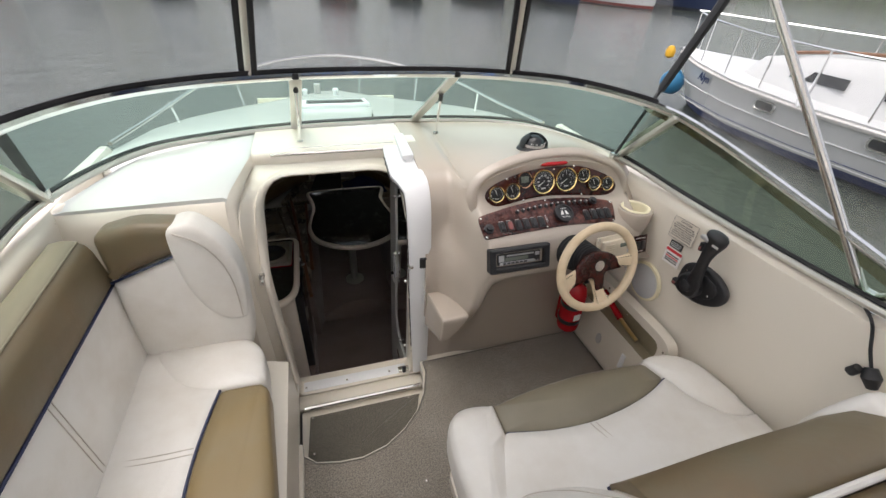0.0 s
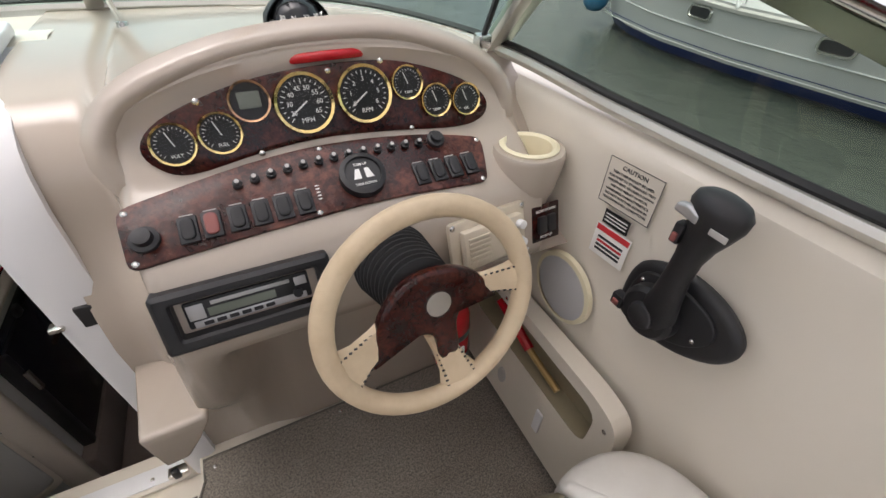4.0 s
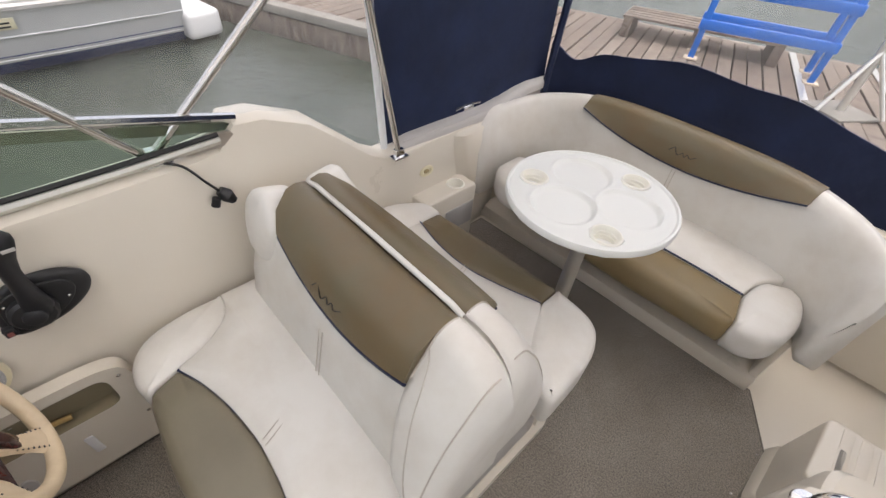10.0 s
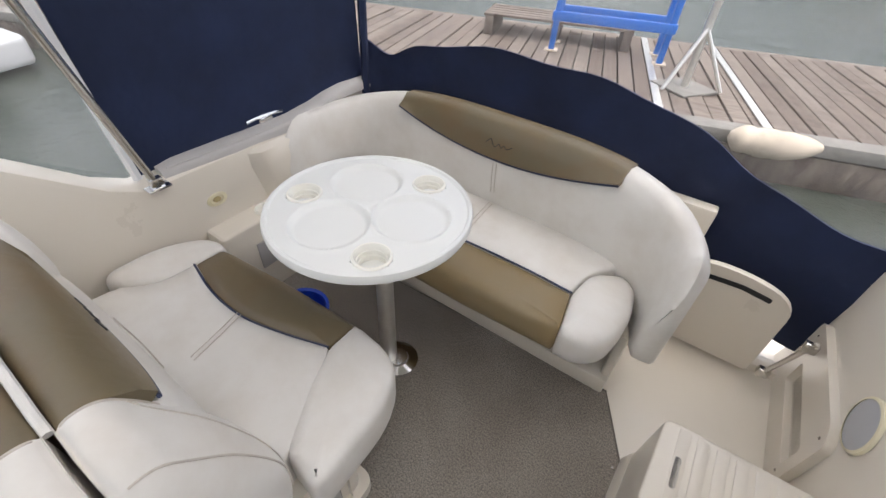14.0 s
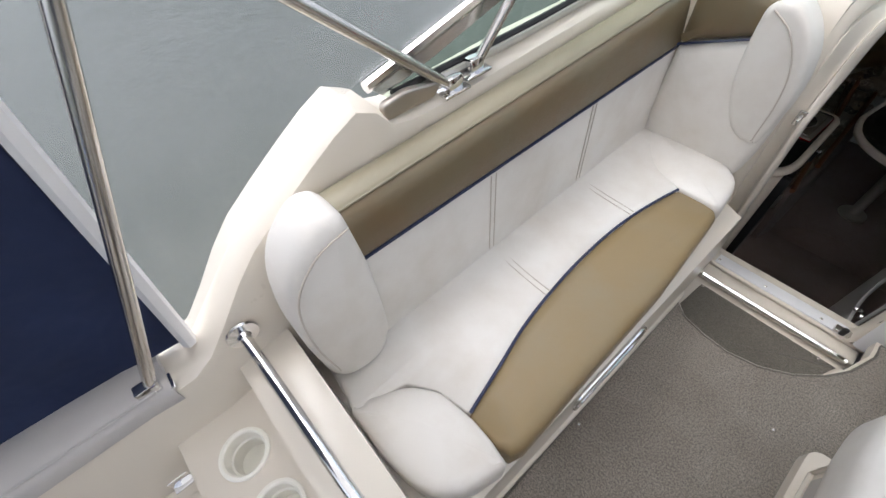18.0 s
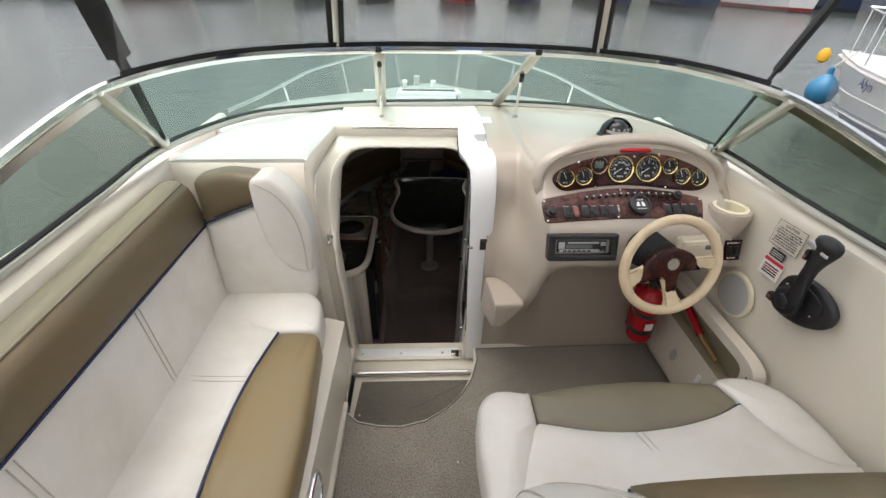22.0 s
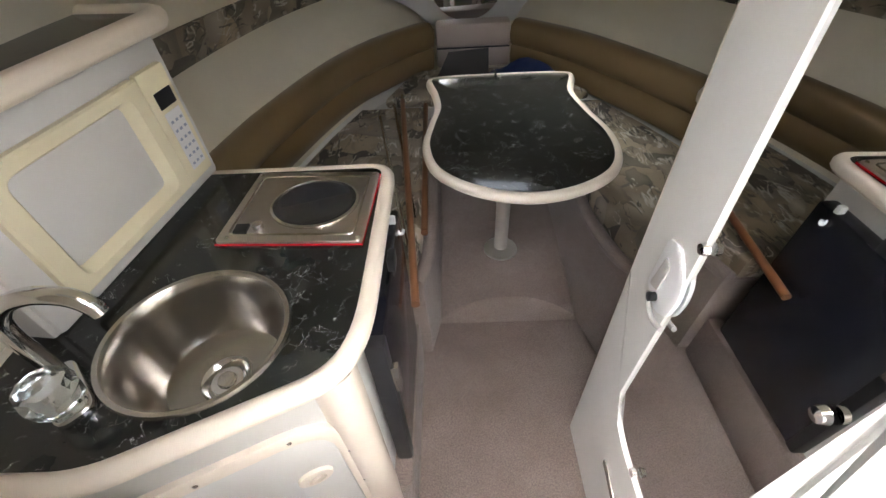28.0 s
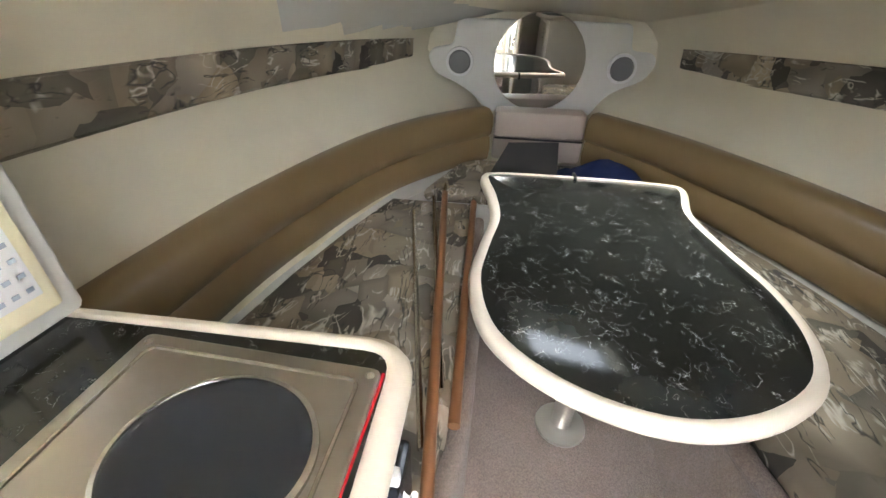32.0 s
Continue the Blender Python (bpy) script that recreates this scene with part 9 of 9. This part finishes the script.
loft(bulge, [[(1.25, y - 0.06, 0.02), (x, y - 0.06, 0.05), (x, y - 0.04, 0.36), (x + 0.004, y + 0.01, 0.55), (x + 0.014, y + 0.025, 0.612), (1.26, y + 0.03, 0.634)] for y, x in ((-0.535, 1.236), (-0.555, 1.222), (-0.60, 1.188), (-0.62, 1.182), (-0.70, 1.184), (-0.80, 1.20), (-0.90, 1.24))], False)
setting("quarter_moulding", bulge, GEL, "cream moulded stern quarter beside the bench", 60)
lamp = thing("courtesy_lamp", (1.21, -0.36, 0.49), "round cream courtesy lamp on the cockpit side", "lamp")
CLM = axes((1.222, -0.36, 0.487), (0, -1, 0), (0, 0, 1)) @ Matrix.Diagonal((1.25, 0.8, 1, 1))
part("rim", lathe(B(), [(0.036, 0.0), (0.034, 0.008), (0.022, 0.010), (0.018, 0.004), (0, 0.004)], 28, CLM), CREAMP, lamp)
part("lens", lathe(B(), [(0.014, 0.003), (0.012, 0.010), (0, 0.012)], 18, CLM), surface("amber_lens", (0.45, 0.36, 0.18), 0.3), lamp)
plug = thing("hanging_plug", (1.12, 0.62, 0.78), "black plug hanging on its lead from the cover frame", "plug")
part("lead", tube(B(), smooth_line([(1.150, 0.70, 0.95), (1.12, 0.64, 0.93), (1.105, 0.60, 0.87), (1.105, 0.575, 0.83)], 6), 0.004, 6), RUBBER, plug)
part("body", tube(B(), [(1.105, 0.575, 0.83), (1.10, 0.56, 0.81), (1.10, 0.545, 0.785)], [0.014, 0.022, 0.012], 12), BLACK, plug)
part("cap", tube(B(), [(1.095, 0.59, 0.815), (1.095, 0.60, 0.79)], 0.013, 10), BLACK, plug)


# ---- harbour ----
WZ, DZ = -0.10, 0.22
wat = B()
hull_line = [(1.40, -1.40), (1.39, -0.5), (1.33, 0.6), (1.24, 1.7), (1.17, 2.4), (1.10, 2.9), (0.98, 3.5), (0.80, 4.1), (0.66, 4.6), (0.3, 5.0), (-0.045, 5.1), (-0.39, 5.0), (-0.75, 4.6), (-0.89, 4.1), (-1.07, 3.5), (-1.19, 2.9), (-1.22, 2.4), (-1.20, 1.7), (-1.17, 0.6), (-1.13, -0.5), (-1.13, -1.40)]
ring = [(12 * math.cos(2 * math.pi * k / 24), 12 * math.sin(2 * math.pi * k / 24)) for k in range(24)]
holed(wat, ring, [hull_line], WZ)
loft(wat, [[(x * s, y * s, WZ) for x, y in ring] for s in (1, 5, 80)], True, False)
setting("water", wat, WATER, "grey-green rippled harbour water")
# bow rails of our own boat
for s in (-1, 1):
    br = thing("bow_rail", (s * 0.9, 3.5, 0.8), "pale stainless tubular bow rail on stanchions", "rail", "bow rails")
    pts = [(-0.02 + s * x, y, z) for x, y, z in ((1.06, 2.3, 0.94), (1.03, 2.7, 0.915), (0.98, 3.0, 0.915), (0.88, 3.4, 0.93), (0.68, 3.78, 0.94), (0.42, 4.12, 0.95), (0.15, 4.38, 0.94), (0.0, 4.42, 0.94))]
    part("tube", tube(B(), smooth_line(pts, 6), 0.0095, 8), STEEL, br)
    for x, y, z, zd in ((0.97, 3.05, 0.915, 0.82), (0.70, 3.75, 0.94, 0.72), (0.30, 4.24, 0.945, 0.66)):
        part("stanchion", tube(B(), [(-0.045 + s * x, y, z), (-0.045 + s * (x - 0.05), y - 0.10, zd)], 0.008, 8), STEEL, br)
wl_ = thing("anchor_windlass", (-0.03, 4.2, 0.655), "white windlass and cleats on the bow", "windlass")
part("drum", lathe(B(), [(0.032, 0.0), (0.026, 0.03), (0.03, 0.075), (0.0, 0.08)], 16, Matrix.Translation((-0.15, 4.28, 0.652))), GREYV, wl_)
for sx in (-0.26, 0.0):
    part("bollard", lathe(B(), [(0.022, 0.0), (0.018, 0.03), (0.028, 0.04), (0.02, 0.055), (0, 0.06)], 14, Matrix.Translation((sx, 4.12, 0.668))), WHITEP, wl_)
ant = thing("deck_peg", (0.09, 2.45, 0.925), "small chrome fitting on the foredeck", "fitting")
part("peg", lathe(B(), [(0.02, 0.0), (0.008, 0.02), (0.006, 0.075), (0, 0.078)], 10, Matrix.Translation((0.09, 2.45, 0.922))), CHROME, ant)


def yacht(name, m, length, beam, free, label, cabin=True, detail=1, stripe=BLUESTRIPE, paint=None, rake=0.3):
    """A moored motor yacht, bow along +y, its waterline at z 0."""
    y_ = thing(name, m.translation, label, "boat", "moored boats")
    st = [(0.0, 0.86, 1.0), (0.15, 0.95, 1.0), (0.4, 1.0, 1.02), (0.6, 0.93, 1.06), (0.75, 0.76, 1.12), (0.88, 0.46, 1.2), (0.96, 0.18, 1.26), (1.0, 0.02, 1.3)]
    for nm, z0, z1, mat in (("bottom", -0.3, 0.04, ANTIF), ("stripe", 0.04, 0.20, stripe), ("hull_side", 0.20, 1.0, paint or HULLN)):
        rows = []
        for u, w, h in st:
            def q(f):
                z = f * free * (h if f > 0.3 else 1)
                flare = 0.72 + 0.28 * max(0, min(1, f)) ** 0.6
                return beam / 2 * w * flare, z
            a, za = q(z0)
            b_, zb = q(z1)
            c_, zc = q((z0 + z1) / 2)
            yy = u * length * (1.0)
            ya, yb, yc_ = [yy - rake * (1 - min(f, 1.0)) * max(0.0, (u - 0.55) / 0.45) ** 2 for f in (z0, z1, (z0 + z1) / 2)]
            rows.append([m @ Vector(p) for p in ((a, ya, za), (c_, yc_, zc), (b_, yb, zb), (-b_, yb, zb), (-c_, yc_, zc), (-a, ya, za))])
        part(nm, loft(B(), rows), mat, y_)
    def side(f, u):
        w = np.interp(u, [s[0] for s in st], [s[1] for s in st])
        h = np.interp(u, [s[0] for s in st], [s[2] for s in st])
        return beam / 2 * w * (0.72 + 0.28 * f ** 0.6), f * free * h
    for sx in (-1, 1):
        part("rub_rail", tube(B(), [m @ Vector((sx * (side(0.93, u)[0] + 0.01), u * length, side(0.93, u)[1])) for u in np.linspace(0, 0.99, 16)], 0.028, 6), GREYV, y_)
        part("gunwale_rail", tube(B(), [m @ Vector((sx * (side(1, u)[0] - 0.08), u * length, side(1, u)[1] + 0.55)) for u in np.linspace(0.3, 0.99, 14)], 0.014, 6), CHROME, y_)
        for u in np.linspace(0.32, 0.97, 8 if detail else 3):
            part("stanchion", tube(B(), [m @ Vector((sx * (side(1, u)[0] - 0.08), u * length, side(1, u)[1] - 0.02)), m @ Vector((sx * (side(1, u)[0] - 0.08), u * length, side(1, u)[1] + 0.55))], 0.011, 6), CHROME, y_)
        for u in (0.30, 0.47, 0.66) if detail else ():
            x, z = side(0.78, u)
            d = side(0.78, u + 0.02)[0] - side(0.78, u - 0.02)[0]
            pm_ = m @ axes((sx * (x + 0.012), u * length, z), (sx * d, 0.04 * length, 0), (0, 0, 1))
            pl_ = part("porthole", tube(B(), [pm_ @ Vector((p.x, p.y, 0)) for p in rounded([(-0.14, -0.055), (0.14, -0.055), (0.14, 0.055), (-0.14, 0.055)], 0.05, 4)], 0.018, 6, True), STEEL, y_)
            part("port_glass", prism(B(), rounded([(-0.13, -0.048), (0.13, -0.048), (0.13, 0.048), (-0.13, 0.048)], 0.045, 4), -0.008, 0.008, pm_), DARKGLASS, pl_)
    if cabin:
        rows = []
        for u, w, h in ((0.12, 0.70, 1.9), (0.20, 0.74, 2.0), (0.48, 0.74, 2.0), (0.56, 0.72, 1.85), (0.66, 0.62, 1.25), (0.82, 0.36, 1.22), (0.86, 0.25, 1.15)):
            rows.append([m @ Vector((sx * beam / 2 * w * k, u * length, z * free)) for sx, k, z in ((1, 1, 0.98), (1, 0.93, h - 0.1), (1, 0.7, h), (-1, 0.7, h), (-1, 0.93, h - 0.1), (-1, 1, 0.98))])
        part("superstructure", loft(B(), rows), HULLN, y_)
        for sx in (-1, 1):
            for u0, u1 in ((0.16, 0.26), (0.28, 0.38), (0.40, 0.50)):
                part("cabin_window", loft(B(), [[m @ Vector((sx * (beam / 2 * 0.74 * k + off), u * length, z * free)) for k, z, off in ((0.985, 1.3, 0.012), (0.945, 1.75, 0.012), (0.92, 1.75, 0.0), (0.96, 1.3, 0.0))] for u in (u0, u1)]), DARKGLASS, y_)
    return y_


SIDE = pose(6.62, -0.5, WZ, 0, 0, 5)
big = yacht("motor_yacht", SIDE, 7.0, 2.75, 0.64, "white motor yacht with a blue stripe moored alongside", False, 1, BLUESTRIPE, None, 0.45)
def flank(u, f, off=0.0):
    """A place on the yacht's near side: how far along, how far up, and how far off it."""
    w = float(np.interp(u, (0, 0.15, 0.4, 0.6, 0.75, 0.88, 0.96, 1), (0.86, 0.95, 1.0, 0.93, 0.76, 0.46, 0.18, 0.02)))
    h = float(np.interp(u, (0, 0.15, 0.4, 0.6, 0.75, 0.88, 0.96, 1), (1.0, 1.0, 1.02, 1.06, 1.12, 1.2, 1.26, 1.3)))
    return Vector((-2.75 / 2 * w * (0.72 + 0.28 * f ** 0.6) - off, u * 7.0, f * 0.64 * h))


def flank_axes(u, f, off):
    return SIDE @ axes(flank(u, f, off), flank(u - 0.03, f) - flank(u + 0.03, f), flank(u, f + 0.1) - flank(u, f - 0.1))


words("Alyn", 0.17, flank_axes(0.835, 0.80, 0.025), BLUESTRIPE, big, "name", 0.004, 0.35)
for f, r in ((0.245, 0.006), (0.30, 0.005)):
    part("pinstripe", tube(B(), [SIDE @ flank(u, f, 0.012) for u in np.linspace(0.0, 0.97, 24)], r, 5), WHITEINK if f < 0.28 else BLUESTRIPE, big, "thin line above the waterline")
part("chine", tube(B(), [SIDE @ flank(u, 0.56, 0.006) for u in np.linspace(0.0, 0.97, 24)], 0.010, 5), HULLN, big)
part("coachroof", loft(B(), [[SIDE @ Vector((sx * w, y, z)) for sx, z in ((-1, 0.60), (-0.94, 0.62 + h * 0.7), (-0.80, 0.62 + h), (0.80, 0.62 + h), (0.94, 0.62 + h * 0.7), (1, 0.60))] for y, w, h in ((0.5, 1.0, 0.62), (2.0, 1.02, 0.62), (3.6, 0.98, 0.56), (4.6, 0.80, 0.48), (5.3, 0.55, 0.36), (5.6, 0.42, 0.1))]), HULLN, big, "white coachroof")
for y0, y1, x0_, x1_ in ((4.05, 4.75, 0.90, 0.73), (2.75, 3.65, 1.0, 0.965), (1.1, 2.3, 1.015, 1.01)):
    part("slot_window", loft(B(), [[SIDE @ Vector((-(x * k) - 0.010, y, z)) for k, z in ((0.985, 0.84), (0.96, 0.95), (0.93, 0.95), (0.95, 0.84))] for y, x in ((y0, x0_), ((y0 + y1) / 2, (x0_ + x1_) / 2), (y1, x1_))]), DARKGLASS, big)
part("teak_rail", tube(B(), [SIDE @ Vector((-(0.80 - 0.09 * max(0, y - 3.0) ** 1.4), y, 1.27 + z)) for y, z in ((0.6, 0.02), (1.5, 0.04), (2.6, 0.03), (3.6, -0.03), (4.4, -0.10), (5.0, -0.20))], 0.020, 6), TEAK, big, "varnished grab rail")
for u in (0.42, 0.60):
    part("fender_hook", tube(B(), smooth_line([SIDE @ (flank(u, 1.0) + Vector(q)) for q in ((0.10, 0, 0.55), (0.09, 0, 0.30), (0.02, 0, 0.06), (-0.02, 0, -0.02), (-0.015, 0.03, 0.05))], 4), 0.012, 6), WHITEP, big, "white bent rod")
vp_m = flank_axes(0.235, 0.74, 0.012)
vp = part("vent_panel", box(B(), -0.22, 0.22, -0.05, 0.05, 0.0, 0.012, 0.003, vp_m), CREAMP, big, "louvred vent panel")
for k in range(4):
    part("louvre", box(B(), -0.19 + 0.1 * (k % 2) * 2, -0.02 + 0.1 * (k % 2) * 2, -0.03 + 0.035 * (k // 2), -0.015 + 0.035 * (k // 2), 0.011, 0.015, 0, vp_m), BLACK, vp)
part("bathing_platform", pad(B(), rounded([(-1.05, -0.42), (1.05, -0.42), (1.15, 0.02), (-1.15, 0.02)], 0.10, 4), 0.26, 0.05, SIDE @ Matrix.Translation((0, 0, 0.06))), HULLN, big, "white moulded stern platform")
for u in (0.35, 0.48):
    part("rigging_wire", tube(B(), [SIDE @ Vector((-1.15, 7.0 * u, 0.64)), SIDE @ Vector((-0.2, 3.0, 7.5))], 0.008, 5), STEEL, big)
fnd = thing("ball_fender", SIDE @ Vector((-0.45, 6.55, 0.5)), "large round blue rubber fender hanging at the bow", "fender")
fp_ = SIDE @ Vector((-0.46, 6.62, 0.36))
part("ball", lathe(B(), [(0.0, -0.19), (0.095, -0.17), (0.165, -0.10), (0.19, 0.0), (0.165, 0.10), (0.095, 0.17), (0.04, 0.22), (0.035, 0.30), (0.0, 0.31)], 24, Matrix.Translation(fp_)), FENDER, fnd)
part("line", tube(B(), [fp_ + Vector((0, 0, 0.31)), fp_ + Vector((0.22, -0.05, 0.52))], 0.01, 6), ROPE, fnd)
buoy = thing("marker_buoy", SIDE @ Vector((-0.2, 7.2, 0.7)), "small yellow float hanging at the bow of the yacht", "buoy")
part("float", lathe(B(), [(0.0, -0.1), (0.07, -0.06), (0.08, 0.03), (0.04, 0.1), (0, 0.11)], 16, Matrix.Translation(SIDE @ Vector((-0.22, 7.05, 0.74)))), surface("yellow_float", (0.7, 0.38, 0.02), 0.4), buoy)

# dock across the stern
DK = Matrix.Translation((-0.05, -3.25, 0)) @ Matrix.Rotation(radians(17.4), 4, 'Z') @ Matrix.Diagonal((1, -1, 1, 1))


def dbox(bm, u0, u1, v0, v1, z0, z1, r=0.0):
    return box(bm, u0, u1, v0, v1, z0, z1, r, DK)


dock = thing("dock", (0, -5, WZ), "weathered plank dock with a grey kerb beam", "dock")
part("float", dbox(B(), -16, 24, 0.06, 2.75, WZ - 0.3, DZ - 0.055), CONC, dock, "dark floats under the planks")
part("fascia", dbox(B(), -16, 24, 0.0, 0.07, WZ - 0.02, DZ - 0.075, 0.008), PLANK, dock, "weathered fascia board")
part("kerb_beam", dbox(B(), -16, 24, -0.02, 0.16, DZ - 0.065, DZ + 0.035, 0.012), CONC, dock, "grey kerb beam")
part("far_beam", dbox(B(), -16, 24, 2.76, 2.90, WZ - 0.1, DZ - 0.01, 0.012), PLANK, dock)
meshes = []
for v in range(4):
    bm = B()
    random.seed(v)
    dbox(bm, -0.066, 0.066, 0.17, 2.75, -0.05, random.uniform(-0.004, 0.004), 0.006)
    bmesh.ops.recalc_face_normals(bm, faces=bm.faces[:])
    me = bpy.data.meshes.new("plank")
    bm.to_mesh(me)
    bm.free()
    me.materials.append(PLANK)
    meshes.append(me)
random.seed(11)
along = (DK @ Vector((1, 0, 0)) - DK @ Vector((0, 0, 0)))
for k in range(120):
    ob = new("plank", meshes[k % 4])
    ob.matrix_basis = Matrix.Translation(along * (-5.5 + k * 0.146) + Vector((0, 0, DZ + random.uniform(-0.006, 0.004))))
    adopt(ob, dock)
for u in (-0.70, 0.09):
    part("metal_strip", dbox(B(), u - 0.035, u + 0.035, 0.16, 2.75, DZ + 0.004, DZ + 0.014, 0.003), ALU, dock, "pale metal strip")
BLUEEN = surface("blue_enamel", (0.01, 0.15, 0.60), 0.35, stain=0.2, stain_scale=8)
bf = thing("blue_trestle", DK @ Vector((0.55, 1.7, DZ)), "bright blue painted trestle standing on the dock", "trestle")
for u in (0.0, 1.13):
    for v in (1.62, 2.0):
        part("leg", dbox(B(), u - 0.03, u + 0.03, v - 0.03, v + 0.03, DZ, DZ + 0.85, 0.006), BLUEEN, bf)
        part("foot", dbox(B(), u - 0.07, u + 0.07, v - 0.06, v + 0.06, DZ, DZ + 0.02, 0.004), FOAM, bf, "rusty foot plate")
for z, v in ((0.30, 1.60), (0.62, 1.60), (0.30, 2.0), (0.62, 2.0)):
    part("bar", dbox(B(), -0.05, 1.18, v - 0.025, v + 0.025, DZ + z, DZ + z + 0.09, 0.006), BLUEEN, bf)
crate = thing("wooden_pallet", DK @ Vector((1.7, 2.1, DZ)), "weathered wooden pallet lying behind the trestle", "pallet")
for k in range(5):
    part("board", dbox(B(), 0.3, 2.0, 1.95 + 0.13 * k, 2.05 + 0.13 * k, DZ + 0.20, DZ + 0.225, 0.003), PLANK, crate)
for u in (0.35, 1.15, 1.93):
    part("bearer", dbox(B(), u - 0.05, u + 0.05, 1.95, 2.6, DZ + 0.0, DZ + 0.20, 0.004), PLANK, crate)
stn = thing("mast_stand", DK @ Vector((-0.17, 0.93, DZ)), "grey steel stand on a square foot plate", "stand")
SM = DK @ Matrix.Translation((-0.17, 0.93, DZ)) @ Matrix.Rotation(0.9, 4, 'Z')
part("foot", box(B(), -0.21, 0.21, -0.21, 0.21, 0.0, 0.025, 0.008, SM), CONC, stn)
part("pole", tube(B(), [SM @ Vector((0, 0, 0.02)), SM @ Vector((0.03, 0.02, 1.2))], 0.032, 10), ALU, stn)
for a in (0.4, 2.5, 4.6):
    part("leg", tube(B(), [SM @ Vector((0.30 * math.cos(a), 0.30 * math.sin(a), 0.03)), SM @ Vector((0, 0, 0.5))], 0.017, 8), ALU, stn)
ff = thing("dock_fender", DK @ Vector((-0.65, -0.08, DZ)), "grubby pale foam fender tied to the dock edge", "fender")
part("foam", tube(B(), smooth_line([DK @ Vector(p) for p in ((-0.36, -0.10, DZ + 0.03), (-0.50, -0.13, DZ + 0.02), (-0.72, -0.13, DZ + 0.02), (-0.95, -0.09, DZ + 0.03))], 4), [0.03, 0.07] + [0.095, 0.10, 0.09, 0.10, 0.105, 0.095, 0.1, 0.09, 0.08] + [0.06, 0.03], 12), FOAM, ff)
df = thing("dock_ball_fender", DK @ Vector((-2.1, -0.1, DZ)), "blue round fender on the dock edge", "fender")
part("ball", lathe(B(), [(0.0, -0.2), (0.12, -0.17), (0.19, -0.08), (0.2, 0.04), (0.13, 0.17), (0.05, 0.22), (0.0, 0.26)], 20, Matrix.Translation(DK @ Vector((-2.1, -0.12, DZ + 0.04)))), FENDER, df)
# moored boats across the basin
NAVYH = surface("navy_hull_paint", (0.02, 0.03, 0.07), 0.3)
REDH = surface("red_boot_top", (0.25, 0.03, 0.03), 0.4)
for k, (x, y, r, ln, be, fr_) in enumerate(((-19, 19, 172, 7, 2.6, 1.1), (-14.5, 20.5, 184, 8, 2.8, 1.2), (-10.5, 19.5, 178, 7, 2.5, 1.0), (-6.3, 20, 186, 7.5, 2.7, 1.1), (-2.4, 19.3, 176, 7, 2.5, 1.0), (1.8, 20.2, 181, 8, 2.8, 1.2), (5.7, 19.4, 174, 7, 2.5, 1.0), (9.8, 20.4, 183, 7.5, 2.7, 1.1), (14.2, 19.2, 178, 7.5, 2.7, 1.1), (18.6, 20, 184, 8, 2.8, 1.2), (23, 18, 170, 8, 2.8, 1.2))):
    yacht("moored_boat", pose(x * 1.25, y + 16, WZ, 0, 0, r), ln, be, fr_, "cruiser moored on the far side of the basin", True, 0, (ANTIF, REDH, ANTIF, ANTIF)[k % 4], (NAVYH, NAVYH, HULLN, NAVYH, HULLN, NAVYH, NAVYH)[k % 7])
quayf = B()
box(quayf, -50, 50, 45, 47, WZ - 0.3, WZ + 0.5, 0.02)
setting("far_pontoon", quayf, CONC, "concrete pontoon on the far side of the basin")
hill = B()
random.seed(21)
rows = []
for i in range(64):
    a = 2 * math.pi * i / 64
    r0 = 120
    h = 14 + 6 * math.sin(i * 0.7) + random.uniform(-3, 3)
    rows.append([(r0 * math.cos(a), r0 * math.sin(a), WZ), (r0 * 1.05 * math.cos(a), r0 * 1.05 * math.sin(a), h * 0.6), (r0 * 1.12 * math.cos(a), r0 * 1.12 * math.sin(a), h)])
rows.append(rows[0])
loft(hill, rows, False)
setting("backdrop", hill, FOLI, "distant wooded shore round the harbour")
